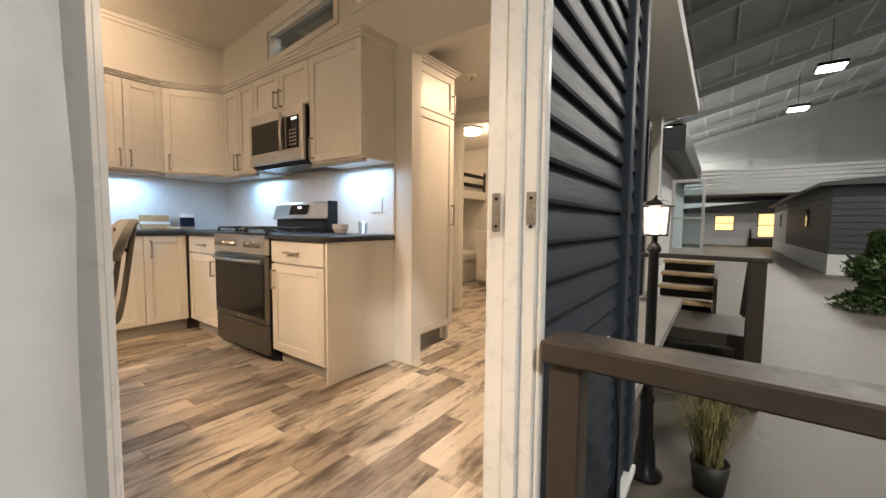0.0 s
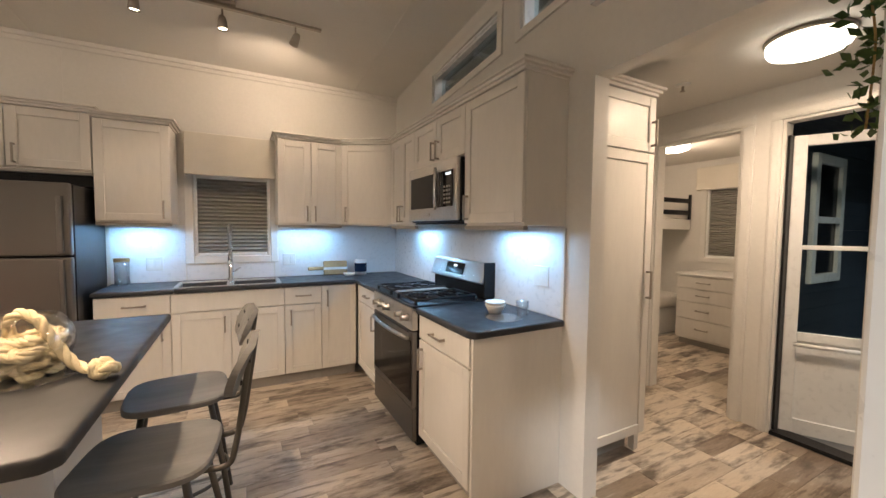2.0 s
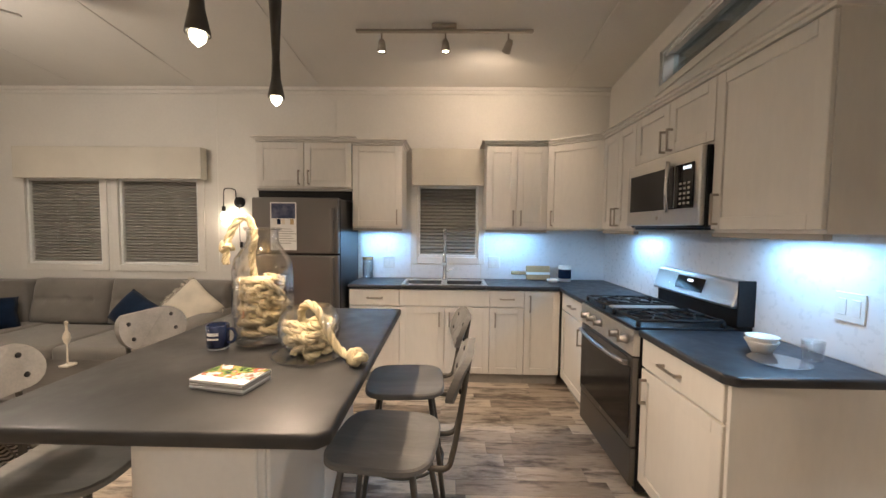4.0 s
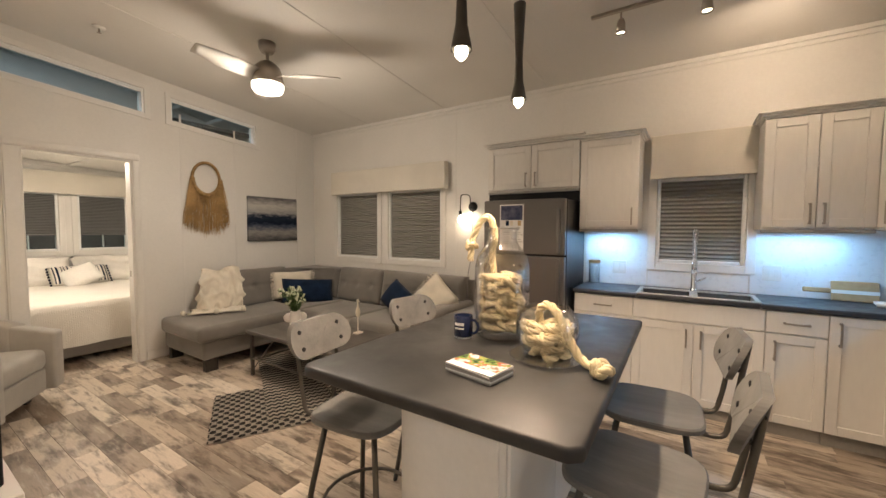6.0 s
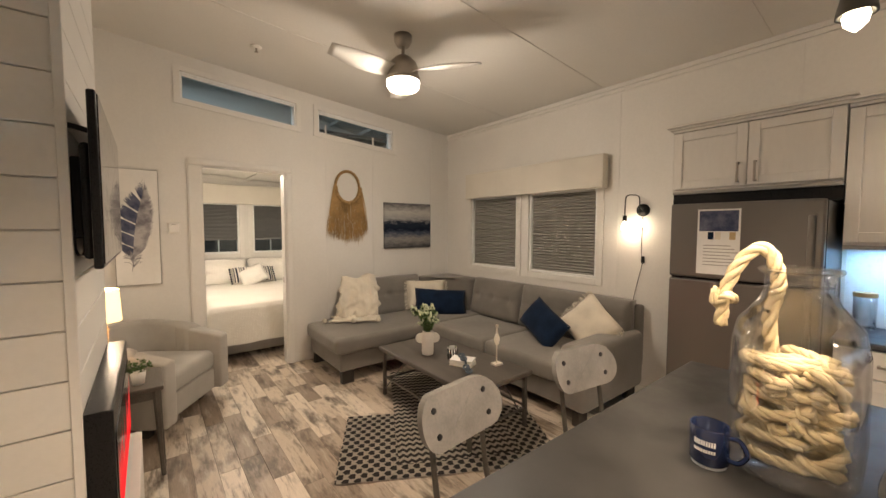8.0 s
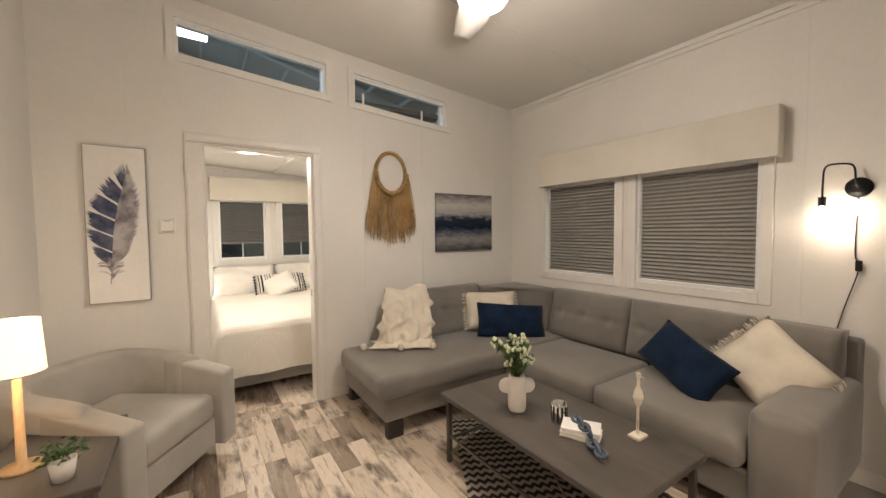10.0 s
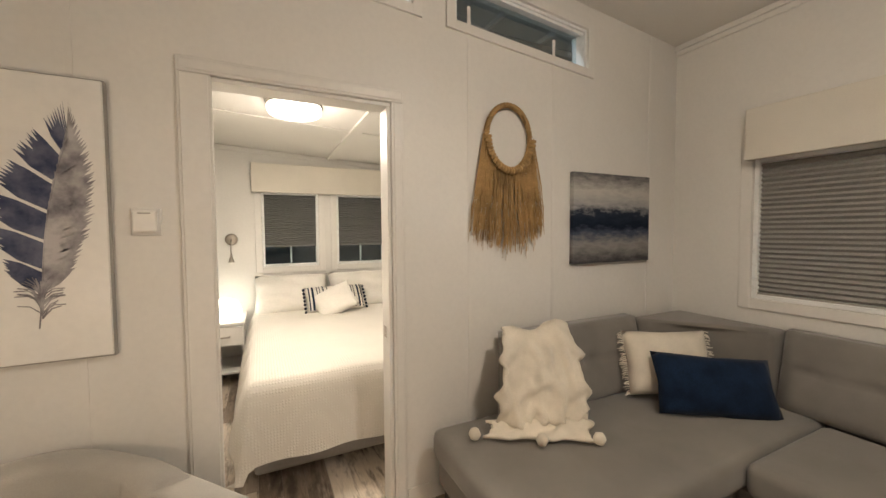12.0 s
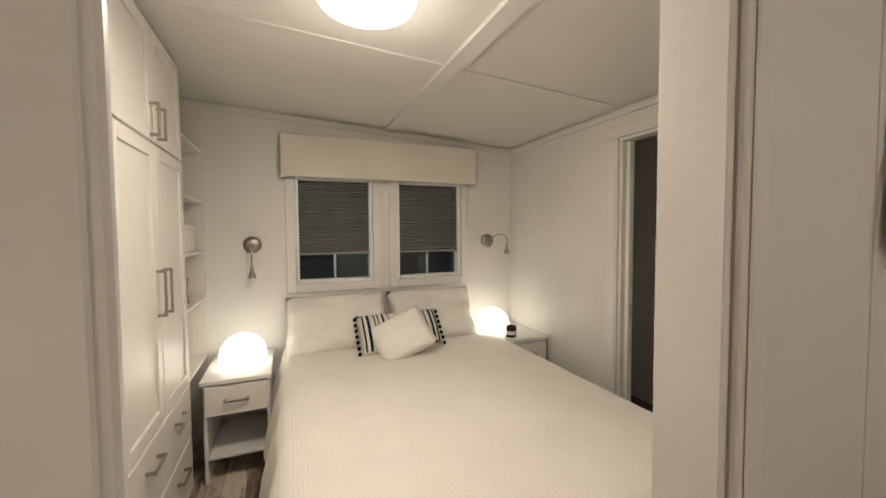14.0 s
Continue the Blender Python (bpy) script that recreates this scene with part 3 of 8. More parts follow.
def casing(name, m, u0, u1, z1, depth, w=0.075, label="white door casing", lap=0.0, floor=0.0):
    """Jambs and flat trim round an opening; w runs from the wall's face outwards."""
    t = thing(name, (m @ Vector(((u0 + u1) / 2, 0, floor))), label, "door frame")
    tagged(t, kind="structure")
    for a, b in ((u0 - w, u0 + 0.002), (u1 - 0.002 - lap, u1 + w)):
        part("side_trim", box(a, b, 0.0, 0.016, floor, z1 - 0.002, 0.004, m=m), TRIM, t)
        part("side_trim_lip", box(a + 0.012, b - 0.012, 0.0162, 0.022, floor, z1 - 0.004, 0.003, m=m), TRIM, t)
    part("head_trim", box(u0 - w, u1 + w, 0.0, 0.016, z1 - 0.001, z1 + w, 0.004, m=m), TRIM, t)
    part("head_trim_lip", box(u0 - w + 0.012, u1 + w - 0.012, 0.0162, 0.022, z1 + 0.01, z1 + w - 0.012, 0.003, m=m), TRIM, t)
    for a, b in ((u0 + 0.001, u0 + 0.02), (u1 - 0.02, u1 - 0.001)):
        part("jamb", box(a, b, -depth, -0.001, floor, z1 - 0.021, 0.002, m=m), TRIM, t)
    part("head_jamb", box(u0 + 0.001, u1 - 0.001, -depth, -0.001, z1 - 0.02, z1 - 0.002, 0.002, m=m), TRIM, t)
    return t


casing("door_frame_bedroom", face_south(YS), -1.828, -1.0, 2.10, 0.12, 0.062, lap=0.06)
casing("door_frame_bunk", face_north(HN), -2.16, -1.513, 2.146, 0.1)
casing("door_frame_porch", face_north(HN), -1.286, -0.52, 2.15, 0.1, 0.06)
casing("door_frame_pocket", face_west(BW), -5.67, -4.85, 2.06, 0.1)
latch = thing("strike_plate", (-1.808, YS - 0.06, 0.93), "small brass strike plate in the bedroom door jamb", "strike plate")
part("plate", box(-1.8075, -1.8055, YS - 0.085, YS - 0.05, 0.9, 0.96, 0), NICKEL, latch)

# entry door frame: white vinyl jamb with stepped stops, outside and inside
ent = thing("door_frame_entry", (-0.1, 0.7, 0), "white vinyl entry door frame with steel strike plates", "door frame")
tagged(ent, kind="structure")
for s, y in ((1, 1.195), (-1, 0.325)):
    for k, (x0, x1, d) in enumerate(((-0.19, -0.13, 0.03), (-0.13, -0.085, 0.045), (-0.085, -0.045, 0.035), (-0.045, -0.03, 0.028))):
        part("jamb", box(x0 + 0.0005, x1 - 0.0005, y - s * d, y - s * 0.001, 0, 2.069, 0.004, m=Matrix.Identity(4)), JAMB, ent)
    part("inner_trim", box(XE - 0.016, XE - 0.0005, y - s * 0.0, y + s * 0.075, 0, 2.1, 0.004), TRIM, ent)
part("head_jamb", box(-0.19, -0.03, 0.326, 1.194, 2.07, 2.099, 0.004), JAMB, ent)
part("sill", box(-0.19, -0.01, 0.356, 1.165, -0.03, 0.012, 0.004), STEEL, ent)
part("head_trim_inner", box(XE - 0.016, XE - 0.0005, 0.27, 1.27, 2.101, 2.175, 0.004), TRIM, ent)
for x in (-0.152, -0.06):
    bm = box(x - 0.012, x + 0.012, 1.1485 if x < -0.1 else 1.1555, 1.1497 + (0 if x < -0.1 else 0.009), 0.97 if x < -0.1 else 0.99, 1.07, 0)
    p = part("strike_plate", bm, STEEL, ent, "steel strike plate")
    bm = bmesh.new()
    for z in (0.985, 1.055):
        box(x - 0.004, x + 0.004, 1.1475 if x < -0.1 else 1.1545, 1.1484 if x < -0.1 else 1.1554, z - 0.004, z + 0.004, 0, bm)
    part("screw", bm, BLACK, p)
FILM = surface("milky_plastic_film", (0.80, 0.81, 0.81), 0.35, 0, 0.06, 30, 0.1, 5)
# the opened entry door, folded back along the outer wall
ed = thing("entry_door", (0.05, 0.28, 0.0), "open white entry door folded back outside", "door")
part("leaf", box(0.0, 0.04, -0.48, 0.315, 0.012, 2.06, 0.004), JAMB, ed)
film = bmesh.new()
g = []
for i in range(31):
    row = []
    for j in range(61):
        u, z = i / 30, 0.03 + 2.0 * j / 60
        w = 0.060 + 0.022 * noise.noise(Vector((u * 5, z * 2.6, 4))) + 0.016 * (1 - abs(noise.noise(Vector((u * 9, z * 5, 9)))) * 1.6) ** 3
        row.append(film.verts.new((w, -0.40 + 0.722 * u, z)))
    g.append(row)
edge = [film.verts.new((-0.005 + 0.004 * noise.noise(Vector((1, v.co.z * 5, 2))), 0.328, v.co.z)) for v in g[-1]]
g.append(edge)
for a, b in zip(g, g[1:]):
    for j in range(60):
        film.faces.new((a[j], a[j + 1], b[j + 1], b[j]))
part("plastic_film", film, FILM, ed, "creased milky protective film over the door", True)


def window(name, m, u0, u1, z0, z1, label, trim=0.065, deep=0.1, split=False, out=0.03):
    """A vinyl window with casing, sash frame and pane, in an opening through a wall."""
    t = thing(name, (m @ Vector(((u0 + u1) / 2, 0, z0))), label, "window")
    tagged(t, kind="structure")
    for a, b in ((u0 - trim, u0), (u1, u1 + trim)):
        part("casing", box(a, b, 0, 0.016, z0 - trim, z1 + trim, 0.003, m=m), TRIM, t)
    for a, b in ((z0 - trim, z0), (z1, z1 + trim)):
        part("casing", box(u0 + 0.0005, u1 - 0.0005, 0, 0.0155, a, b, 0.003, m=m), TRIM, t)
    f = 0.028
    for a, b in ((u0 + 0.001, u0 + f), (u1 - f, u1 - 0.001)):
        part("window_frame", box(a, b, -deep, -0.005, z0 + 0.001, z1 - 0.001, 0.004, m=m), JAMB, t)
    for a, b in ((z0 + 0.001, z0 + f), (z1 - f, z1 - 0.001)):
        part("window_frame", box(u0 + f + 0.001, u1 - f - 0.001, -deep, -0.005, a, b, 0.004, m=m), JAMB, t)
    if split:
        u = (u0 + u1) / 2
        part("muntin", box(u - 0.009, u + 0.009, -0.085, -0.068, z0 + f, z1 - f, 0.002, m=m), JAMB, t)
        part("muntin", box(u0 + f, u1 - f, -0.085, -0.068, z1 - 0.28, z1 - 0.262, 0.002, m=m), JAMB, t)
    p = part("pane", box(u0 + f, u1 - f, -0.066, -0.062, z0 + f, z1 - f, m=m), PANE, t)
    p.visible_shadow = False
    return t


def blind(m, u0, u1, z0, z1, mat, pitch=0.03, label="grey pleated window blind, closed"):
    t = thing("window_blind", (m @ Vector(((u0 + u1) / 2, -0.03, z1))), label, "blind")
    bm = bmesh.new()
    n = max(4, int((z1 - z0 - 0.03) / pitch))
    rows = []
    for k in range(2 * n + 1):
        z = z1 - 0.02 - (z1 - z0 - 0.04) * k / (2 * n)
        w = -0.048 + (0.024 if k % 2 else 0.0)
        rows.append([bm.verts.new((u, w, z)) for u in (u0, u1)])
    for a, b in zip(rows, rows[1:]):
        bm.faces.new((a[0], a[1], b[1], b[0]))
    back = [bm.verts.new((u, -0.051, z)) for z in (z1 - 0.02, z0 + 0.02) for u in (u0, u1)]
    bm.faces.new((back[0], back[1], back[3], back[2]))
    bm.transform(m)
    part("pleats", bm, mat, t)
    part("head_rail", box(u0, u1, -0.055, -0.022, z1 - 0.0195, z1, 0.003, m=m), mat, t)
    part("bottom_rail", box(u0, u1, -0.055, -0.022, z0, z0 + 0.0195, 0.004, m=m), mat, t)
    return t


def valance(m, u0, u1, z0, z1, d=0.11):
    t = thing("window_valance", (m @ Vector(((u0 + u1) / 2, 0, z0))), "padded cream fabric valance box over the window", "valance")
    part("front_board", box(u0, u1, d - 0.025, d, z0, z1, 0.006, m=m, seg=2), SHADEW, t)
    for a, b in ((u0, u0 + 0.02), (u1 - 0.02, u1)):
        part("end_board", box(a, b, 0.017, d - 0.0255, z0, z1, 0.003, m=m), SHADEW, t)
    part("top_board", box(u0 + 0.0205, u1 - 0.0205, 0.017, d - 0.0255, z1 - 0.02, z1, 0.002, m=m), SHADEW, t)


mw = face_west(XW)
window("window_1", mw, -3.725, -2.93, 1.01, 1.90, "white living room window with casing")
window("window_2", mw, -2.75, -1.915, 1.01, 1.90, "white living room window with casing")
blind(mw, -3.705, -2.95, 1.03, 1.895, BLIND)
blind(mw, -2.73, -1.935, 1.03, 1.895, BLIND)
valance(mw, -3.73, -1.81, 1.885, 2.20)
window("window_3", mw, 0.335, 0.955, 1.125, 1.85, "white kitchen window with casing")
blind(mw, 0.355, 0.935, 1.145, 1.84, BLIND, 0.034)
valance(mw, 0.285, 1.005, 1.84, 2.20, 0.12)
mb = face_south(BS)
window("window_4", mb, -2.62, -2.03, 1.08, 1.90, "white bedroom window with divided panes", split=True)
window("window_5", mb, -1.83, -1.24, 1.08, 1.90, "white bedroom window with divided panes", split=True)
for a, b in ((-2.60, -2.05), (-1.81, -1.26)):
    blind(mb, a, b, 1.30, 1.89, BLIND2, 0.022, "charcoal pleated blind drawn two thirds down")
valance(mb, -2.72, -1.15, 1.885, 2.19)
mk = face_north(6.25)
window("window_6", mk, -2.93, -2.42, 1.05, 1.98, "white bunk room window")
blind(mk, -2.91, -2.44, 1.07, 1.97, BLIND, 0.03)
valance(mk, -3.02, -2.33, 1.95, 2.25)


def slanted_window(name, south, u0, u1, z0, z1):
    """A high window whose sill and head follow the ceiling's slope."""
    y, s = (YS, 1) if south else (YN, -1)
    t = thing(name, ((u0 + u1) / 2, y, band(z0)((u0 + u1) / 2)), "narrow slanted clerestory window with white casing", "window")
    tagged(t, kind="structure")

    def bar(pname, a, b, lo, hi, w0, w1, mat):
        return part(pname, prism([(a, y + s * w0), (b, y + s * w0), (b, y + s * w1), (a, y + s * w1)], band(lo), band(hi)), mat, t)

    c, f = 0.05, 0.018
    bar("casing", u0 - c, u0, z0 - c, z1 + 0.045, 0, 0.016, TRIM)
    bar("casing", u1, u1 + c, z0 - c, z1 + 0.045, 0, 0.016, TRIM)
    bar("casing", u0 + 0.0005, u1 - 0.0005, z0 - c, z0, 0, 0.0155, TRIM)
    bar("casing", u0 + 0.0005, u1 - 0.0005, z1, z1 + 0.045, 0, 0.0155, TRIM)
    bar("window_frame", u0 + 0.001, u0 + f, z0 + 0.001, z1 - 0.001, -0.11, -0.003, JAMB)
    bar("window_frame", u1 - f, u1 - 0.001, z0 + 0.001, z1 - 0.001, -0.11, -0.003, JAMB)
    bar("window_frame", u0 + f + 0.001, u1 - f - 0.001, z0 + 0.001, z0 + f * 0.6, -0.11, -0.003, JAMB)
    bar("window_frame", u0 + f + 0.001, u1 - f - 0.001, z1 - f, z1 - 0.001, -0.11, -0.003, JAMB)
    bar("blind_rail", u0 + f + 0.002, u1 - f - 0.002, z1 - f - 0.018, z1 - f - 0.001, -0.03, -0.012, JAMB)
    p = bar("pane", u0 + f, u1 - f, z0 + f * 0.6, z1 - f, -0.08, -0.076, PANE)
    p.visible_shadow = False


for k, (a, b, lo, hi) in enumerate(CL):
    slanted_window("window_%d" % (7 + k), True, a, b, lo, hi)
    slanted_window("window_%d" % (9 + k), False, a, b, lo, hi)

# ---- kitchen ----
FW, FN = -3.61, 1.69
mW, mN = face_west(FW), face_north(FN)


def base_unit(name, m, u0, u1, back, fronts, label, group="kitchen base cabinets"):
    t = thing(name, (m @ Vector(((u0 + u1) / 2, -back / 2, 0))), label, "cabinet", group)
    part("body", box(u0 + 0.001, u1 - 0.001, -back, 0, 0.10, 0.874, 0.001, m=m), CAB, t)
    part("kick", box(u0 + 0.001, u1 - 0.001, -0.06, -0.05, 0.0, 0.0995, m=m), KICK, t)
    for kind, a, b, lo, hi, h in fronts:
        shaker(t, m, a, b, lo, hi, h, kind)
    return t


W3 = "white shaker base cabinet with nickel bar handles"
base_unit("base_cabinet", mW, -0.235, 0.22, 0.45, [("drawer_front", -0.235, 0.22, 0.72, 0.87, (-0.07, 0.07, 0.79, 0.80)), ("door", -0.235, 0.22, 0.105, 0.715, (0.16, 0.17, 0.52, 0.66))], W3)
base_unit("sink_cabinet", mW, 0.22, 1.03, 0.45, [("drawer_front", 0.22, 1.03, 0.72, 0.87, None), ("door", 0.22, 0.625, 0.105, 0.715, (0.575, 0.585, 0.54, 0.67)), ("door", 0.625, 1.03, 0.105, 0.715, (0.665, 0.675, 0.54, 0.67))], "white shaker sink cabinet with two doors")
base_unit("base_cabinet", mW, 1.03, 1.34, 0.45, [("drawer_front", 1.03, 1.34, 0.72, 0.87, (1.12, 1.25, 0.79, 0.80)), ("door", 1.03, 1.34, 0.105, 0.715, (1.075, 1.085, 0.54, 0.67))], W3)
base_unit("corner_cabinet", mW, 1.34, 1.665, 0.45, [("door", 1.34, 1.66, 0.105, 0.87, (1.385, 1.395, 0.68, 0.83))], "white shaker corner base cabinet")
base_unit("base_cabinet", mN, -3.58, -2.965, 0.545, [("drawer_front", -3.57, -2.965, 0.72, 0.87, (-3.33, -3.20, 0.79, 0.80)), ("door", -3.57, -2.965, 0.105, 0.715, (-3.07, -3.06, 0.54, 0.67))], W3)
u = base_unit("base_cabinet", mN, -2.175, -1.575, 0.545, [("drawer_front", -2.175, -1.59, 0.72, 0.87, (-1.98, -1.84, 0.79, 0.80)), ("door", -2.175, -1.59, 0.105, 0.715, (-2.13, -2.12, 0.54, 0.67))], "white shaker end base cabinet with a plain side panel")
part("end_panel", box(-1.574, -1.556, FN - 0.021, YN - 0.001, 0.0, 0.874, 0.002), CAB, u)


def worktop():
    t = thing("kitchen_worktop", (-3.8, 1.9, 0.875), "dark grey laminate worktop with rounded edge", "worktop")
    part("slab", box(XW + 0.001, -3.57, -0.245, 0.245, 0.8745, 0.912, 0.012, seg=3), COUNTER, t)
    part("slab", box(XW + 0.001, -3.935 + 0.05, 0.2455, 1.0, 0.8745, 0.912, 0.003), COUNTER, t)
    part("slab", box(-3.63, -3.57, 0.2455, 1.0, 0.8745, 0.912, 0.010, seg=3), COUNTER, t)
    part("slab", box(XW + 0.001, -3.57, 1.0005, 1.668, 0.8745, 0.912, 0.010, seg=3), COUNTER, t)
    part("slab", box(XW + 0.001, -2.965, 1.6685 - 0.025, YN - 0.001, 0.8743, 0.9118, 0.010, seg=3), COUNTER, t)
    t2 = thing("end_worktop", (-1.9, 1.98, 0.875), "dark grey laminate worktop end beside the range", "worktop")
    bm = prism([(-2.175, 1.645), (-1.575, 1.645), (-1.54, 1.68), (-1.54, YN - 0.001), (-2.175, YN - 0.001)], 0.8745, 0.912)
    bmesh.ops.bevel(bm, geom=list(bm.edges), offset=0.011, segments=3, profile=0.5, affect="EDGES", clamp_overlap=True)
    part("slab", bm, COUNTER, t2)


worktop()
bs = thing("backsplash", (-4.07, 1.0, 0.915), "white glossy backsplash panels", "backsplash")
tagged(bs, kind="structure")
part("panel", box(XW + 0.0005, XW + 0.006, -0.245, 0.27, 0.913, 1.405, 0.001), SPLASH, bs)
part("panel", box(XW + 0.0005, XW + 0.006, 0.28, 0.98, 0.913, 1.05, 0.001), SPLASH, bs)
part("panel", box(XW + 0.0005, XW + 0.006, 0.99, YN - 0.007, 0.913, 1.405, 0.001), SPLASH, bs)
part("panel", box(XW + 0.0065, -2.45, YN - 0.006, YN - 0.0005, 0.913, 1.405, 0.001), SPLASH, bs)
part("panel", box(-2.449, -1.565, YN - 0.006, YN - 0.0005, 0.913, 1.405, 0.001), SPLASH, bs)
part("edge_strip", box(-1.565, -1.545, YN - 0.012, YN - 0.0005, 0.913, 1.405, 0.002), TRIM, bs)


def sink():
    t = thing("kitchen_sink", (-3.79, 0.62, 0.91), "stainless steel double bowl sink set in the worktop", "sink")
    bm = bmesh.new()
    x0, x1 = -3.90, -3.62
    z = 0.916
    for y0, y1 in ((0.26, 0.60), (0.64, 0.985)):
        for a, b, c, d, e, f in ((x0, x1, y0, y0 + 0.006, z - 0.15, z), (x0, x1, y1 - 0.006, y1, z - 0.15, z), (x0, x0 + 0.006, y0, y1, z - 0.15, z), (x1 - 0.006, x1, y0, y1, z - 0.15, z), (x0, x1, y0, y1, z - 0.156, z - 0.15)):
            box(a, b, c, d, e, f, 0, bm)
    part("bowl", bm, BRIGHT, t)
    bm = bmesh.new()
    box(x0 - 0.07, x0, 0.235, 1.01, 0.912, 0.918, 0.002, bm)
    box(x1, x1 + 0.025, 0.235, 1.01, 0.912, 0.918, 0.002, bm)
    for a, b in ((0.235, 0.262), (0.598, 0.642), (0.983, 1.01)):
        box(x0, x1, a, b, 0.912, 0.918, 0.002, bm)
    part("rim", bm, BRIGHT, t)
    f = thing("kitchen_faucet", (-3.95, 0.62, 0.918), "tall chrome spring-neck kitchen faucet", "faucet")
    part("base", lathe([(0.03, 0.918), (0.03, 0.93), (0.022, 0.945), (0.02, 1.06), (0.014, 1.075), (0, 1.075)], 20, (-3.93, 0.62, 0)), CHROME, f, "", True)
    neck = curve_points([(-3.93, 0.62, 1.05), (-3.93, 0.62, 1.3), (-3.91, 0.62, 1.375), (-3.86, 0.62, 1.40), (-3.81, 0.62, 1.375), (-3.79, 0.62, 1.29), (-3.79, 0.62, 1.20)], 10)
    part("neck", tube(neck, 0.010, 10), CHROME, f, "", True)
    coil, n = [], 300
    full = neck[6:]
    for k in range(n):
        s = k / (n - 1) * (len(full) - 1)
        i = min(int(s), len(full) - 2)
        p = full[i].lerp(full[i + 1], s - i)
        d = (full[i + 1] - full[i]).normalized()
        b = d.cross(Vector((0, 1, 0)))
        th = k * 0.9
        coil.append(p + Vector((0, 1, 0)) * math.cos(th) * 0.018 + b * math.sin(th) * 0.018)
    part("spring", tube(coil, 0.003, 5), CHROME, f, "", True)
    part("spray_head", lathe([(0, 1.07), (0.022, 1.07), (0.021, 1.12), (0.015, 1.2), (0, 1.2)], 16, (-3.79, 0.62, 0)), CHROME, f, "", True)
    part("holder_arm", tube([(-3.93, 0.62, 1.16), (-3.80, 0.62, 1.16)], 0.006, 8), CHROME, f)
    part("lever", tube([(-3.93, 0.64, 0.99), (-3.93, 0.70, 1.03)], 0.006, 8), CHROME, f)


sink()


def upper(name, m, u0, u1, z0, z1, depth, doors, label, cr=(True, True), crown_on=True, group="kitchen wall cabinets"):
    t = thing(name, (m @ Vector(((u0 + u1) / 2, -depth / 2, z0))), label, "cabinet", group)
    part("body", box(u0 + 0.001, u1 - 0.001, -depth, 0, z0, z1, 0.001, m=m), CAB, t)
    for a, b, h in doors:
        shaker(t, m, a, b, z0 + 0.012, z1 - 0.004, h)
    part("light_rail", box(u0 + 0.001, u1 - 0.001, -0.02, 0.012, z0 - 0.022, z0 - 0.0005, 0.002, m=m), KICK, t)
    if crown_on:
        crown(t, m, u0, u1, z1, -depth, 0.02, cr)
    return t


U0, U1 = 1.415, 2.175
mWu, mNu = face_west(-3.73), face_north(1.965)
WU = "white shaker wall cabinet with crown moulding"
upper("wall_cabinet", mWu, -0.235, 0.225, U0, U1, 0.348, [(-0.235, 0.225, (0.175, 0.185, 1.45, 1.59))], WU, (False, True))
upper("wall_cabinet", mWu, 0.995, 1.555, U0, U1, 0.348, [(0.995, 1.275, (1.235, 1.245, 1.45, 1.59)), (1.275, 1.555, (1.305, 1.315, 1.45, 1.59))], WU, (True, False))
# diagonal corner unit
dc = thing("corner_wall_cabinet", (-3.85, 2.05, U0), "white shaker diagonal corner wall cabinet", "cabinet", "kitchen wall cabinets")
A, B = Vector((-3.73, 1.556, 0)), Vector((-3.441, 1.965, 0))
part("body", prism([(-4.078, 1.556), (A.x, A.y), (B.x, B.y), (B.x, 2.238), (-4.078, 2.238)], U0, U1), CAB, dc)
d = (B - A)
L = d.length
d.normalize()
n = Vector((d.y, -d.x, 0))
mD = Matrix(((d.x, n.x, 0, A.x), (d.y, n.y, 0, A.y), (0, 0, 1, 0), (0, 0, 0, 1)))
shaker(dc, mD, 0.008, L - 0.008, U0 + 0.012, U1 - 0.004, (0.05, 0.06, 1.45, 1.59))
crown(dc, mD, 0.0, L, U1, -0.02, 0.02, (False, False))
upper("wall_cabinet", mNu, -3.44, -2.895, U0, U1, 0.293, [(-3.44, -3.168, (-3.205, -3.195, 1.45, 1.59)), (-3.168, -2.895, (-3.14, -3.13, 1.45, 1.59))], WU, (False, False))
upper("over_range_cabinet", mNu, -2.895, -2.115, 1.85, U1, 0.293, [(-2.895, -2.505, (-2.545, -2.535, 1.88, 2.01)), (-2.505, -2.115, (-2.475, -2.465, 1.88, 2.01))], "short white shaker cabinet over the microwave", (False, False))
upper("wall_cabinet", mNu, -2.115, -1.556, U0, U1, 0.293, [(-2.115, -1.556, (-2.075, -2.065, 1.45, 1.6))], WU, (False, True))
fc = upper("fridge_cabinet", mWu, -1.12, -0.24, 1.775, 2.2, 0.348, [(-1.12, -0.68, (-0.73, -0.72, 1.81, 1.94)), (-0.68, -0.24, (-0.64, -0.63, 1.81, 1.94))], "short white shaker cabinet above the refrigerator")


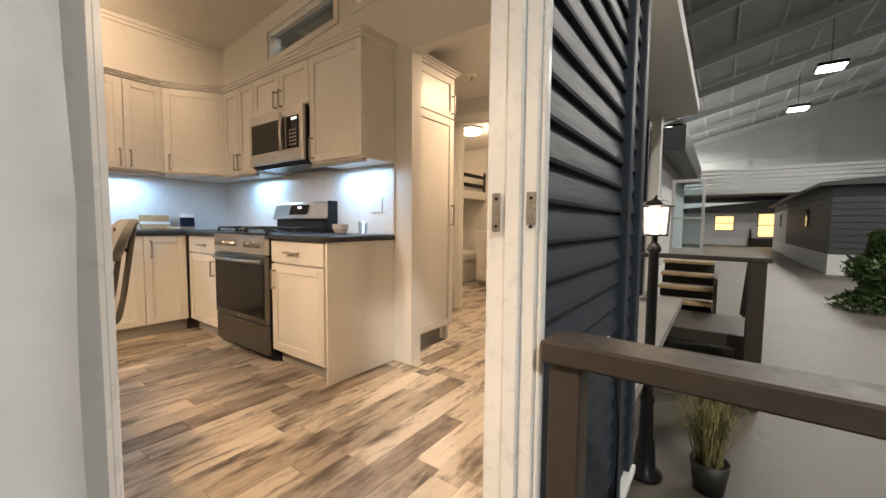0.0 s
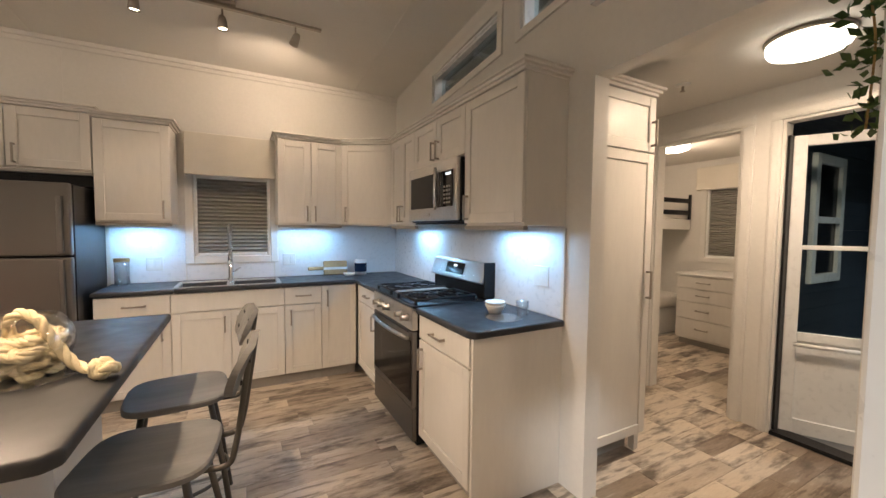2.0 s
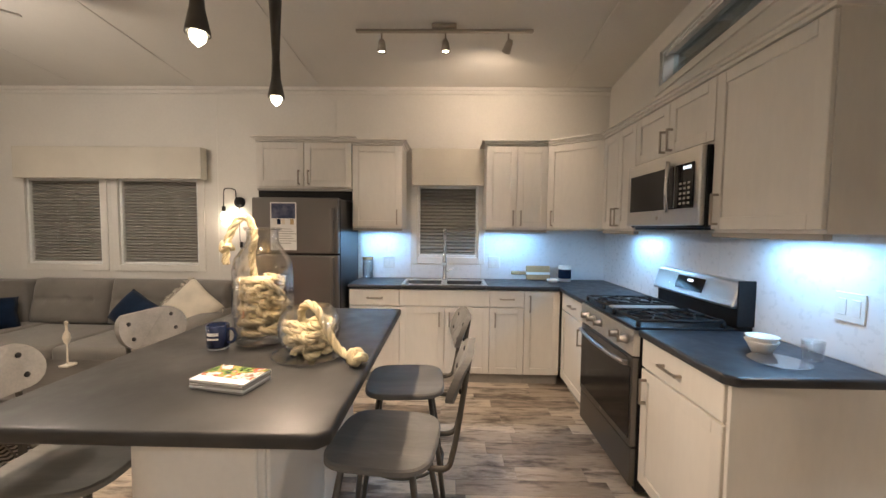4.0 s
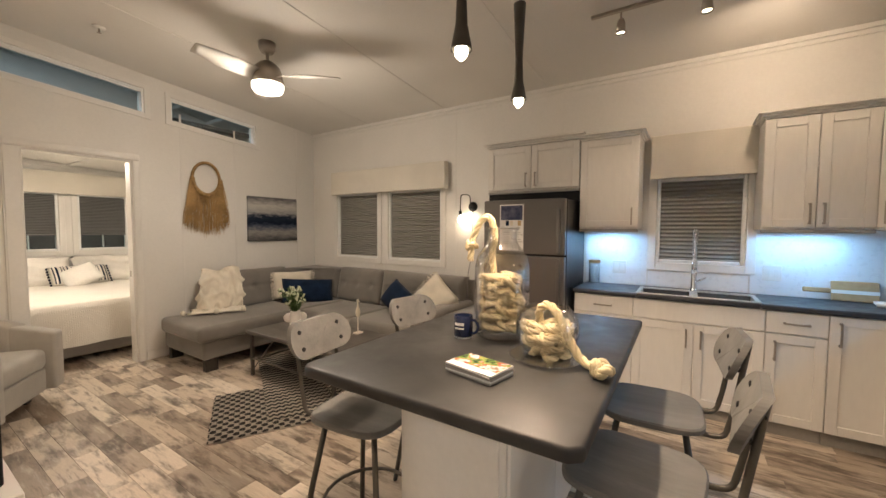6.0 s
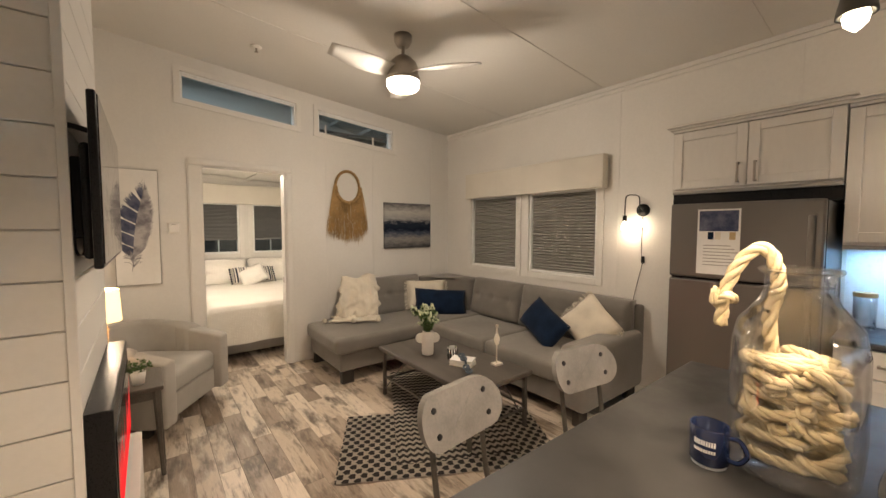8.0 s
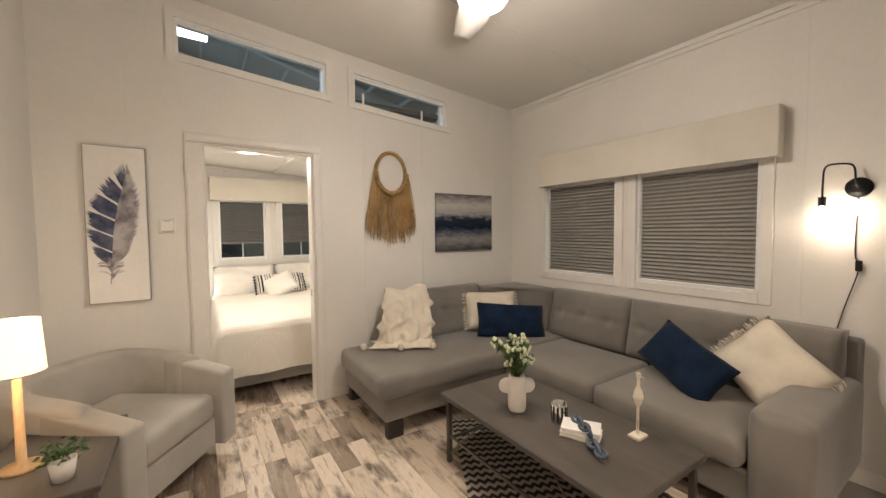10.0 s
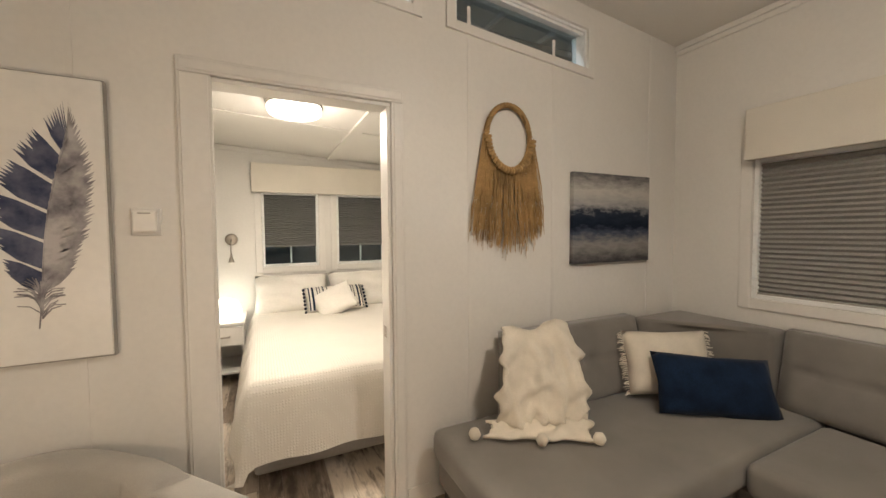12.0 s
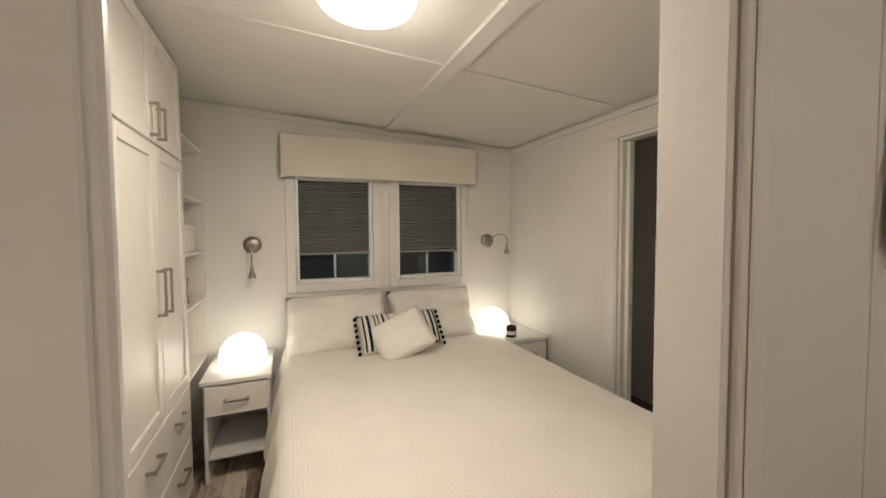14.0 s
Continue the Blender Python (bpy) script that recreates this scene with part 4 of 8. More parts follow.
def microwave():
    m = face_north(1.925)
    t = thing("microwave", (-2.5, 2.1, 1.44), "stainless steel over-range microwave with black glass door", "microwave")
    x0, x1, z0, z1 = -2.885, -2.125, 1.44, 1.848
    part("body", box(x0, x1, -0.31, 0, z0, z1, 0.006, m=m), BLACK, t)
    part("front_frame", box(x0, x1, 0.0005, 0.03, z0 + 0.01, z1, 0.008, m=m, seg=2), BRIGHT, t)
    dg = part("door_glass", box(x0 + 0.05, x1 - 0.22, 0.0305, 0.034, z0 + 0.10, z1 - 0.075, 0.002, m=m), BLACKGLASS, t)
    part("control_panel", box(x1 - 0.205, x1 - 0.045, 0.0305, 0.036, z0 + 0.10, z1 - 0.075, 0.002, m=m), BLACKGLASS, t)
    bm = bmesh.new()
    for i in range(3):
        for j in range(5):
            box(x1 - 0.16 + i * 0.035, x1 - 0.14 + i * 0.035, 0.0362, 0.0372, z0 + 0.12 + j * 0.026, z0 + 0.132 + j * 0.026, 0, bm, m)
    part("buttons", bm, KICK, t)
    bm = bmesh.new()
    for i in range(4):
        box(x1 - 0.13 + i * 0.018, x1 - 0.12 + i * 0.018, 0.0362, 0.0375, z1 - 0.105, z1 - 0.09, 0, bm, m)
    part("clock", bm, LEDTEXT, t, "lit clock digits")
    part("handle", tube([(x1 - 0.215, 1.925 - 0.07, z0 + 0.08), (x1 - 0.215, 1.925 - 0.075, 1.64), (x1 - 0.215, 1.925 - 0.07, z1 - 0.05)], 0.011, 10), CHROME, t, "chrome bar handle", True)
    for z in (z0 + 0.10, z1 - 0.07):
        part("handle_post", box(x1 - 0.222, x1 - 0.208, 0.031, 0.072, z - 0.008, z + 0.008, 0.002, m=m), CHROME, t)
    part("badge", lathe([(0, 0), (0.012, 0), (0.012, 0.002), (0, 0.002)], 14, ((x0 + x1) / 2, 1.8942, z0 + 0.055), m=pose(0, 0, 0, 90)), NICKEL, t)
    part("vent_grille", box(x0 + 0.02, x1 - 0.02, -0.29, -0.02, z0 - 0.014, z0 - 0.0005, 0.002, m=m), BLACK, t)


microwave()


def gas_range():
    m = face_north(1.665)
    t = thing("gas_range", (-2.57, 1.98, 0), "stainless steel gas range with black oven door and cast iron grates", "range")
    x0, x1 = -2.955, -2.185
    part("body", box(x0, x1, -0.57, 0.0, 0.03, 0.90, 0.004, m=m), BLACK, t)
    part("drawer", box(x0 + 0.003, x1 - 0.003, 0.0005, 0.03, 0.06, 0.265, 0.006, m=m, seg=2), FRIDGE, t)
    d = part("oven_door", box(x0 + 0.003, x1 - 0.003, 0.0005, 0.035, 0.275, 0.755, 0.006, m=m, seg=2), FRIDGE, t)
    part("glass", box(x0 + 0.02, x1 - 0.02, 0.0352, 0.039, 0.315, 0.70, 0.002, m=m), BLACKGLASS, d, "black oven glass")
    pts = [(x0 + 0.05 + (x1 - x0 - 0.1) * k / 10, 1.665 - 0.06 - 0.022 * math.sin(math.pi * k / 10), 0.715) for k in range(11)]
    part("handle", tube(pts, 0.013, 10), STEEL, d, "curved steel handle", True)
    for x in (x0 + 0.055, x1 - 0.055):
        part("handle_post", box(x - 0.012, x + 0.012, 0.036, 0.065, 0.702, 0.728, 0.003, m=m), STEEL, d)
    bm = bmesh.new()
    for k in range(16):
        u = x0 + 0.08 + k * 0.04
        box(u, u + 0.028, 0.0352, 0.037, 0.742, 0.748, 0, bm, m)
    part("vent_slots", bm, BLACK, d)
    part("badge", lathe([(0, 0), (0.013, 0), (0.013, 0.002), (0, 0.002)], 14, ((x0 + x1) / 2, 1.6295, 0.305), m=pose(0, 0, 0, 90)), NICKEL, d)
    cp = part("control_panel", prism([(x0 + 0.002, 1.665), (x1 - 0.002, 1.665), (x1 - 0.002, 1.63), (x0 + 0.002, 1.63)], 0.765, 0.9), BRIGHT, t)
    for k, u in enumerate((0.10, 0.20, 0.30, 0.52, 0.62)):
        kb = part("knob", lathe([(0, 0), (0.026, 0), (0.026, 0.01), (0.02, 0.014), (0.018, 0.042), (0, 0.044)], 18, (x0 + 0.02 + u * 1.08, 1.63, 0.835), m=pose(0, 0, 0, 90)), STEEL, t, "", True)
        part("grip", box(x0 + 0.02 + u * 1.08 - 0.004, x0 + 0.02 + u * 1.08 + 0.004, 1.578, 1.588, 0.815, 0.855, 0.002), NICKEL, kb)
    part("cooktop", box(x0, x1, -0.50, 0.03, 0.9005, 0.918, 0.006, m=m, seg=2), BLACK, t)
    for gx in (x0 + 0.025, (x0 + x1) / 2 + 0.075):
        bm = bmesh.new()
        w, y0, y1 = 0.29, 1.66, 2.10
        for y in (y0, (y0 + y1) / 2, y1):
            tube([(gx, y, 0.95), (gx + w, y, 0.95)], 0.0075, 6, bm)
        for x in (gx, gx + w):
            tube([(x, y0, 0.95), (x, y1, 0.95)], 0.0075, 6, bm)
        for cy in (y0 + 0.11, y1 - 0.11):
            for side in (-1, 1):
                for q in (0.35, 0.8):
                    arc = [(gx + w / 2 + side * (0.018 + 0.125 * f), cy + q * 0.105 * math.cos(math.pi * f * 0.9) * (1 if q < 0.5 else -1), 0.953) for f in [k / 8 for k in range(9)]]
                    tube(arc, 0.006, 6, bm)
            tube([(gx + w / 2, cy - 0.10, 0.953), (gx + w / 2, cy - 0.03, 0.955)], 0.006, 6, bm)
            tube([(gx + w / 2, cy + 0.03, 0.955), (gx + w / 2, cy + 0.10, 0.953)], 0.006, 6, bm)
        for x in (gx, gx + w):
            for y in (y0, y1):
                box(x - 0.008, x + 0.008, y - 0.008, y + 0.008, 0.918, 0.946, 0, bm)
        part("grate", bm, IRON, t, "cast iron grate", True)
        for y in (y0 + 0.11, y1 - 0.11):
            part("burner", lathe([(0.05, 0.918), (0.046, 0.926), (0.034, 0.928), (0.034, 0.936), (0, 0.937)], 18, (gx + w / 2, y, 0)), IRON, t, "", True)
    part("griddle", box((x0 + x1) / 2 - 0.055, (x0 + x1) / 2 + 0.062, 1.68, 2.08, 0.935, 0.95, 0.006), KICK, t, "grey centre griddle plate")
    part("back_riser", box(x0, x1, 2.168, 2.238, 0.9, 1.02, 0.004), BLACK, t)
    bgp = prism([(x0, 2.148), (x1, 2.148), (x1, 2.21), (x0, 2.21)], 1.0205, 1.165)
    bmesh.ops.bevel(bgp, geom=list(bgp.edges), offset=0.014, segments=2, profile=0.5, affect="EDGES")
    for v in bgp.verts:
        v.co.y += (v.co.z - 1.10) * 0.32
    bg = part("backguard", bgp, BRIGHT, t)
    part("side_cap", box(x1 + 0.0005, x1 + 0.012, 2.146, 2.238, 0.93, 1.168, 0.004), BLACK, t)
    lean = pose((x0 + x1) / 2, 2.146, 1.10, -17.7)
    part("display", box(-0.13, 0.13, -0.003, 0.002, -0.042, 0.042, 0.001, m=lean), BLACKGLASS, bg)
    part("display_digits", box(-0.02, 0.03, -0.0042, -0.0031, 0.012, 0.025, 0, m=lean), LEDTEXT, bg)


gas_range()


def fridge():
    t = thing("refrigerator", (-3.7, -0.63, 0), "stainless steel top-freezer refrigerator with a paper poster", "refrigerator")
    y0, y1, xf = -0.995, -0.262, -3.37
    part("body", box(XW + 0.02, xf - 0.05, y0, y1, 0.0, 1.66, 0.008), BLACK, t)
    part("freezer_door", box(xf - 0.049, xf, y0 + 0.002, y1 - 0.002, 1.195, 1.665, 0.012, seg=2), FRIDGE, t)
    part("fridge_door", box(xf - 0.049, xf, y0 + 0.002, y1 - 0.002, 0.05, 1.185, 0.012, seg=2), FRIDGE, t)
    for z0, z1 in ((1.21, 1.58), (0.75, 1.17)):
        part("handle", box(xf + 0.0005, xf + 0.028, y1 - 0.065, y1 - 0.035, z0, z1, 0.009, seg=2), FRIDGE, t, "steel door grip")
    p = thing("paper_poster", (xf, -0.7, 1.4), "white printed poster in a clear sleeve on the fridge door", "poster")
    part("sheet", box(xf + 0.0006, xf + 0.0018, -0.835, -0.615, 1.225, 1.625, 0), PAPER, p)
    part("photo", box(xf + 0.0019, xf + 0.0024, -0.825, -0.625, 1.49, 1.615, 0), FEATHER1, p, "dark landscape photo")
    for k in range(5):
        part("photo_tile", box(xf + 0.0025, xf + 0.003, -0.815 + k * 0.037, -0.785 + k * 0.037, 1.44, 1.485, 0), (CERAMIC, NAVY, CREAM, CERAMIC, BEAD)[k], p)
    bm = bmesh.new()
    for k in range(7):
        box(xf + 0.0019, xf + 0.0022, -0.80, -0.66 + 0.02 * (k % 3), 1.40 - k * 0.02, 1.405 - k * 0.02, 0, bm)
    part("text_lines", bm, KICK, p)
    # the shade in the gap under the cabinet, put in as a black block
    part("filler", box(XW + 0.001, -3.74, -1.12, -0.24, 1.672, 1.7745, 0.001), BLACK, t, "black block standing in for the shade in the gap above the body")


fridge()

# ---- island, stools and what stands on the island ----
IZ = 0.935
isl = thing("kitchen_island", (-1.8, -0.1, 0), "kitchen island with grey cabinet base and dark slate laminate top", "island")
part("pedestal", box(-2.40, -1.36, -0.32, 0.10, 0.09, IZ - 0.0405, 0.003), TRIM, isl, "pale grey panelled base")
part("kick", box(-2.36, -1.40, -0.28, 0.06, 0.0, 0.0895), KICK, isl)
for y, s in ((-0.32, -1), (0.10, 1)):
    for x0, x1 in ((-2.39, -1.885), (-1.875, -1.37)):
        part("side_panel", box(x0, x1, y, y + s * 0.012, 0.11, IZ - 0.06, 0.003), TRIM, isl)
part("end_panel", box(-1.3595, -1.348, -0.30, 0.08, 0.11, IZ - 0.06, 0.003), TRIM, isl)
bm = prism([(-2.485, -0.555), (-1.115, -0.555), (-1.085, -0.525), (-1.085, 0.36), (-1.11, 0.39), (-2.485, 0.38)], IZ - 0.04, IZ)
bmesh.ops.bevel(bm, geom=list(bm.edges), offset=0.012, segments=3, profile=0.5, affect="EDGES", clamp_overlap=True)
part("tabletop", bm, ISLAND, isl, "dark slate laminate top with worn sheen", True)


def bar_stool(m):
    """Counter stool: rounded seat, riveted back plate, bent steel uprights, splayed legs."""
    t = thing("bar_stool", (0, 0, 0), "grey metal counter stool with a riveted back plate", "stool", "stools round the island")
    z = 0.645
    bm = bmesh.new()
    ring = []
    for k in range(40):
        a = 2 * math.pi * k / 40
        c, s = math.cos(a), math.sin(a)
        e = 0.5
        ring.append((0.20 * math.copysign(abs(c) ** e, c), 0.195 * math.copysign(abs(s) ** e, s)))
    rows = []
    for sc, h in ((0.94, -0.028), (1.0, -0.02), (1.0, -0.004), (0.97, 0.002), (0.6, -0.004)):
        rows.append([bm.verts.new((x * sc, y * sc, z + h)) for x, y in ring])
    for a, b in zip(rows, rows[1:]):
        for k in range(40):
            bm.faces.new((a[k], a[(k + 1) % 40], b[(k + 1) % 40], b[k]))
    bm.faces.new(rows[0])
    bm.faces.new(list(reversed(rows[-1])))
    part("seat", bm, STOOLW, t, "dark grey wooden seat")
    for sx in (-1, 1):
        for sy in (-1, 1):
            part("leg", tube([(sx * 0.12, sy * 0.12, z - 0.026), (sx * 0.165, sy * 0.165, 0.33), (sx * 0.205, sy * 0.205, 0.0)], 0.012, 8), STOOLM, t, "", True)
        up = curve_points([(sx * 0.10, 0.14, z - 0.035), (sx * 0.115, 0.235, z - 0.03), (sx * 0.115, 0.262, z + 0.03), (sx * 0.115, 0.285, z + 0.17), (sx * 0.115, 0.31, z + 0.345)], 6)
        part("upright", tube(up, 0.010, 8), STOOLM, t, "", True)
    r = 0.165
    part("foot_ring", tube([(r * 1.18 * math.cos(k * math.pi / 12), r * 1.18 * math.sin(k * math.pi / 12), 0.24) for k in range(25)], 0.008, 6, cap=False), STOOLM, t, "", True)
    bm = bmesh.new()
    rows = []
    n = 22
    outline = []
    w, h = 0.18, 0.078
    for k in range(36):
        a = 2 * math.pi * k / 36
        outline.append((math.copysign(w - h, math.cos(a)) + h * math.cos(a), h * math.sin(a)))
    for off in (-0.012, 0.012):
        rows.append([bm.verts.new((x, 0.293 + off - 0.9 * x * x + 0.055 * (zz / 0.144), z + 0.275 + zz)) for x, zz in outline])
    for k in range(36):
        bm.faces.new((rows[0][k], rows[0][(k + 1) % 36], rows[1][(k + 1) % 36], rows[1][k]))
    for row in rows:
        for k in range(18):
            loop = [row[k], row[k + 1], row[35 - k], row[(36 - k) % 36]]
            bm.faces.new(loop[:3] if k == 0 else [loop[0], loop[1], loop[3]] if k == 17 else loop)
    bp = part("back_plate", bm, STOOLW, t, "curved grey back plate")
    for sx in (-1, 1):
        for dz in (-0.035, 0.035):
            x = sx * 0.115
            y = 0.293 + 0.012 - 0.9 * x * x + 0.055 * (dz / 0.144)
            part("rivet", lathe([(0.011, 0), (0.009, 0.005), (0, 0.007)], 10, (x, y, z + 0.275 + dz), m=pose(0, 0, 0, -90)), IRON, bp)
            part("rivet", lathe([(0.011, 0), (0.009, 0.005), (0, 0.007)], 10, (x, y - 0.024, z + 0.275 + dz), m=pose(0, 0, 0, 90)), IRON, bp)
    t.matrix_basis = m
    return t


st = bar_stool(pose(-1.60, 0.44, 0, 0, 0, -6))
copy_thing(st, pose(-2.14, 0.45, 0, 0, 0, 4))
copy_thing(st, pose(-1.44, -0.57, 0, 0, 0, 186))
copy_thing(st, pose(-2.03, -0.54, 0, 0, 0, 172))

random.seed(4)


def coil_in(cx, cy, z0, z1, r, turns, seed):
    """Rope heaped loosely inside a round vessel."""
    rnd = random.Random(seed)
    pts = []
    n = turns * 5
    for k in range(n):
        f = k / (n - 1)
        a = k * 2.2 + rnd.uniform(-1.2, 1.2)
        rad = (r(z0 + (z1 - z0) * f) - 0.026) * rnd.choice((0.35, 0.7, 0.95, 1.0))
        pts.append((cx + rad * math.cos(a), cy + rad * math.sin(a), z0 + (z1 - z0) * f + rnd.uniform(-0.04, 0.04) * min(1, 6 * f, 6 - 6 * f)))
    return pts


def knot(c, s, n=14):
    return [(c[0] + s * (math.sin(k * 0.9) + 0.6 * math.sin(k * 1.8)) * 0.6, c[1] + s * math.cos(k * 0.9) * 0.8, c[2] + s * 0.7 * math.sin(k * 2.7)) for k in range(n)]


JX, JY = -1.815, -0.122
jar = thing("glass_jar", (JX, JY, IZ), "tall clear glass jar holding coiled rope", "jar")
prof = [(0.0, 0.012), (0.10, 0.012), (0.112, 0.03), (0.118, 0.12), (0.116, 0.31), (0.105, 0.365), (0.068, 0.415), (0.058, 0.44), (0.058, 0.475), (0.07, 0.485)]
inner = [(r + 0.004, z - 0.002) for r, z in reversed(prof[1:])]
part("vessel", lathe([(r, z + IZ - 0.008) for r, z in prof] + [(r, z + IZ - 0.009) for r, z in inner] + [(0, IZ + 0.001)], 40, (JX, JY, 0)), GLASS, jar, "", True)
part("rim", tube([(JX + 0.07 * math.cos(k * math.pi / 16), JY + 0.07 * math.sin(k * math.pi / 16), IZ + 0.478) for k in range(33)], 0.005, 6, cap=False), GLASS, jar, "", True)
rp = thing("rope_in_jar", (JX, JY, IZ + 0.01), "thick cream cotton rope heaped in the jar, one end hanging out", "rope")
pts = coil_in(JX, JY, IZ + 0.035, IZ + 0.27, lambda z: 0.112, 32, 2)
part("coil", rope(pts, 0.0128, 7), ROPE, rp, "", True)
pts = [(JX - 0.01, JY - 0.04, IZ + 0.25), (JX - 0.005, JY - 0.05, IZ + 0.36), (JX, JY - 0.035, IZ + 0.44), (JX + 0.005, JY - 0.05, IZ + 0.51), (JX + 0.015, JY - 0.075, IZ + 0.525), (JX + 0.025, JY - 0.105, IZ + 0.49), (JX + 0.035, JY - 0.13, IZ + 0.42), (JX + 0.04, JY - 0.137, IZ + 0.33)]
part("hanging_end", rope(pts, 0.0155, 9), ROPE, rp, "", True)
part("knot", rope(knot((JX + 0.036, JY - 0.134, IZ + 0.40), 0.024), 0.0115, 5), ROPE, rp, "", True)

bowl = thing("glass_bowl", (-1.65, 0.135, IZ), "round clear glass fishbowl holding rope on a glass plate", "bowl")
BR = 0.115


def ball(z):
    return math.sqrt(max(0.0004, BR ** 2 - (z - IZ - 0.105) ** 2))


prof = [(0, IZ + 0.009)] + [(ball(IZ + 0.012 + 0.175 * k / 14), IZ + 0.012 + 0.175 * k / 14) for k in range(15)]
inner = [(r - 0.004, z) for r, z in reversed(prof[1:])] + [(0, IZ + 0.014)]
part("vessel", lathe(prof + inner, 40, (-1.65, 0.135, 0)), GLASS, bowl, "", True)
part("plate", lathe([(0, IZ + 0.001), (0.13, IZ + 0.001), (0.14, IZ + 0.006), (0.13, IZ + 0.0075), (0, IZ + 0.0075)], 40, (-1.65, 0.135, 0)), GLASS, bowl, "", True)
rp = thing("rope_in_bowl", (-1.65, 0.135, IZ + 0.02), "thick cream cotton rope coiled in the glass bowl, knotted end outside", "rope")
pts = coil_in(-1.65, 0.135, IZ + 0.04, IZ + 0.10, ball, 14, 5)
part("coil", rope(pts, 0.0128, 7), ROPE, rp, "", True)
pts = [(-1.67, 0.11, IZ + 0.10), (-1.66, 0.10, IZ + 0.16), (-1.645, 0.135, IZ + 0.195), (-1.625, 0.18, IZ + 0.17), (-1.61, 0.22, IZ + 0.10), (-1.60, 0.26, IZ + 0.04), (-1.59, 0.29, IZ + 0.022), (-1.55, 0.335, IZ + 0.025)]
part("tail", rope(pts, 0.0155, 9), ROPE, rp, "", True)
part("knot", rope(knot((-1.525, 0.35, IZ + 0.034), 0.028, 18), 0.016, 5), ROPE, rp, "", True)

mug = thing("navy_mug", (-1.70, -0.25, IZ), "navy blue ceramic mug with white lettering and pale base", "mug")
part("cup", lathe([(0, 0.006), (0.036, 0.006), (0.041, 0.012), (0.042, 0.095), (0.0405, 0.097), (0.038, 0.094), (0.037, 0.014), (0, 0.012)], 32, (-1.70, -0.25, IZ)), NAVYMUG, mug, "", True)
part("base_band", lathe([(0, 0.0005), (0.036, 0.0005), (0.0365, 0.0058), (0, 0.0058)], 32, (-1.70, -0.25, IZ)), CERAMIC, mug)
part("handle", tube(curve_points([(-1.70, -0.212, IZ + 0.078), (-1.698, -0.19, IZ + 0.08), (-1.695, -0.175, IZ + 0.055), (-1.698, -0.19, IZ + 0.028), (-1.70, -0.213, IZ + 0.025)], 5), 0.006, 8), NAVYMUG, mug, "", True)
bm = bmesh.new()
for k in range(9):
    a = radians(-18 + k * 7)
    for j, (z, h) in enumerate(((0.058, 0.012), (0.042, 0.007))):
        m = Matrix.Translation((-1.70, -0.25, IZ)) @ pose(0, 0, 0, 0, 0, math.degrees(a) - 8)
        box(0.0415, 0.0428, -0.0018, 0.0018, z, z + h, 0, bm, m)
part("lettering_bars", bm, CERAMIC, mug, "white lettering bars")

bk = thing("brochure_stack", (-1.365, 0.0, IZ), "stack of printed brochures with a colour photo cover and white spine", "brochures", rz=-12)
for k in range(5):
    part("brochure", box(-0.062, 0.062, -0.093, 0.093, IZ + 0.0005 + k * 0.0062, IZ + 0.006 + k * 0.0062, 0.001, m=pose(-1.365 + 0.002 * (k % 2), 0.0, 0, 0, 0, -12 + 1.2 * (k % 3))), PAPER if k in (1, 4) else KICK, bk)
part("cover_photo", box(-0.060, 0.030, -0.091, 0.091, IZ + 0.0312, IZ + 0.0318, 0, m=pose(-1.365, 0.0, 0, 0, 0, -12)), PHOTO, bk, "green and red cover photo")


def pendant(x, y):
    t = thing("pendant_lamp", (x, y, top(x)), "slim dark grey pendant lamp with a lit bulb", "lamp", "pendants over the island")
    part("canopy", lathe([(0, top(x) - 0.004), (0.05, top(x) - 0.004), (0.05, top(x) - 0.03), (0.01, top(x) - 0.04), (0, top(x) - 0.04)], 20, (x, y, 0)), STOOLM, t, "", True)
    part("cord", tube([(x, y, top(x) - 0.03), (x, y, 2.34)], 0.0025, 6), BLACK, t)
    part("shade", lathe([(0, 2.35), (0.026, 2.35), (0.022, 2.28), (0.015, 2.12), (0.019, 2.03), (0.032, 1.965), (0.033, 1.955), (0.027, 1.957), (0.012, 2.02), (0, 2.02)], 20, (x, y, 0)), STOOLM, t, "", True)
    part("bulb", lathe([(0, 1.985), (0.016, 1.975), (0.022, 1.953), (0.019, 1.938), (0.010, 1.928), (0, 1.92)], 16, (x, y, 0)), BULB, t, "", True)


pendant(-1.305, -0.04)
pendant(-1.82, -0.058)
tl = thing("track_light", (-3.08, 0.6, top(-3.08)), "brushed nickel ceiling track with three adjustable spots", "lamp")
part("rail", box(-3.095, -3.065, -0.04, 1.26, 2.853, 2.873, 0.003), NICKEL, tl)
part("canopy", box(-3.12, -3.04, 0.52, 0.70, 2.874, 2.903, 0.006), NICKEL, tl)
for y, aim in ((0.15, (-3.3, 0.1, 0)), (0.62, (-3.0, 0.7, 0)), (1.08, (-4.08, 0.75, 1.9))):
    part("stem", tube([(-3.08, y, 2.846), (-3.08, y, 2.79)], 0.006, 8), NICKEL, tl)
    mm = look((-3.085, y, 2.76), aim)
    hd = part("spot_head", lathe([(0, 0.045), (0.018, 0.043), (0.026, 0.02), (0.033, -0.045), (0.030, -0.045), (0.02, -0.01), (0, -0.01)], 18, m=mm), NICKEL, tl, "", True)
    part("lens", lathe([(0, -0.034), (0.026, -0.034), (0.026, -0.036), (0, -0.036)], 16, m=mm), BULB, hd)

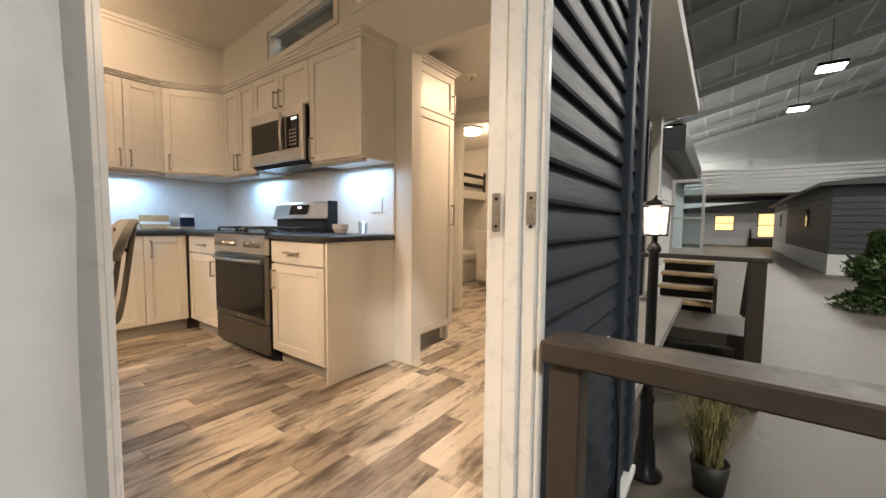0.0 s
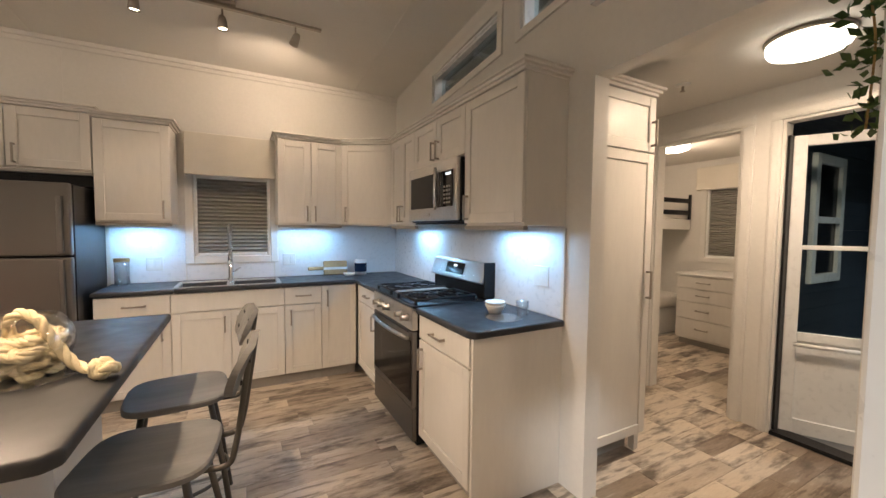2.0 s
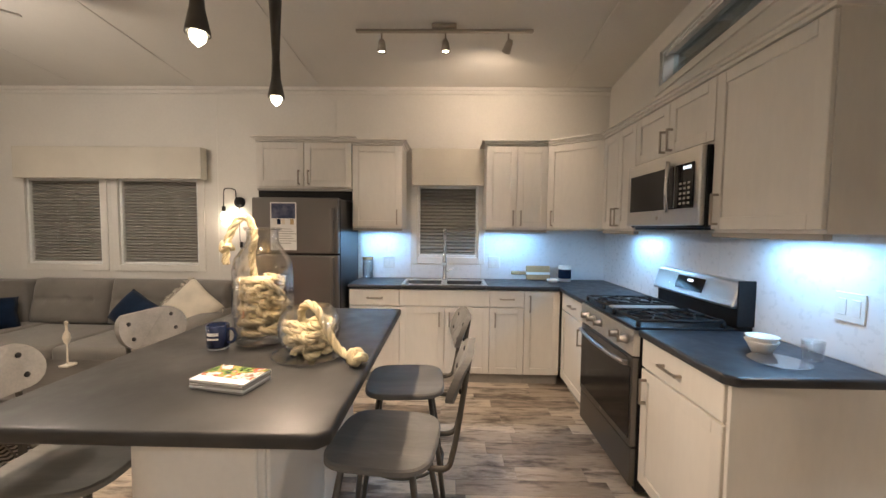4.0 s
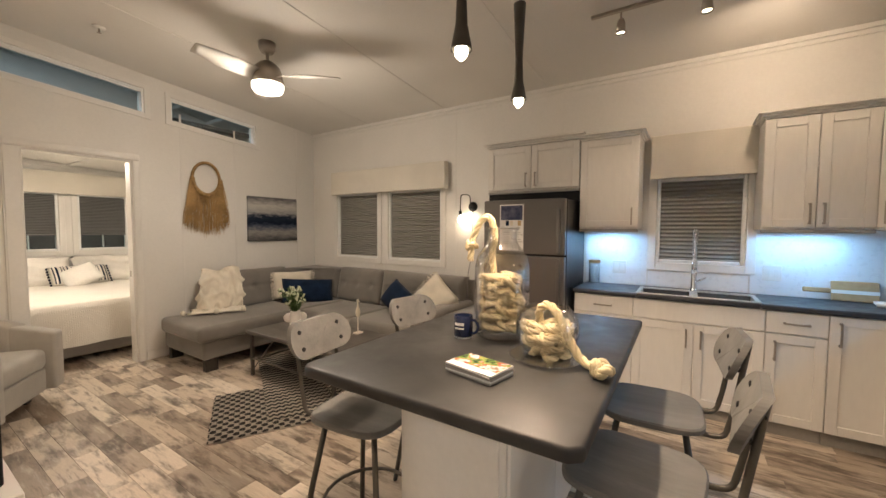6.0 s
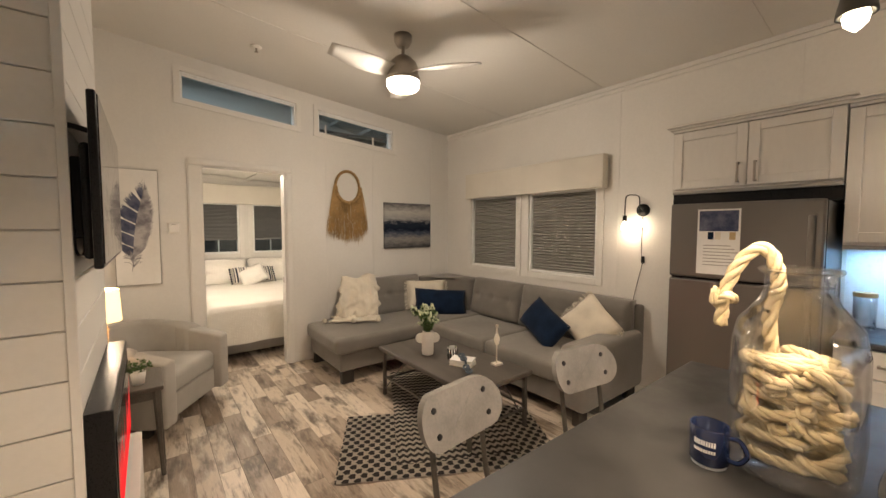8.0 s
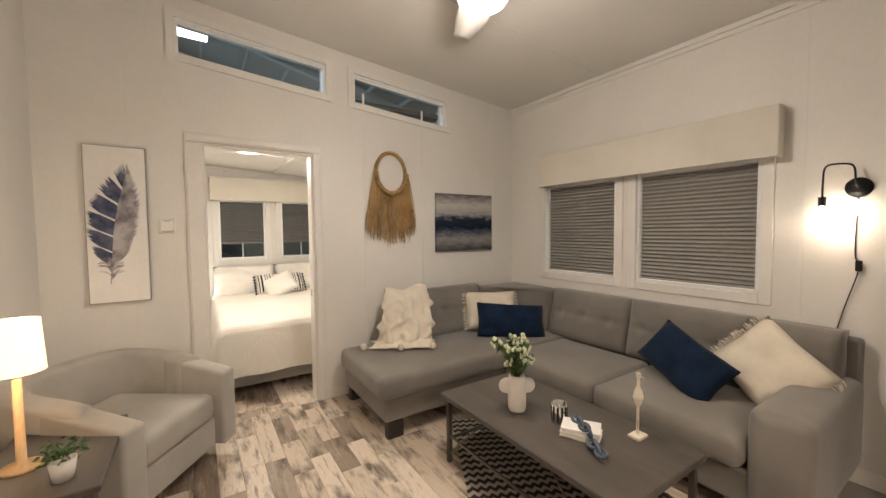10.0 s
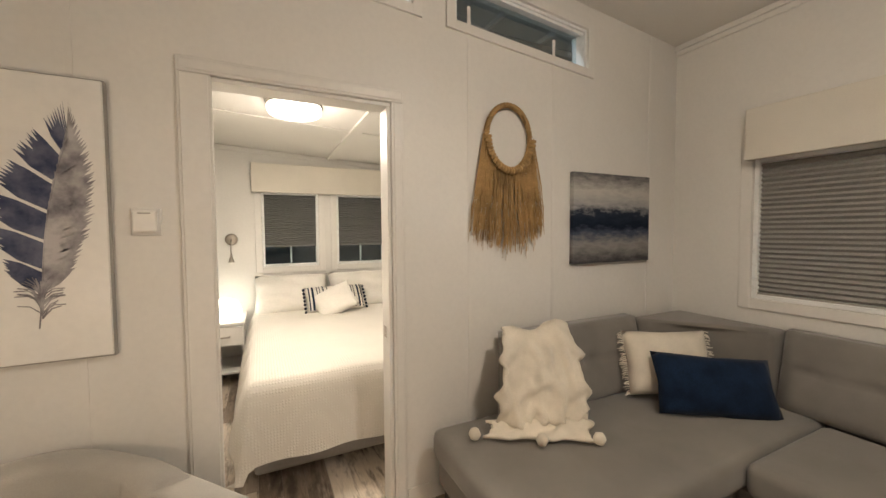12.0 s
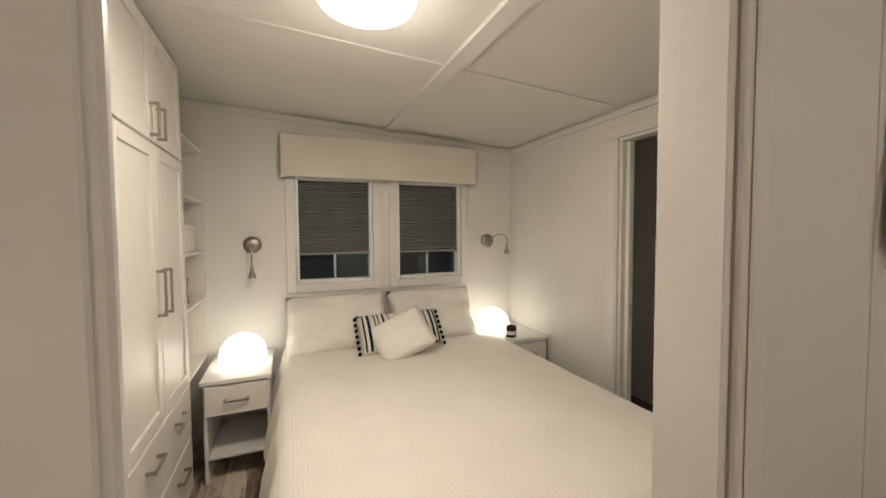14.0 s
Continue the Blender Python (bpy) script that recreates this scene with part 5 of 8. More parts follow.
# small things on the worktop
cb = thing("cutting_board", (-4.0, 1.6, 0.913), "wooden paddle cutting board leaning on the backsplash", "cutting board")
mm = pose(-4.02, 1.55, 0.915, 0, -12, 0)
bm = box(-0.009, 0.009, -0.11, 0.13, 0.0, 0.14, 0.006, m=mm)
part("board", bm, CORKW, cb)
part("grip", box(-0.008, 0.008, -0.26, -0.1105, 0.05, 0.085, 0.006, m=mm), CORKW, cb)
part("stripe", box(0.0091, 0.0105, -0.11, 0.13, 0.05, 0.075, 0, m=mm), PAPER, cb, "pale inlaid stripe")
kb = thing("knife_block", (-3.95, 1.85, 0.913), "small navy and white striped canister", "canister")
part("body", lathe([(0, 0), (0.06, 0), (0.06, 0.15), (0.052, 0.155), (0, 0.155)], 24, (-3.95, 1.80, 0.9135)), CERAMIC, kb, "", True)
part("band", lathe([(0.0605, 0.03), (0.0612, 0.03), (0.0612, 0.12), (0.0605, 0.12)], 24, (-3.95, 1.80, 0.9135)), NAVY, kb)
gl = thing("napkin_box", (-3.86, 1.70, 0.913), "small white ceramic dish", "dish")
part("body", lathe([(0, 0), (0.04, 0), (0.06, 0.03), (0.057, 0.03), (0.038, 0.006), (0, 0.006)], 20, (-3.86, 1.66, 0.9135)), CERAMIC, gl, "", True)
bw = thing("mixing_bowl", (-1.84, 2.02, 0.913), "stack of small white ceramic bowls", "bowl")
for k in range(2):
    part("bowl", lathe([(0, 0.0), (0.034, 0.0), (0.054, 0.042), (0.06, 0.052), (0.056, 0.052), (0.034, 0.008), (0, 0.008)], 28, (-1.83, 1.99, 0.9135 + k * 0.018)), CERAMIC, bw, "", True)
gp = thing("glass_plate", (-1.72, 2.05, 0.913), "clear glass plate with a small glass on it", "plate")
part("plate", lathe([(0, 0.001), (0.08, 0.001), (0.1, 0.01), (0.095, 0.011), (0, 0.005)], 30, (-1.70, 1.95, 0.9135)), GLASS, gp, "", True)
part("glass", lathe([(0.03, 0.006), (0.036, 0.09), (0.033, 0.09), (0.027, 0.012), (0, 0.012)], 24, (-1.70, 2.08, 0.912)), GLASS, gp, "", True)
jr = thing("lidded_jar", (-3.97, -0.16, 0.913), "clear glass jar with a wooden lid", "jar")
part("vessel", lathe([(0, 0.001), (0.05, 0.001), (0.05, 0.19), (0.047, 0.19), (0.047, 0.005), (0, 0.005)], 24, (-3.98, -0.15, 0.9135)), GLASS, jr, "", True)
part("lid", lathe([(0, 0.1905), (0.052, 0.1905), (0.052, 0.215), (0, 0.215)], 24, (-3.98, -0.15, 0.9135)), CORKW, jr)
for m, u, z in ((face_west(XW + 0.006), 0.05, 1.07), (face_west(XW + 0.006), 1.12, 1.08), (face_north(YN - 0.006), -3.0, 1.07), (face_north(YN - 0.006), -1.72, 1.13)):
    o = thing("wall_outlet", (m @ Vector((u, 0, z))), "white wall outlet plate on the backsplash", "outlet", "backsplash outlets")
    part("plate", box(u - 0.058, u + 0.058, 0.0003, 0.006, z - 0.058, z + 0.058, 0.002, m=m), TRIM, o)
    for du in (-0.026, 0.026):
        part("socket", box(u + du - 0.016, u + du + 0.016, 0.0063, 0.008, z - 0.033, z + 0.033, 0.001, m=m), TRIM, o)

# ---- hall and bunk room ----
mH = face_west(-1.55)
tc = thing("tall_pantry_cabinet", (-1.85, 2.65, 0), "tall white shaker pantry cabinet with crown moulding", "cabinet")
part("body", box(-2.11, -1.55, 2.36, 2.94, 0.12, 2.20, 0.002), CAB, tc)
part("foot", box(-1.61, -1.57, 2.90, 2.94, 0.0, 0.1195), CAB, tc)
part("kick", box(-2.1, -1.63, 2.37, 2.895, 0.0, 0.1195), KICK, tc)
shaker(tc, mH, 2.36, 2.94, 0.13, 1.86, (2.90, 2.91, 0.98, 1.15))
shaker(tc, mH, 2.36, 2.94, 1.865, 2.195, (2.90, 2.91, 1.9, 2.05))
crown(tc, mH, 2.36, 2.94, 2.20, -0.56, 0.02, (False, True))


def dome_lamp(x, y, z, r, label):
    t = thing("ceiling_lamp", (x, y, z), label, "lamp")
    part("pan", lathe([(0, z - 0.001), (r + 0.004, z - 0.001), (r + 0.004, z - 0.02), (r - 0.002, z - 0.022), (0, z - 0.015)], 36, (x, y, 0)), NICKEL, t, "", True)
    part("diffuser", lathe([(r - 0.003, z - 0.021), (r - 0.004, z - 0.05), (r * 0.92, z - 0.068), (r * 0.75, z - 0.079), (r * 0.4, z - 0.087), (0, z - 0.09)], 36, (x, y, 0)), OPAL, t, "lit opal glass diffuser", True)


dome_lamp(-0.95, 3.25, 2.38, 0.17, "round flush ceiling lamp with lit opal glass")
dome_lamp(-2.6, 4.9, 2.35, 0.16, "round flush ceiling lamp with lit opal glass")
dome_lamp(-1.46, -5.22, bed_top(-1.46), 0.18, "round flush ceiling lamp with lit opal glass and nickel rim")


def sprinkler(x, y, z):
    t = thing("sprinkler", (x, y, z), "small white ceiling sprinkler head", "sprinkler", "sprinklers")
    part("rosette", lathe([(0, z - 0.001), (0.045, z - 0.001), (0.04, z - 0.01), (0.015, z - 0.014), (0, z - 0.014)], 20, (x, y, 0)), TRIM, t, "", True)
    part("head", lathe([(0.008, z - 0.014), (0.008, z - 0.04), (0.016, z - 0.045), (0.016, z - 0.048), (0, z - 0.048)], 12, (x, y, 0)), NICKEL, t, "", True)


sprinkler(-1.62, 3.35, 2.38)
sprinkler(-1.42, -3.55, top(-1.42))
pd = thing("porch_door", (-1.33, HN, 0), "open white glazed storm door with steel handle", "door")
mS = Matrix.Translation((-1.255, HN + 0.085, 0)) @ pose(0, 0, 0, 0, 0, 28)
part("stile", box(0.0, 0.07, -0.02, 0.02, 0.02, 2.04, 0.004, m=mS), JAMB, pd)
part("stile", box(0.71, 0.78, -0.02, 0.02, 0.02, 2.04, 0.004, m=mS), JAMB, pd)
for z0, z1 in ((0.02, 0.12), (0.66, 0.72), (1.28, 1.31), (1.97, 2.04)):
    part("rail", box(0.0702, 0.7098, -0.018, 0.018, z0, z1, 0.003, m=mS), JAMB, pd)
part("kick_panel", box(0.0702, 0.7098, -0.006, 0.006, 0.1202, 0.6598, m=mS), JAMB, pd)
for z0, z1 in ((0.7202, 1.2798), (1.3102, 1.9698)):
    p = part("pane", box(0.0702, 0.7098, -0.003, 0.003, z0, z1, m=mS), PANE, pd)
    p.visible_shadow = False
part("closer", tube([mS @ Vector((0.05, -0.05, 0.64)), mS @ Vector((0.42, -0.05, 0.64))], 0.013, 8), JAMB, pd, "", True)
blk = thing("black_door_seal", (-1.30, HN + 0.05, 0), "black rubber threshold and seal of the porch door", "door seal")
part("side", box(-1.265, -1.25, HN + 0.02, HN + 0.09, 0.03, 2.04), BLACK, blk)
part("threshold", box(-1.265, -0.541, HN - 0.02, HN + 0.1, 0.001, 0.028, 0.003), BLACK, blk)
dr = thing("bunk_dresser", (-2.7, 5.98, 0), "white four-drawer dresser under the window", "dresser")
mD2 = face_north(5.54)
part("body", box(-2.86, -2.2, 5.54, 6.24, 0.08, 0.86, 0.003), CAB, dr)
part("top", box(-2.88, -2.18, 5.51, 6.245, 0.8605, 0.885, 0.004), TRIM, dr)
part("kick", box(-2.85, -2.21, 5.59, 6.24, 0, 0.0795), KICK, dr)
for z0, z1 in ((0.10, 0.33), (0.335, 0.54), (0.545, 0.70), (0.705, 0.85)):
    shaker(dr, mD2, -2.86, -2.2, z0, z1, (-2.62, -2.48, (z0 + z1) / 2, (z0 + z1) / 2 + 0.01), "drawer_front")
bb = thing("bunk_bed", (-3.6, 5.5, 0), "white bunk bed with dark rail and pale bedding", "bed")
part("lower_base", box(-4.07, -3.15, 5.0, 6.2, 0.0, 0.36, 0.01), TRIM, bb)
part("lower_mattress", box(-4.06, -3.12, 5.0, 6.2, 0.3605, 0.52, 0.04, seg=3), BEDW, bb, "", True)
part("upper_base", box(-4.07, -3.1, 4.9, 6.2, 1.42, 1.56, 0.01), TRIM, bb)
part("upper_mattress", box(-4.06, -3.13, 4.9, 6.2, 1.5605, 1.66, 0.03, seg=3), BEDW, bb, "", True)
for z in (1.62, 1.78):
    part("guard_rail", box(-3.118, -3.1, 5.3, 6.15, z, z + 0.06, 0.004), BLACK, bb)
part("guard_post", box(-3.12, -3.098, 6.15, 6.2, 1.56, 1.9, 0.004), BLACK, bb)
pl = thing("bunk_pillow", (-3.5, 5.6, 0.53), "rumpled white pillow on the lower bunk", "pillow")
part("cushion", pillow(0.5, 0.4, 0.14, pose(-3.4, 5.45, 0.59, 80, 0, 20)), BEDW, pl, "", True)
vine = thing("hanging_vine", (-0.40, 1.9, 2.2), "green hanging garland of small leaves", "plant")
rv = random.Random(8)
bm = bmesh.new()
for k in range(170):
    z = rv.uniform(1.66, 2.32)
    c = Vector((-0.47 + rv.gauss(0, 0.03), 2.24 + rv.gauss(0, 0.025), z))
    m = Matrix.Translation(c) @ Euler((rv.uniform(0, 6), rv.uniform(0, 6), rv.uniform(0, 6))).to_matrix().to_4x4()
    s = rv.uniform(0.015, 0.028)
    vs = [bm.verts.new(m @ Vector(p)) for p in ((0, -s, 0), (s * 0.55, 0, 0.003), (0, s, 0), (-s * 0.55, 0, 0.003))]
    bm.faces.new(vs)
part("leaves", bm, LEAF, vine)
part("stem", tube(curve_points([(-0.46, 2.27, 2.32), (-0.48, 2.24, 2.1), (-0.46, 2.23, 1.9), (-0.47, 2.24, 1.68)], 6), 0.003, 5), JUTE, vine)

# ---- living room ----


def fan():
    x, y = -2.23, -2.49
    zc = top(x)
    t = thing("ceiling_fan", (x, y, zc), "three-blade ceiling fan, brushed nickel motor, white blades and lit bowl", "fan")
    part("canopy", lathe([(0, zc - 0.001), (0.07, zc - 0.001), (0.068, zc - 0.05), (0.045, zc - 0.085), (0, zc - 0.085)], 28, (x, y, 0)), NICKEL, t, "", True)
    part("rod", tube([(x, y, zc - 0.08), (x, y, zc - 0.14)], 0.013, 10), NICKEL, t)
    part("motor", lathe([(0, 2.83), (0.035, 2.83), (0.06, 2.815), (0.10, 2.775), (0.118, 2.73), (0.118, 2.70), (0.12, 2.685), (0.13, 2.66), (0.13, 2.635), (0, 2.635)], 36, (x, y, 0)), NICKEL, t, "", True)
    part("light_bowl", lathe([(0.128, 2.634), (0.126, 2.60), (0.11, 2.575), (0.06, 2.562), (0, 2.56)], 36, (x, y, 0)), OPAL, t, "lit opal glass bowl", True)
    for a in (-121, -1, 119):
        bm = bmesh.new()
        rows = []
        for k in range(13):
            f = k / 12
            r = 0.10 + 0.50 * f
            w = 0.055 + 0.035 * math.sin(math.pi * min(1, f * 1.1)) if f < 0.93 else 0.05
            sweep = 0.06 * f * f
            tilt = 0.025 - 0.01 * f
            rows.append([(r, -w + sweep, -tilt), (r, sweep, 0.006), (r, w + sweep, tilt)])
        vs = [[bm.verts.new((p[0], p[1], p[2] + 2.70 + h)) for p in row] for h in (0.004, -0.004) for row in rows]
        top_r, bot_r = vs[:13], vs[13:]
        for g in (top_r, bot_r):
            for i in range(12):
                for j in range(2):
                    bm.faces.new((g[i][j], g[i + 1][j], g[i + 1][j + 1], g[i][j + 1]))
        for i in range(12):
            for j in (0, 2):
                bm.faces.new((top_r[i][j], top_r[i + 1][j], bot_r[i + 1][j], bot_r[i][j]))
        for i in (0, 12):
            for j in range(2):
                bm.faces.new((top_r[i][j], top_r[i][j + 1], bot_r[i][j + 1], bot_r[i][j]))
        bm.transform(pose(x, y, 0, 0, 0, a))
        part("blade", bm, TRIM, t, "", True)


fan()

# sectional sofa
so = thing("sectional_sofa", (-3.3, -3.4, 0), "grey fabric corner sofa with a chaise and tufted backs", "sofa")
SZ = 0.45
part("base", box(-4.04, -3.13, -3.32, -1.45, 0.12, 0.30, 0.02, seg=2), SOFA, so)
part("chaise_base", box(-4.04, -2.04, -4.17, -3.325, 0.12, 0.30, 0.02, seg=2), SOFA, so)
part("chaise_cushion", box(-3.90, -1.98, -4.12, -3.27, 0.302, SZ + 0.01, 0.045, seg=4), SOFA, so, "", True)
for y0, y1 in ((-3.265, -2.46), (-2.455, -1.665)):
    part("seat_cushion", box(-3.80, -3.07, y0, y1, 0.302, SZ + 0.01, 0.045, seg=4), SOFA, so, "", True)
part("arm", box(-4.04, -3.10, -1.66, -1.42, 0.12, 0.62, 0.06, seg=4), SOFA, so, "", True)


def back_cushion(m, w, h=0.40):
    bm = bmesh.new()
    nx, nz = 32, 20
    rows = []
    tuft = [(-w / 3.2, h * 0.54), (0, h * 0.54), (w / 3.2, h * 0.54)]
    for i in range(nx + 1):
        row = []
        for j in range(nz + 1):
            u, v = (i / nx - 0.5) * w, j / nz * h
            e = min(1.0, min(i, nx - i) / 3.2) * min(1.0, min(j + 0.8, nz - j) / 3.2)
            y = -0.10 - 0.055 * e ** 0.6 + 0.03 * sum(math.exp(-((u - a) ** 2 + (v - b) ** 2) / 0.0011) for a, b in tuft) + 0.010 * math.exp(-((v - h * 0.54) / 0.012) ** 2)
            row.append(bm.verts.new((u * (1 - 0.02 * (1 - e)), y + 0.09 * v / h, v)))
        rows.append(row)
    back = [[bm.verts.new(((i / nx - 0.5) * w, 0.06 + 0.02 * j / nz, j / nz * h)) for j in (0, nz)] for i in range(nx + 1)]
    for i in range(nx):
        for j in range(nz):
            bm.faces.new((rows[i][j], rows[i + 1][j], rows[i + 1][j + 1], rows[i][j + 1]))
        bm.faces.new((rows[i][nz], rows[i + 1][nz], back[i + 1][1], back[i][1]))
        bm.faces.new((rows[i][0], rows[i + 1][0], back[i + 1][0], back[i][0]))
        bm.faces.new((back[i][0], back[i + 1][0], back[i + 1][1], back[i][1]))
    for i in (0, nx):
        bm.faces.new([rows[i][j] for j in range(nz + 1)] + [back[i][1], back[i][0]])
    bm.transform(m)
    return bm


part("back_cushion", back_cushion(pose(-2.95, -4.10, SZ + 0.005, 0, 0, 180), 1.04, 0.43), SOFA, so, "", True)
for y in (-3.09, -2.30, -1.70):
    w = 0.78 if y < -2 else 0.42
    part("back_cushion", back_cushion(pose(-3.93, y, SZ + 0.005, 0, 0, 90), w, 0.42), SOFA, so, "", True)
cb = prism([(-4.04, -4.17), (-3.475, -4.17), (-3.475, -4.0), (-3.60, -3.90), (-3.74, -3.72), (-3.82, -3.49), (-4.04, -3.49)], 0.302, SZ + 0.41)
bmesh.ops.bevel(cb, geom=list(cb.edges), offset=0.035, segments=3, profile=0.5, affect="EDGES")
part("corner_back", cb, SOFA, so, "", True)
part("back_frame", box(-4.045, -3.985, -3.47, -1.43, 0.302, 0.84, 0.02, seg=2), SOFA, so)
part("back_frame", box(-3.45, -2.43, -4.19, -4.125, 0.302, 0.87, 0.02, seg=2), SOFA, so)
for x, y in ((-2.12, -3.36), (-2.12, -4.1), (-3.2, -1.52), (-3.97, -1.52), (-3.2, -3.2), (-3.97, -4.1)):
    part("foot", box(x - 0.06, x + 0.06, y - 0.03, y + 0.03, 0.0, 0.1195, 0.004), DARKWOOD, so)


def fringe_pillow(name, label, m, w, h, d, mat, fringe=True, wave=0.0):
    t = thing(name, (m.translation), label, "pillow")
    part("cushion", pillow(w, h, d, m, 14, wave=wave), mat, t, "", True)
    if fringe:
        rv = random.Random(3)
        bm = bmesh.new()
        for s in (-1, 1):
            for k in range(40):
                z = (k / 39 - 0.5) * h * 0.96
                p = Vector((s * w / 2 * 0.96, 0, z))
                q = p + Vector((s * rv.uniform(0.025, 0.045), rv.uniform(-0.012, 0.012), rv.uniform(-0.02, 0.01)))
                tube([m @ p, m @ ((p + q) / 2 + Vector((0, 0, 0.004))), m @ q], 0.003, 4, bm)
        tagged(part("fringe", bm, mat, t), kind="stuff")
    return t


fringe_pillow("cream_pillow", "cream fringed cushion on the sofa", pose(-3.40, -3.82, 0.665, -22, 0, 152), 0.50, 0.37, 0.15, CREAM)
fringe_pillow("navy_lumbar_pillow", "navy velvet lumbar cushion on the sofa", pose(-3.44, -3.58, 0.60, -30, 4, 150), 0.64, 0.33, 0.16, NAVY, False)
fringe_pillow("navy_pillow", "navy velvet square cushion leaning on the sofa back", pose(-3.53, -2.12, 0.615, -34, 20, 70), 0.54, 0.31, 0.17, NAVY, False)
fringe_pillow("cream_corner_pillow", "cream fringed cushion standing on its corner by the arm", pose(-3.68, -1.74, 0.66, -25, 38, 78), 0.43, 0.40, 0.15, CREAM)


def rumple(p, f):
    """Ridged creases of a heaped cloth, pushed forward of the sofa back."""
    a = noise.noise(Vector((p.x * 9, p.y * 9, p.z * 7)))
    b = noise.noise(Vector((p.x * 19 + 7, p.y * 19, p.z * 13)))
    k = 0.055 * (1 - abs(a) * 2) ** 2 + 0.018 * (1 - abs(b))
    return Vector((0.30, 0.90, 0.10)) * k * (0.4 + 0.6 * f)


def throw():
    """A blanket laid down the sofa back and fanned out over the seat."""
    t = thing("throw_blanket", (-2.45, -4.0, 0.47), "crumpled cream throw blanket with pompoms draped over the sofa", "blanket")
    bm = bmesh.new()
    n, mm = 40, 48
    g = []
    tl, tr, ml, mr = Vector((-2.38, -4.09, 0.925)), Vector((-2.78, -4.02, 0.945)), Vector((-2.24, -3.97, 0.50)), Vector((-2.68, -3.80, 0.495))
    bl, br = Vector((-2.16, -3.90, 0.487)), Vector((-2.58, -3.66, 0.487))
    for i in range(n + 1):
        row = []
        s = i / n
        for j in range(mm + 1):
            q = j / mm
            if s < 0.72:
                f = s / 0.72
                p = tl.lerp(tr, q).lerp(ml.lerp(mr, q), f)
                p.y += 0.035 * math.sin(math.pi * f) + 0.02 * f
                fold = 0.022 * math.sin(15 * q + 1.6 * math.sin(4 * f + 2 * q)) * (0.35 + 0.65 * f) + 0.006 * math.sin(31 * q + 7 * f)
                p += Vector((0.35, 0.94, 0)) * (fold * (0.4 + 0.6 * f) + 0.02)
                p.z += 0.02 * math.sin(9 * q + 1) * (1 - f)
                p += rumple(p, f)
            else:
                f = (s - 0.72) / 0.28
                p = ml.lerp(mr, q).lerp(bl.lerp(br, q), f)
                p.y += 0.02
                fold = 0.022 * math.sin(15 * q + 1.6 * math.sin(4 + 2 * q)) + 0.006 * math.sin(31 * q + 7)
                p += Vector((0.35, 0.94, 0)) * (fold + 0.02) * (1 - 0.5 * f)
                p.z += 0.013 * (1 + math.sin(15 * q + 5 * f)) * math.sin(math.pi * min(1, 0.3 + 0.7 * f))
            if j in (0, mm):
                p += Vector((0.9, -0.4, 0)) * (0.02 * math.sin(23 * s) + 0.012 * math.sin(47 * s)) * (1 if j else -1)
            row.append(bm.verts.new(p))
        g.append(row)
    for i in range(n):
        for j in range(mm):
            bm.faces.new((g[i][j], g[i + 1][j], g[i + 1][j + 1], g[i][j + 1]))
    ob = part("cloth", bm, CREAM, t, "", True)
    s = ob.modifiers.new("thick", "SOLIDIFY")
    s.thickness, s.offset = 0.014, 0
    for x, y in ((-2.11, -3.90), (-2.60, -3.61), (-2.36, -3.72)):
        part("pompom", lathe([(0, -0.03), (0.02, -0.022), (0.03, 0), (0.02, 0.022), (0, 0.03)], 10, (x, y, 0.502)), CREAM, t, "", True)


throw()

ct = thing("coffee_table", (-2.56, -2.33, 0), "low grey-brown wooden coffee table with slim metal legs", "table")
part("tabletop", box(-2.88, -2.24, -2.94, -1.72, 0.405, 0.44, 0.005), TABLE, ct)
for x in (-2.84, -2.28):
    for y in (-2.90, -1.76):
        part("leg", box(x - 0.014, x + 0.014, y - 0.014, y + 0.014, 0.0, 0.4045, 0.002), STOOLM, ct)
    part("side_rail", box(x - 0.008, x + 0.008, -2.885, -1.775, 0.16, 0.176, 0.002), STOOLM, ct)
for y in (-2.90, -1.76):
    part("cross_rail", box(-2.825, -2.295, y - 0.008, y + 0.008, 0.14, 0.156, 0.002), STOOLM, ct)
for y0, y1, s in ((-2.90, -2.55, 1), (-1.76, -2.11, 1)):
    for x in (-2.84, -2.28):
        part("brace", tube([(x, y0, 0.05), (x, y1, 0.40)], 0.006, 6), STOOLM, ct)


def rug(name, label, m, w, l, mat, z):
    t = thing(name, m.translation, label, "rug")
    t.matrix_basis = m
    bm = bmesh.new()
    n = 24
    rv = random.Random(7)
    rows = [[bm.verts.new((-w / 2 + w * i / 6 + rv.uniform(-0.002, 0.002), -l / 2 + l * j / n, z + rv.uniform(0, 0.0012))) for i in range(7)] for j in range(n + 1)]
    for a, b in zip(rows, rows[1:]):
        for i in range(6):
            bm.faces.new((a[i], a[i + 1], b[i + 1], b[i]))
    bmesh.ops.solidify(bm, geom=list(bm.faces), thickness=0.003)
    bm.transform(m)
    part("weave", bm, mat, t)


rug("checked_rug", "black and cream checked woven rug, lying askew", pose(-2.27, -2.00, 0.0, 0, 0, -29.5), 1.45, 0.80, RUG1, 0.008)
rug("zigzag_rug", "black and cream zigzag woven rug under the coffee table", pose(-2.56, -2.42, 0.0, 0, 0, -28), 0.82, 1.55, RUG2, 0.0145)

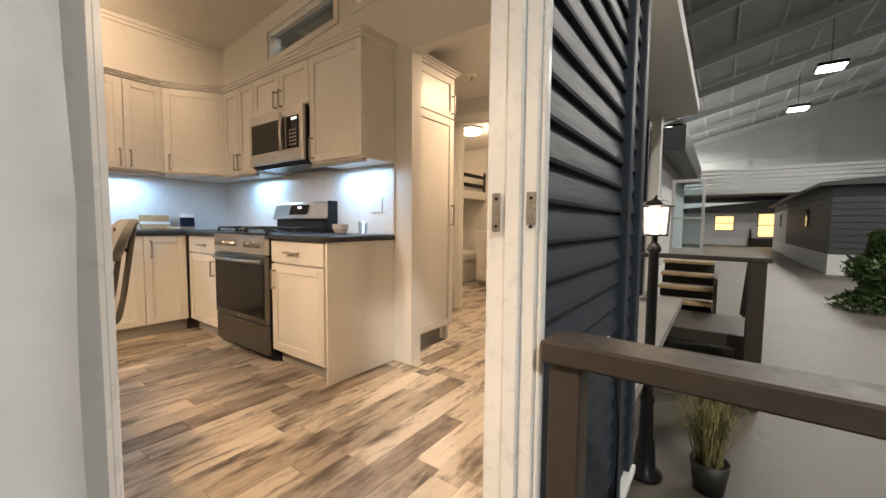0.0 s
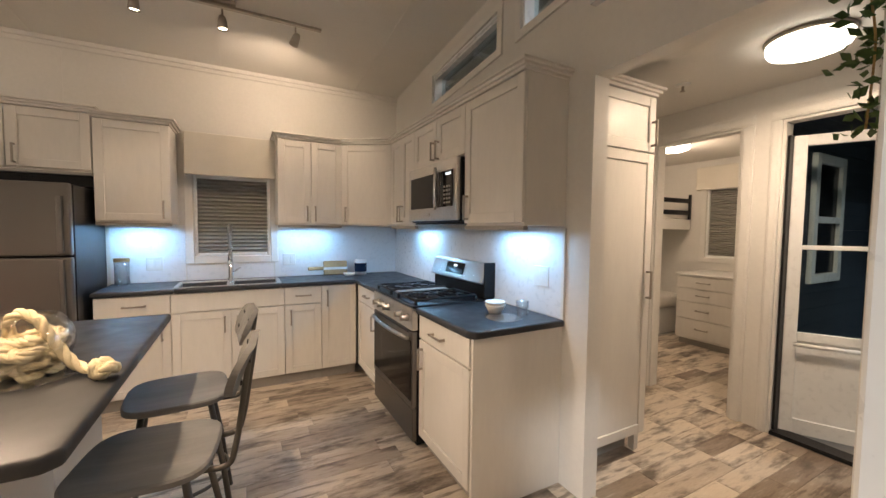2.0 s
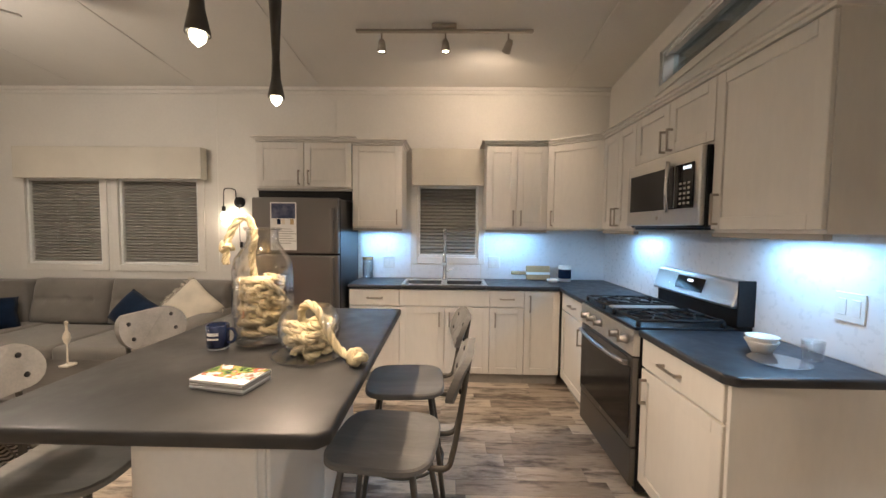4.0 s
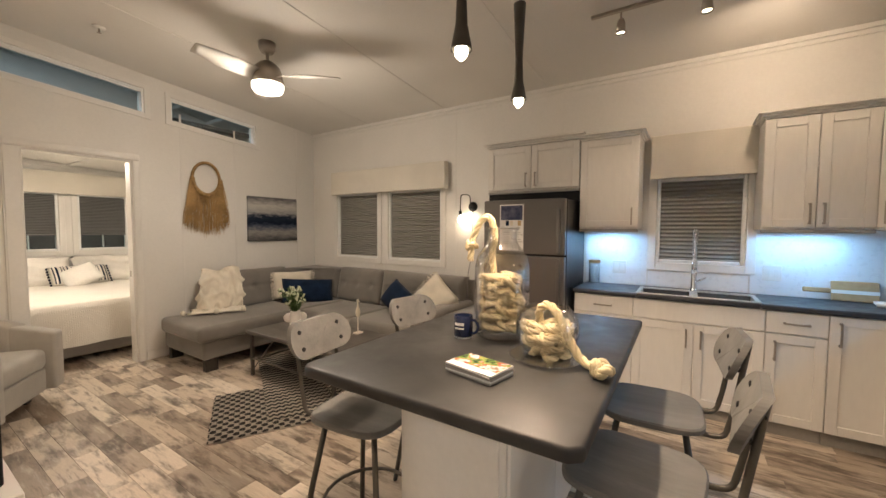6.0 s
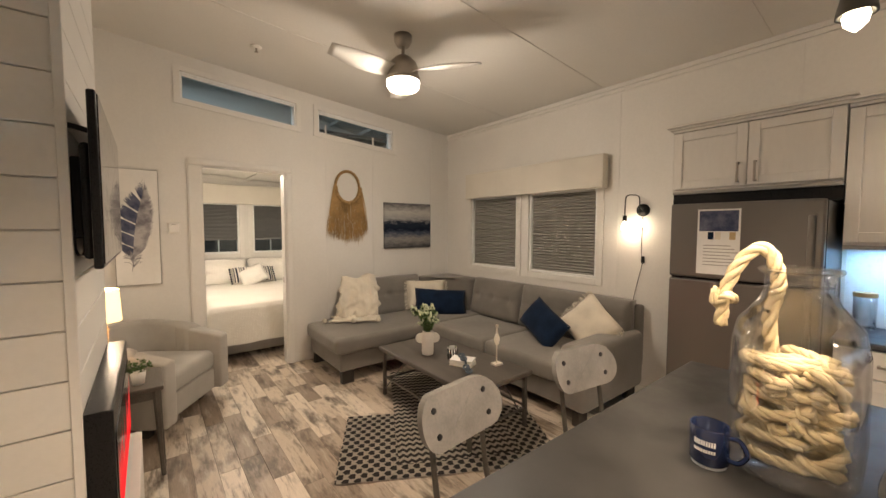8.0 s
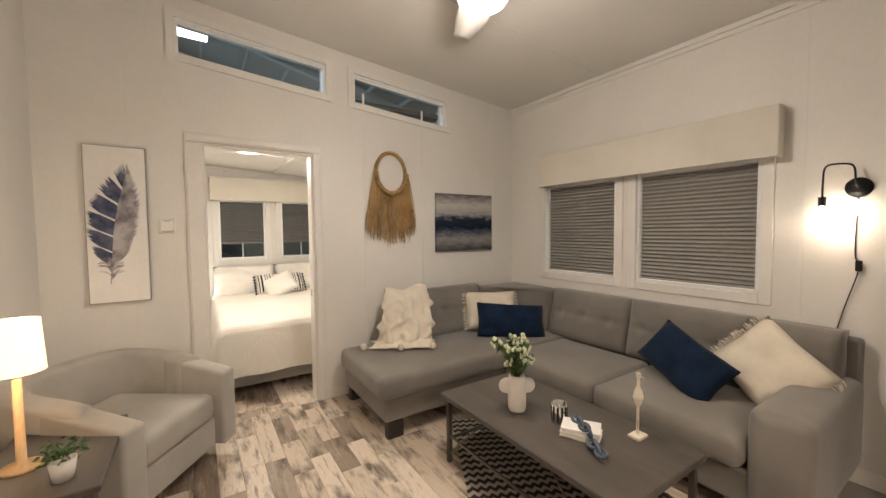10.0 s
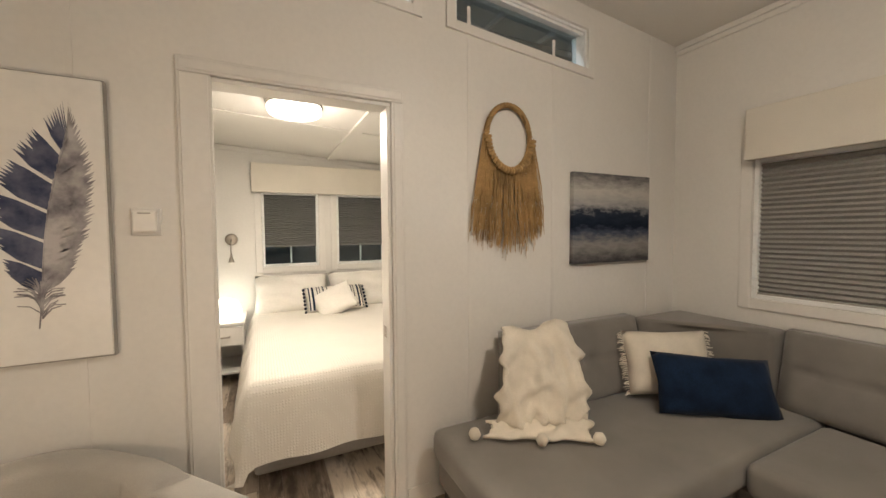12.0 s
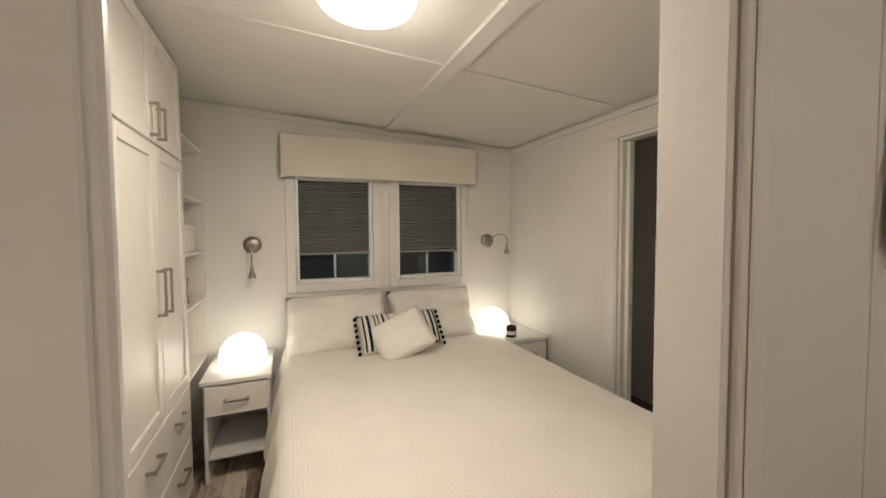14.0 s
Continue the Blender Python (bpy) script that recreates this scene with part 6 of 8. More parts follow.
vs_ = thing("flower_vase", (-2.47, -2.50, 0.44), "white ceramic vase with ring handles", "vase")
part("body", lathe([(0, 0.001), (0.045, 0.001), (0.05, 0.02), (0.05, 0.15), (0.047, 0.18), (0.044, 0.2), (0.04, 0.2), (0.042, 0.17), (0.04, 0.02), (0, 0.015)], 28, (-2.47, -2.50, 0.44)), CERAMIC, vs_, "", True)
for s in (-1, 1):
    ear = lathe([(0, -0.011), (0.034, -0.011), (0.043, -0.006), (0.045, 0), (0.043, 0.006), (0.034, 0.011), (0, 0.011)], 24, (0, 0, 0))
    bmesh.ops.transform(ear, verts=ear.verts, matrix=pose(-2.47 - s * 0.86 * 0.058, -2.50 + s * 0.51 * 0.058, 0.58) @ pose(0, 0, 0, 90, 0, -30.7))
    part("handle", ear, CERAMIC, vs_, "", True)
fl = thing("flower_bunch", (-2.47, -2.50, 0.62), "green stems with small white buds", "flowers")
rv = random.Random(21)
stems, leaves, buds = bmesh.new(), bmesh.new(), bmesh.new()
for k in range(30):
    a, sp = rv.uniform(0, 6.28), rv.uniform(0.02, 0.12)
    b = Vector((-2.47, -2.50, 0.60))
    e = b + Vector((sp * math.cos(a), sp * math.sin(a), rv.uniform(0.10, 0.27)))
    pts = curve_points([b, (b + e) / 2 + Vector((0, 0, 0.03)), e], 5)
    tube(pts, 0.0022, 5, stems)
    for q in range(16):
        c = pts[3 + q % 7] + Vector((rv.gauss(0, 0.012), rv.gauss(0, 0.012), rv.gauss(0, 0.012)))
        m = Matrix.Translation(c) @ Euler((rv.uniform(0, 6), rv.uniform(0, 6), rv.uniform(0, 6))).to_matrix().to_4x4()
        s = rv.uniform(0.014, 0.028)
        leaves.faces.new([leaves.verts.new(m @ Vector(p)) for p in ((0, -s, 0), (s * 0.4, 0, 0.003), (0, s, 0), (-s * 0.4, 0, 0.003))])
    for q in range(4):
        c = e + Vector((rv.gauss(0, 0.012), rv.gauss(0, 0.012), rv.uniform(-0.03, 0.01)))
        lathe([(0, -0.012), (0.0075, -0.006), (0.0095, 0.002), (0.006, 0.011), (0, 0.015)], 7, c, buds)
part("stems", stems, LEAF, fl)
part("leaves", leaves, LEAF, fl)
tagged(part("buds", buds, FLOWER, fl, "white flower buds", True), kind="stuff")
cd = thing("striped_candle_jar", (-2.56, -2.28, 0.44), "black and white striped candle jar", "candle")
part("jar", lathe([(0, 0.001), (0.042, 0.001), (0.042, 0.10), (0.038, 0.1), (0.038, 0.07), (0, 0.07)], 26, (-2.56, -2.28, 0.44)), CHROME, cd, "", True)
bm = bmesh.new()
for k in range(12):
    box(0.0415, 0.0432, -0.005, 0.005, 0.015, 0.09, 0, bm, Matrix.Translation((-2.56, -2.28, 0.44)) @ pose(0, 0, 0, 0, 0, k * 30))
part("stripes", bm, BLACK, cd)
for k, (mat, dz) in enumerate(((CREAM, 0.0005), (PAPER, 0.0255))):
    b = thing("book", (-2.54, -2.13, 0.44 + dz), "pale hardback book lying on the coffee table", "book")
    part("cover", box(-0.06, 0.06, -0.09, 0.09, dz, dz + 0.004, 0.001, m=pose(-2.54, -2.13, 0.44, 0, 0, 24 + 9 * k)), mat, b)
    part("pages", box(-0.056, 0.056, -0.086, 0.086, dz + 0.0045, dz + 0.0195, 0, m=pose(-2.54, -2.13, 0.44, 0, 0, 24 + 9 * k)), PAPER, b)
    part("cover", box(-0.06, 0.06, -0.09, 0.09, dz + 0.02, dz + 0.0245, 0.001, m=pose(-2.54, -2.13, 0.44, 0, 0, 24 + 9 * k)), mat, b)
ch = thing("wood_chain_decor", (-2.58, -2.15, 0.44), "grey-blue wooden chain link ornament lying on the books", "ornament")
LINK = surface("blue_grey_wash", (0.09, 0.12, 0.16), 0.7, 0, 0.3, 60, 0.3)
for k in range(7):
    c = Vector((-2.56 + 0.018 * k, -2.17 + 0.035 * k, 0.50 if k < 4 else 0.463))
    mm = Matrix.Translation(c) @ pose(0, 0, 0, 90 * (k % 2) + 10, 0, 58)
    part("link", tube([mm @ Vector((0.034 * math.cos(a), 0.021 * math.sin(a), 0)) for a in [2 * math.pi * j / 14 for j in range(15)]], 0.008, 7, cap=False), LINK, ch, "", True)
bd = thing("bird_figurine", (-2.86 + 0.14, -1.98, 0.44), "slender pale wading bird figurine on a small base", "figurine")
bm = box(-2.79, -2.71, -1.995, -1.935, 0.4405, 0.456, 0.003)
tube([(-2.75, -1.972, 0.455), (-2.75, -1.97, 0.60)], 0.003, 6, bm)
tube([(-2.745, -1.96, 0.455), (-2.745, -1.96, 0.60)], 0.003, 6, bm)
lathe([(0, -0.05), (0.014, -0.035), (0.024, 0), (0.018, 0.03), (0.008, 0.05), (0.007, 0.09), (0.012, 0.10), (0.012, 0.115), (0, 0.122)], 14, (-2.748, -1.965, 0.64), bm)
tube([(-2.748, -1.965, 0.75), (-2.74, -1.93, 0.74)], 0.004, 6, bm, lambda f: 1 - 0.7 * f)
part("figure", bm, CREAM, bd)


def armchair():
    t = thing("tub_armchair", (-0.68, -3.66, 0), "pale grey upholstered tub armchair with dark feet", "armchair")
    m0 = pose(-0.60, -3.70, 0, 0, 0, 55)

    def shell(r0, r1, z0, z1, a0, a1):
        bm = bmesh.new()
        n = 28
        rows = []
        for k in range(n + 1):
            a = radians(a0 + (a1 - a0) * k / n)
            q = abs(2 * k / n - 1)
            zt = z1 - 0.07 * q ** 4
            sec = [(r0, z0), (r0 + 0.008, zt - 0.03), (r0 + 0.025, zt - 0.006), ((r0 + r1) / 2, zt + 0.004), (r1 - 0.025, zt - 0.006), (r1 - 0.006, zt - 0.03), (r1 - 0.03, z0)]
            e = 0.72
            c, s = math.cos(a), math.sin(a)
            cx, sy = math.copysign(abs(c) ** e, c), math.copysign(abs(s) ** e, s)
            rows.append([bm.verts.new((r * cx, r * sy, z)) for r, z in sec])
        for a, b in zip(rows, rows[1:]):
            for j in range(6):
                bm.faces.new((a[j], a[j + 1], b[j + 1], b[j]))
            bm.faces.new((a[6], a[0], b[0], b[6]))
        bm.faces.new(rows[0])
        bm.faces.new(list(reversed(rows[-1])))
        bm.transform(m0)
        return bm

    part("back_shell", shell(0.29, 0.43, 0.10, 0.71, -200, 20), ARMCH, t, "", True)
    part("seat_cushion", box(-0.285, 0.285, -0.27, 0.37, 0.285, 0.45, 0.05, m=m0, seg=4), ARMCH, t, "", True)
    for s in (-1, 1):
        arm = box(min(s * 0.292, s * 0.425), max(s * 0.292, s * 0.425), 0.02, 0.41, 0.10, 0.66, 0.022, seg=3)
        for v in arm.verts:
            if v.co.z > 0.4:
                v.co.z -= 0.10 * (v.co.y - 0.02) / 0.39
        arm.transform(m0)
        part("arm", arm, ARMCH, t, "", True)
    part("front_base", box(-0.30, 0.30, -0.26, 0.35, 0.10, 0.284, 0.02, m=m0, seg=2), ARMCH, t)
    for x, y in ((-0.31, 0.20), (0.31, 0.20), (-0.25, -0.25), (0.25, -0.25)):
        part("foot", box(x - 0.03, x + 0.03, y - 0.03, y + 0.03, 0.0, 0.0995, 0.004, m=m0), DARKWOOD, t)


armchair()

sd = thing("side_table", (-0.49, -3.06, 0), "grey wooden side table with splayed legs", "table")
part("tabletop", box(-0.68, -0.29, -3.38, -2.74, 0.53, 0.555, 0.004), TABLE, sd)
part("apron", box(-0.655, -0.315, -3.35, -2.77, 0.47, 0.5295, 0.003), TABLE, sd)
for x in (-0.645, -0.325):
    for y in (-3.34, -2.78):
        part("leg", tube([(x, y, 0.53), (x + (0.02 if x > -0.5 else -0.02), y + (0.03 if y > -3 else -0.03), 0.0)], 0.024, 8, taper=lambda f: 1 - 0.45 * f), TABLE, sd)
tb = thing("table_lamp", (-0.41, -3.03, 0.555), "small table lamp with a glowing drum shade", "lamp")
part("base", lathe([(0, 0.5555), (0.06, 0.5555), (0.06, 0.57), (0.015, 0.585), (0.013, 0.9), (0, 0.9)], 20, (-0.41, -3.03, 0)), CORKW, tb, "", True)
part("shade", lathe([(0.082, 0.93), (0.072, 1.125), (0.070, 1.125), (0.080, 0.93)], 30, (-0.41, -3.03, 0)), DRUM, tb, "lit cream drum shade", True)
pp = thing("potted_herb", (-0.56, -2.86, 0.555), "small green plant in a white pot", "plant")
part("pot", lathe([(0, 0.5555), (0.03, 0.5555), (0.04, 0.63), (0.035, 0.63), (0.03, 0.6), (0, 0.6)], 18, (-0.56, -2.86, 0)), CERAMIC, pp, "", True)
bm = bmesh.new()
for k in range(160):
    d = Vector((rv.gauss(0, 1), rv.gauss(0, 1), abs(rv.gauss(0, 0.8)))).normalized() * rv.uniform(0.01, 0.075)
    c = Vector((-0.56, -2.86, 0.64)) + d
    m = Matrix.Translation(c) @ Euler((rv.uniform(0, 6), rv.uniform(0, 6), rv.uniform(0, 6))).to_matrix().to_4x4()
    s = rv.uniform(0.008, 0.016)
    bm.faces.new([bm.verts.new(m @ Vector(p)) for p in ((0, -s, 0), (s * 0.5, 0, 0.002), (0, s, 0), (-s * 0.5, 0, 0.002))])
part("leaves", bm, LEAF, pp)

# media column with boards, television and fireplace
XC = -0.455
col = thing("wall_media_column", (-0.32, -2.0, 0), "white shiplap column built out from the wall", "wall")
tagged(col, kind="structure")
part("core", box(XC + 0.014, XE, -2.50, -1.516, 0, 3.12), WALL, col)
z, k = 0.0, 0
while z < 3.0:
    h = 0.148
    part("board", box(XC, XC + 0.0135, -2.50, -1.5165, z + 0.002, min(z + h, 3.1), 0.002), WALL, col)
    part("board", box(XC + 0.0005, XE, -1.5155, -1.502, z + 0.002, min(z + h, 3.1), 0.002), WALL, col)
    z += 0.15
part("corner_trim", box(XC - 0.006, XC + 0.02, -1.5015, -1.494, 0, 3.1, 0.002), TRIM, col)
tv = thing("television", (-0.55, -1.98, 1.66), "black flat television on a swing-out wall bracket", "television")
mT = pose(-0.53, -1.908, 1.645)
part("panel", box(0.0, 0.022, -0.472, 0.472, -0.26, 0.26, 0.006, m=mT, seg=2), BLACK, tv)
part("back_housing", box(0.0225, 0.05, -0.40, 0.40, -0.235, 0.12, 0.012, m=mT, seg=2), BLACK, tv)
part("screen", box(-0.0035, -0.0005, -0.462, 0.462, -0.245, 0.25, 0, m=mT), SCREEN, tv, "dark glossy screen")
part("bracket", box(0.0505, 0.0745, -0.16, 0.36, -0.17, 0.08, 0.004, m=mT), IRON, tv)
part("bracket_arm", tube([(-0.515, -1.54, 1.80), (-0.47, -1.53, 1.81), (XC - 0.001, -1.52, 1.81)], 0.009, 6), IRON, tv)
part("cable", tube(curve_points([(-0.485, -1.62, 1.56), (-0.462, -1.55, 1.50), (-0.462, -1.53, 1.44), (-0.47, -1.58, 1.42), (-0.48, -1.66, 1.45)], 6), 0.004, 5), BLACK, tv)
fp = thing("electric_fireplace", (-0.48, -1.97, 0.5), "black electric fireplace with red glowing flames", "fireplace")
part("case", box(XC - 0.075, XC - 0.001, -2.46, -1.51, 0.46, 0.93, 0.006), BLACK, fp)
part("flame_bed", box(XC - 0.0785, XC - 0.0755, -2.42, -1.55, 0.50, 0.84, 0), BLACKGLASS, fp)
rvf = random.Random(2)
bm = bmesh.new()
for k in range(46):
    y = -2.40 + 0.83 * k / 45
    h = rvf.uniform(0.08, 0.28)
    vs = [bm.verts.new((XC - 0.0792, y + d, 0.505 + e)) for d, e in ((-0.02, 0), (0.02, 0), (0.012, h * 0.6), (0.0, h), (-0.012, h * 0.5))]
    bm.faces.new(vs)
part("flames", bm, FLAME, fp, "red glowing flames")
hs = thing("hearth_shelf", (-0.53, -1.97, 0), "white hearth shelf below the fireplace", "shelf")
part("body", box(-0.575, XC - 0.001, -2.49, -1.48, 0.0, 0.42, 0.004), TRIM, hs)

# things on the south and west walls
fe = thing("feather_painting", (-0.53, YS + 0.02, 1.5), "tall canvas painting of a navy and grey feather", "painting")
mf = pose(-0.565, YS + 0.019, 1.505, 0, 0, 0)
part("canvas", box(-0.153, 0.153, -0.017, 0.017, -0.505, 0.505, 0.003, m=mf), CERAMIC, fe, "pale canvas")
part("edge", box(-0.158, 0.158, -0.018, 0.010, -0.51, 0.51, 0.002, m=mf), KICK, fe, "grey frame edge")
rvb = random.Random(11)
for side, mat in ((1, FEATHER1), (-1, FEATHER2)):
    bm = bmesh.new()
    for k in range(66):
        f = k / 65
        z0 = -0.26 + 0.56 * f
        xc = 0.035 - 0.09 * f + 0.02 * math.sin(3 * f)
        w = (0.055 + 0.085 * math.sin(math.pi * min(1, 0.12 + f * 0.86))) * rvb.uniform(0.9, 1.02) * (1 - 0.85 * f ** 5)
        if side > 0 and k % 12 in (7, 8, 9):
            continue
        rise = 0.07 + 0.05 * f
        pts = [(xc, z0), (xc + side * w * 0.6, z0 + rise * 0.45), (xc + side * w, z0 + rise), (xc + side * w * 0.55, z0 + rise * 0.45 + 0.026), (xc, z0 + 0.024)]
        yy = 0.0175 + 0.0002 * (k % 3) + 0.0003
        bm.faces.new([bm.verts.new(mf @ Vector((x, yy, z))) for x, z in pts])
    tagged(part("vane", bm, mat, fe), kind="stuff")
fluff = bmesh.new()
for k in range(40):
    a = rvb.uniform(-1.1, 1.1)
    zb = rvb.uniform(-0.33, -0.24)
    e = Vector((0.04 + 0.075 * math.sin(a), 0.0186, zb + 0.03 * math.cos(2 * a) + 0.02))
    tube([mf @ Vector((0.037, 0.0182, zb - 0.02)), mf @ ((Vector((0.037, 0.0182, zb - 0.02)) + e) / 2 + Vector((0, 0, 0.012))), mf @ e], 0.002, 4, fluff)
tagged(part("fluff", fluff, FEATHER2, fe), kind="stuff")
part("quill", tube([mf @ Vector((0.035 - 0.09 * f + 0.02 * math.sin(3 * f) + (0.02 * (0 - f) if f < 0 else 0), 0.0185, -0.26 + 0.56 * f)) for f in [-0.22 + 0.1 * k for k in range(13)]], 0.0022, 5), FEATHER2, fe)
th = thing("thermostat", (-0.845, YS, 1.5), "small white square wall thermostat", "thermostat")
part("plate", box(-0.877, -0.777, YS + 0.0005, YS + 0.008, 1.445, 1.555, 0.006), TRIM, th)
part("body", box(-0.865, -0.785, YS + 0.0085, YS + 0.03, 1.46, 1.545, 0.008, seg=2), CERAMIC, th)
part("slot", box(-0.845, -0.805, YS + 0.0302, YS + 0.031, 1.53, 1.535, 0), KICK, th)
wr = thing("fringe_wall_hanging", (-2.53, YS, 1.75), "jute ring wall hanging with long frayed fringe", "wall hanging")
pts = [(-2.53 + 0.15 * math.cos(a), YS + 0.022, 1.99 + 0.185 * math.sin(a)) for a in [2 * math.pi * k / 40 for k in range(41)]]
part("ring", rope(pts, 0.017, 3, None, 110), JUTE, wr, "wrapped jute ring", True)
for row, (r0, m0, cnt) in enumerate(((0, 0.0, 170), (1, 0.012, 170))):
    bm = bmesh.new()
    for k in range(cnt):
        a = math.pi + math.pi * k / (cnt - 1) + rvb.uniform(-0.02, 0.02)
        if row:
            a = math.pi * 1.0 + math.pi * k / (cnt - 1)
        x0, z0 = -2.53 + (0.16 + 0.012 * row) * math.cos(a), 1.99 + 0.19 * math.sin(a) + 0.01
        u = (x0 + 2.53) / 0.17
        zb = 1.375 + 0.10 * u * u + rvb.gauss(0, 0.032)
        sway = rvb.gauss(0, 0.022) + 0.06 * u
        y = YS + 0.012 + m0 + rvb.uniform(0, 0.008)
        tube([(x0, y, z0), (x0 + sway * 0.5 + rvb.gauss(0, 0.010), y + 0.004, (z0 + zb) / 2), (x0 + sway * 0.8 + rvb.gauss(0, 0.008), y + 0.006, z0 * 0.25 + zb * 0.75), (x0 + sway, y, zb)], rvb.uniform(0.002, 0.0042), 4, bm, lambda f: 1 - 0.55 * f)
    tagged(part("fringe", bm, JUTE, wr, "frayed jute fringe"), kind="stuff")
for k in range(26):
    a = math.pi * 1.02 + math.pi * 0.96 * k / 25
    m = pose(-2.53 + 0.155 * math.cos(a), YS + 0.05, 1.99 + 0.19 * math.sin(a), 0, -math.degrees(a) - 90 + 12, 0)
    part("knot", lathe([(0, -0.024), (0.009, -0.017), (0.014, 0), (0.009, 0.017), (0, 0.024)], 8, m=m), JUTE, wr, "", True)
se = thing("seascape_canvas", (-3.385, YS + 0.02, 1.535), "abstract seascape canvas in navy, grey and cream", "painting")
se.matrix_basis = pose(-3.385, YS + 0.02, 1.535)
part("canvas", box(-3.745, -3.02, YS + 0.001, YS + 0.036, 1.24, 1.83, 0.003), SEASCAPE, se)
sc = thing("wall_sconce", (XW, -1.50, 1.66), "black hooked wall sconce with two lit bulbs and a hanging cord", "lamp")
part("rosette", lathe([(0, 0), (0.055, 0), (0.055, 0.015), (0, 0.02)], 24, (XW + 0.0005, -1.485, 1.665), m=pose(0, 0, 0, 0, 90)), BLACK, sc, "", True)
part("arm", tube(curve_points([(XW + 0.02, -1.485, 1.665), (XW + 0.06, -1.49, 1.70), (XW + 0.06, -1.50, 1.78), (XW + 0.06, -1.55, 1.80), (XW + 0.06, -1.61, 1.79), (XW + 0.06, -1.62, 1.70), (XW + 0.06, -1.62, 1.62)], 5), 0.005, 8), BLACK, sc, "", True)
part("socket", lathe([(0, 0.0), (0.018, 0.0), (0.018, -0.05), (0, -0.05)], 14, (XW + 0.06, -1.62, 1.62)), BLACK, sc)
for y in (-1.62, -1.49):
    part("bulb", lathe([(0, 0.0), (0.014, -0.01), (0.03, -0.05), (0.028, -0.075), (0, -0.095)], 16, (XW + 0.06, y, 1.57 if y < -1.55 else 1.60)), BULB, sc, "lit bulb", True)
part("cord", tube(curve_points([(XW + 0.012, -1.485, 1.61), (XW + 0.008, -1.49, 1.3), (XW + 0.02, -1.47, 1.22), (XW + 0.01, -1.52, 1.0), (XW + 0.01, -1.56, 0.8)], 6), 0.003, 5), BLACK, sc)
part("cord_switch", box(XW + 0.003, XW + 0.025, -1.485, -1.46, 1.20, 1.26, 0.004), BLACK, sc)

# ---- bedroom ----
be = thing("bed", (-1.9, -5.7, 0), "double bed with white textured bedspread over a grey base", "bed")
part("base", box(-2.66, -1.16, -6.86, -4.75, 0.06, 0.33, 0.02, seg=2), KICK, be, "grey fabric bed base")
bm = bmesh.new()
nx, ny = 44, 50
g = []
X0, X1, Y0, Y1, BZ = -2.70, -1.12, -6.84, -4.66, 0.62
for i in range(nx + 1):
    row = []
    for j in range(ny + 1):
        u, v = i / nx, j / ny
        x = X0 - 0.05 + (X1 - X0 + 0.30) * u
        y = Y0 + (Y1 - Y0 + 0.34) * v
        over = max(0, x - X1 + 0.03) + 0.0
        overy = max(0, y - Y1 + 0.03)
        z = BZ + 0.006 * noise.noise(Vector((x * 3, y * 3, 1))) + 0.02 * math.sin(math.pi * u)
        px, py = x, y
        if over > 0:
            px = X1 - 0.03 + 0.05 * math.tanh(over * 8) + 0.02 * math.sin(y * 14) * min(1, over * 5) + over * 0.18
            z -= max(0, over - 0.01) * 1.45
        if overy > 0:
            py = Y1 - 0.03 + 0.05 * math.tanh(overy * 8) + 0.015 * math.sin(x * 16) * min(1, overy * 5) + overy * 0.08
            z -= max(0, overy - 0.01) * 1.2
        row.append(bm.verts.new((px, py, max(z, 0.12))))
    g.append(row)
for i in range(nx):
    for j in range(ny):
        bm.faces.new((g[i][j], g[i + 1][j], g[i + 1][j + 1], g[i][j + 1]))
sp_ = part("bedspread", bm, QUILT, be, "white bedspread with a small raised pattern", True)
part("mattress", box(-2.68, -1.14, -6.86, -4.70, 0.331, 0.585, 0.05, seg=3), BEDW, be, "", True)
STRIPE = surface("stripe_linen", (0.76, 0.72, 0.64), 0.95, 0, 0.08, 200, 0.4)
for x, rz in ((-2.28, 2), (-1.52, -3)):
    fringe_pillow("bed_pillow", "white bed pillow with wavy quilting leaning on the headboard", pose(x, -6.74, 0.80, -32, 0, 180 + rz), 0.74, 0.46, 0.19, BEDW, False, 0.016)


def striped_pillow(m):
    t = thing("striped_lumbar_pillow", m.translation, "cream lumbar pillow with navy stripes and tassels", "pillow")
    part("cushion", pillow(0.62, 0.30, 0.14, m, 14), STRIPE, t, "", True)
    for s in (-1, 1):
        for k, (u, w) in enumerate(((0.27, 0.012), (0.235, 0.02), (0.19, 0.008), (0.165, 0.008), (0.13, 0.014), (0.09, 0.006))):
            bm = bmesh.new()
            n = 12
            rows = []
            for j in range(n + 1):
                v = (j / n - 0.5) * 0.27
                r = []
                for uu in (u - w / 2, u + w / 2):
                    tt = max(0.0, (1 - abs(uu / 0.31) ** 2.6) * (1 - abs(v / 0.15) ** 2.6)) ** 0.5
                    r.append(bm.verts.new(m @ Vector((s * uu, -tt * 0.07 - 0.003, v))))
                rows.append(r)
            for a, b in zip(rows, rows[1:]):
                bm.faces.new((a[0], a[1], b[1], b[0]))
            part("stripe", bm, NAVY, t)
        bm = bmesh.new()
        for k in range(7):
            lathe([(0, -0.02), (0.012, -0.012), (0.014, 0), (0, 0.014)], 7, m @ Vector((s * 0.315, 0, -0.13 + 0.043 * k)), bm)
        part("tassels", bm, NAVY, t, "navy tassels", True)


striped_pillow(pose(-1.93, -6.50, 0.755, -38, 0, 183))
fringe_pillow("small_white_pillow", "small white square cushion with knotted corners", pose(-1.90, -6.36, 0.755, -46, -24, 176), 0.40, 0.34, 0.14, BEDW, False)


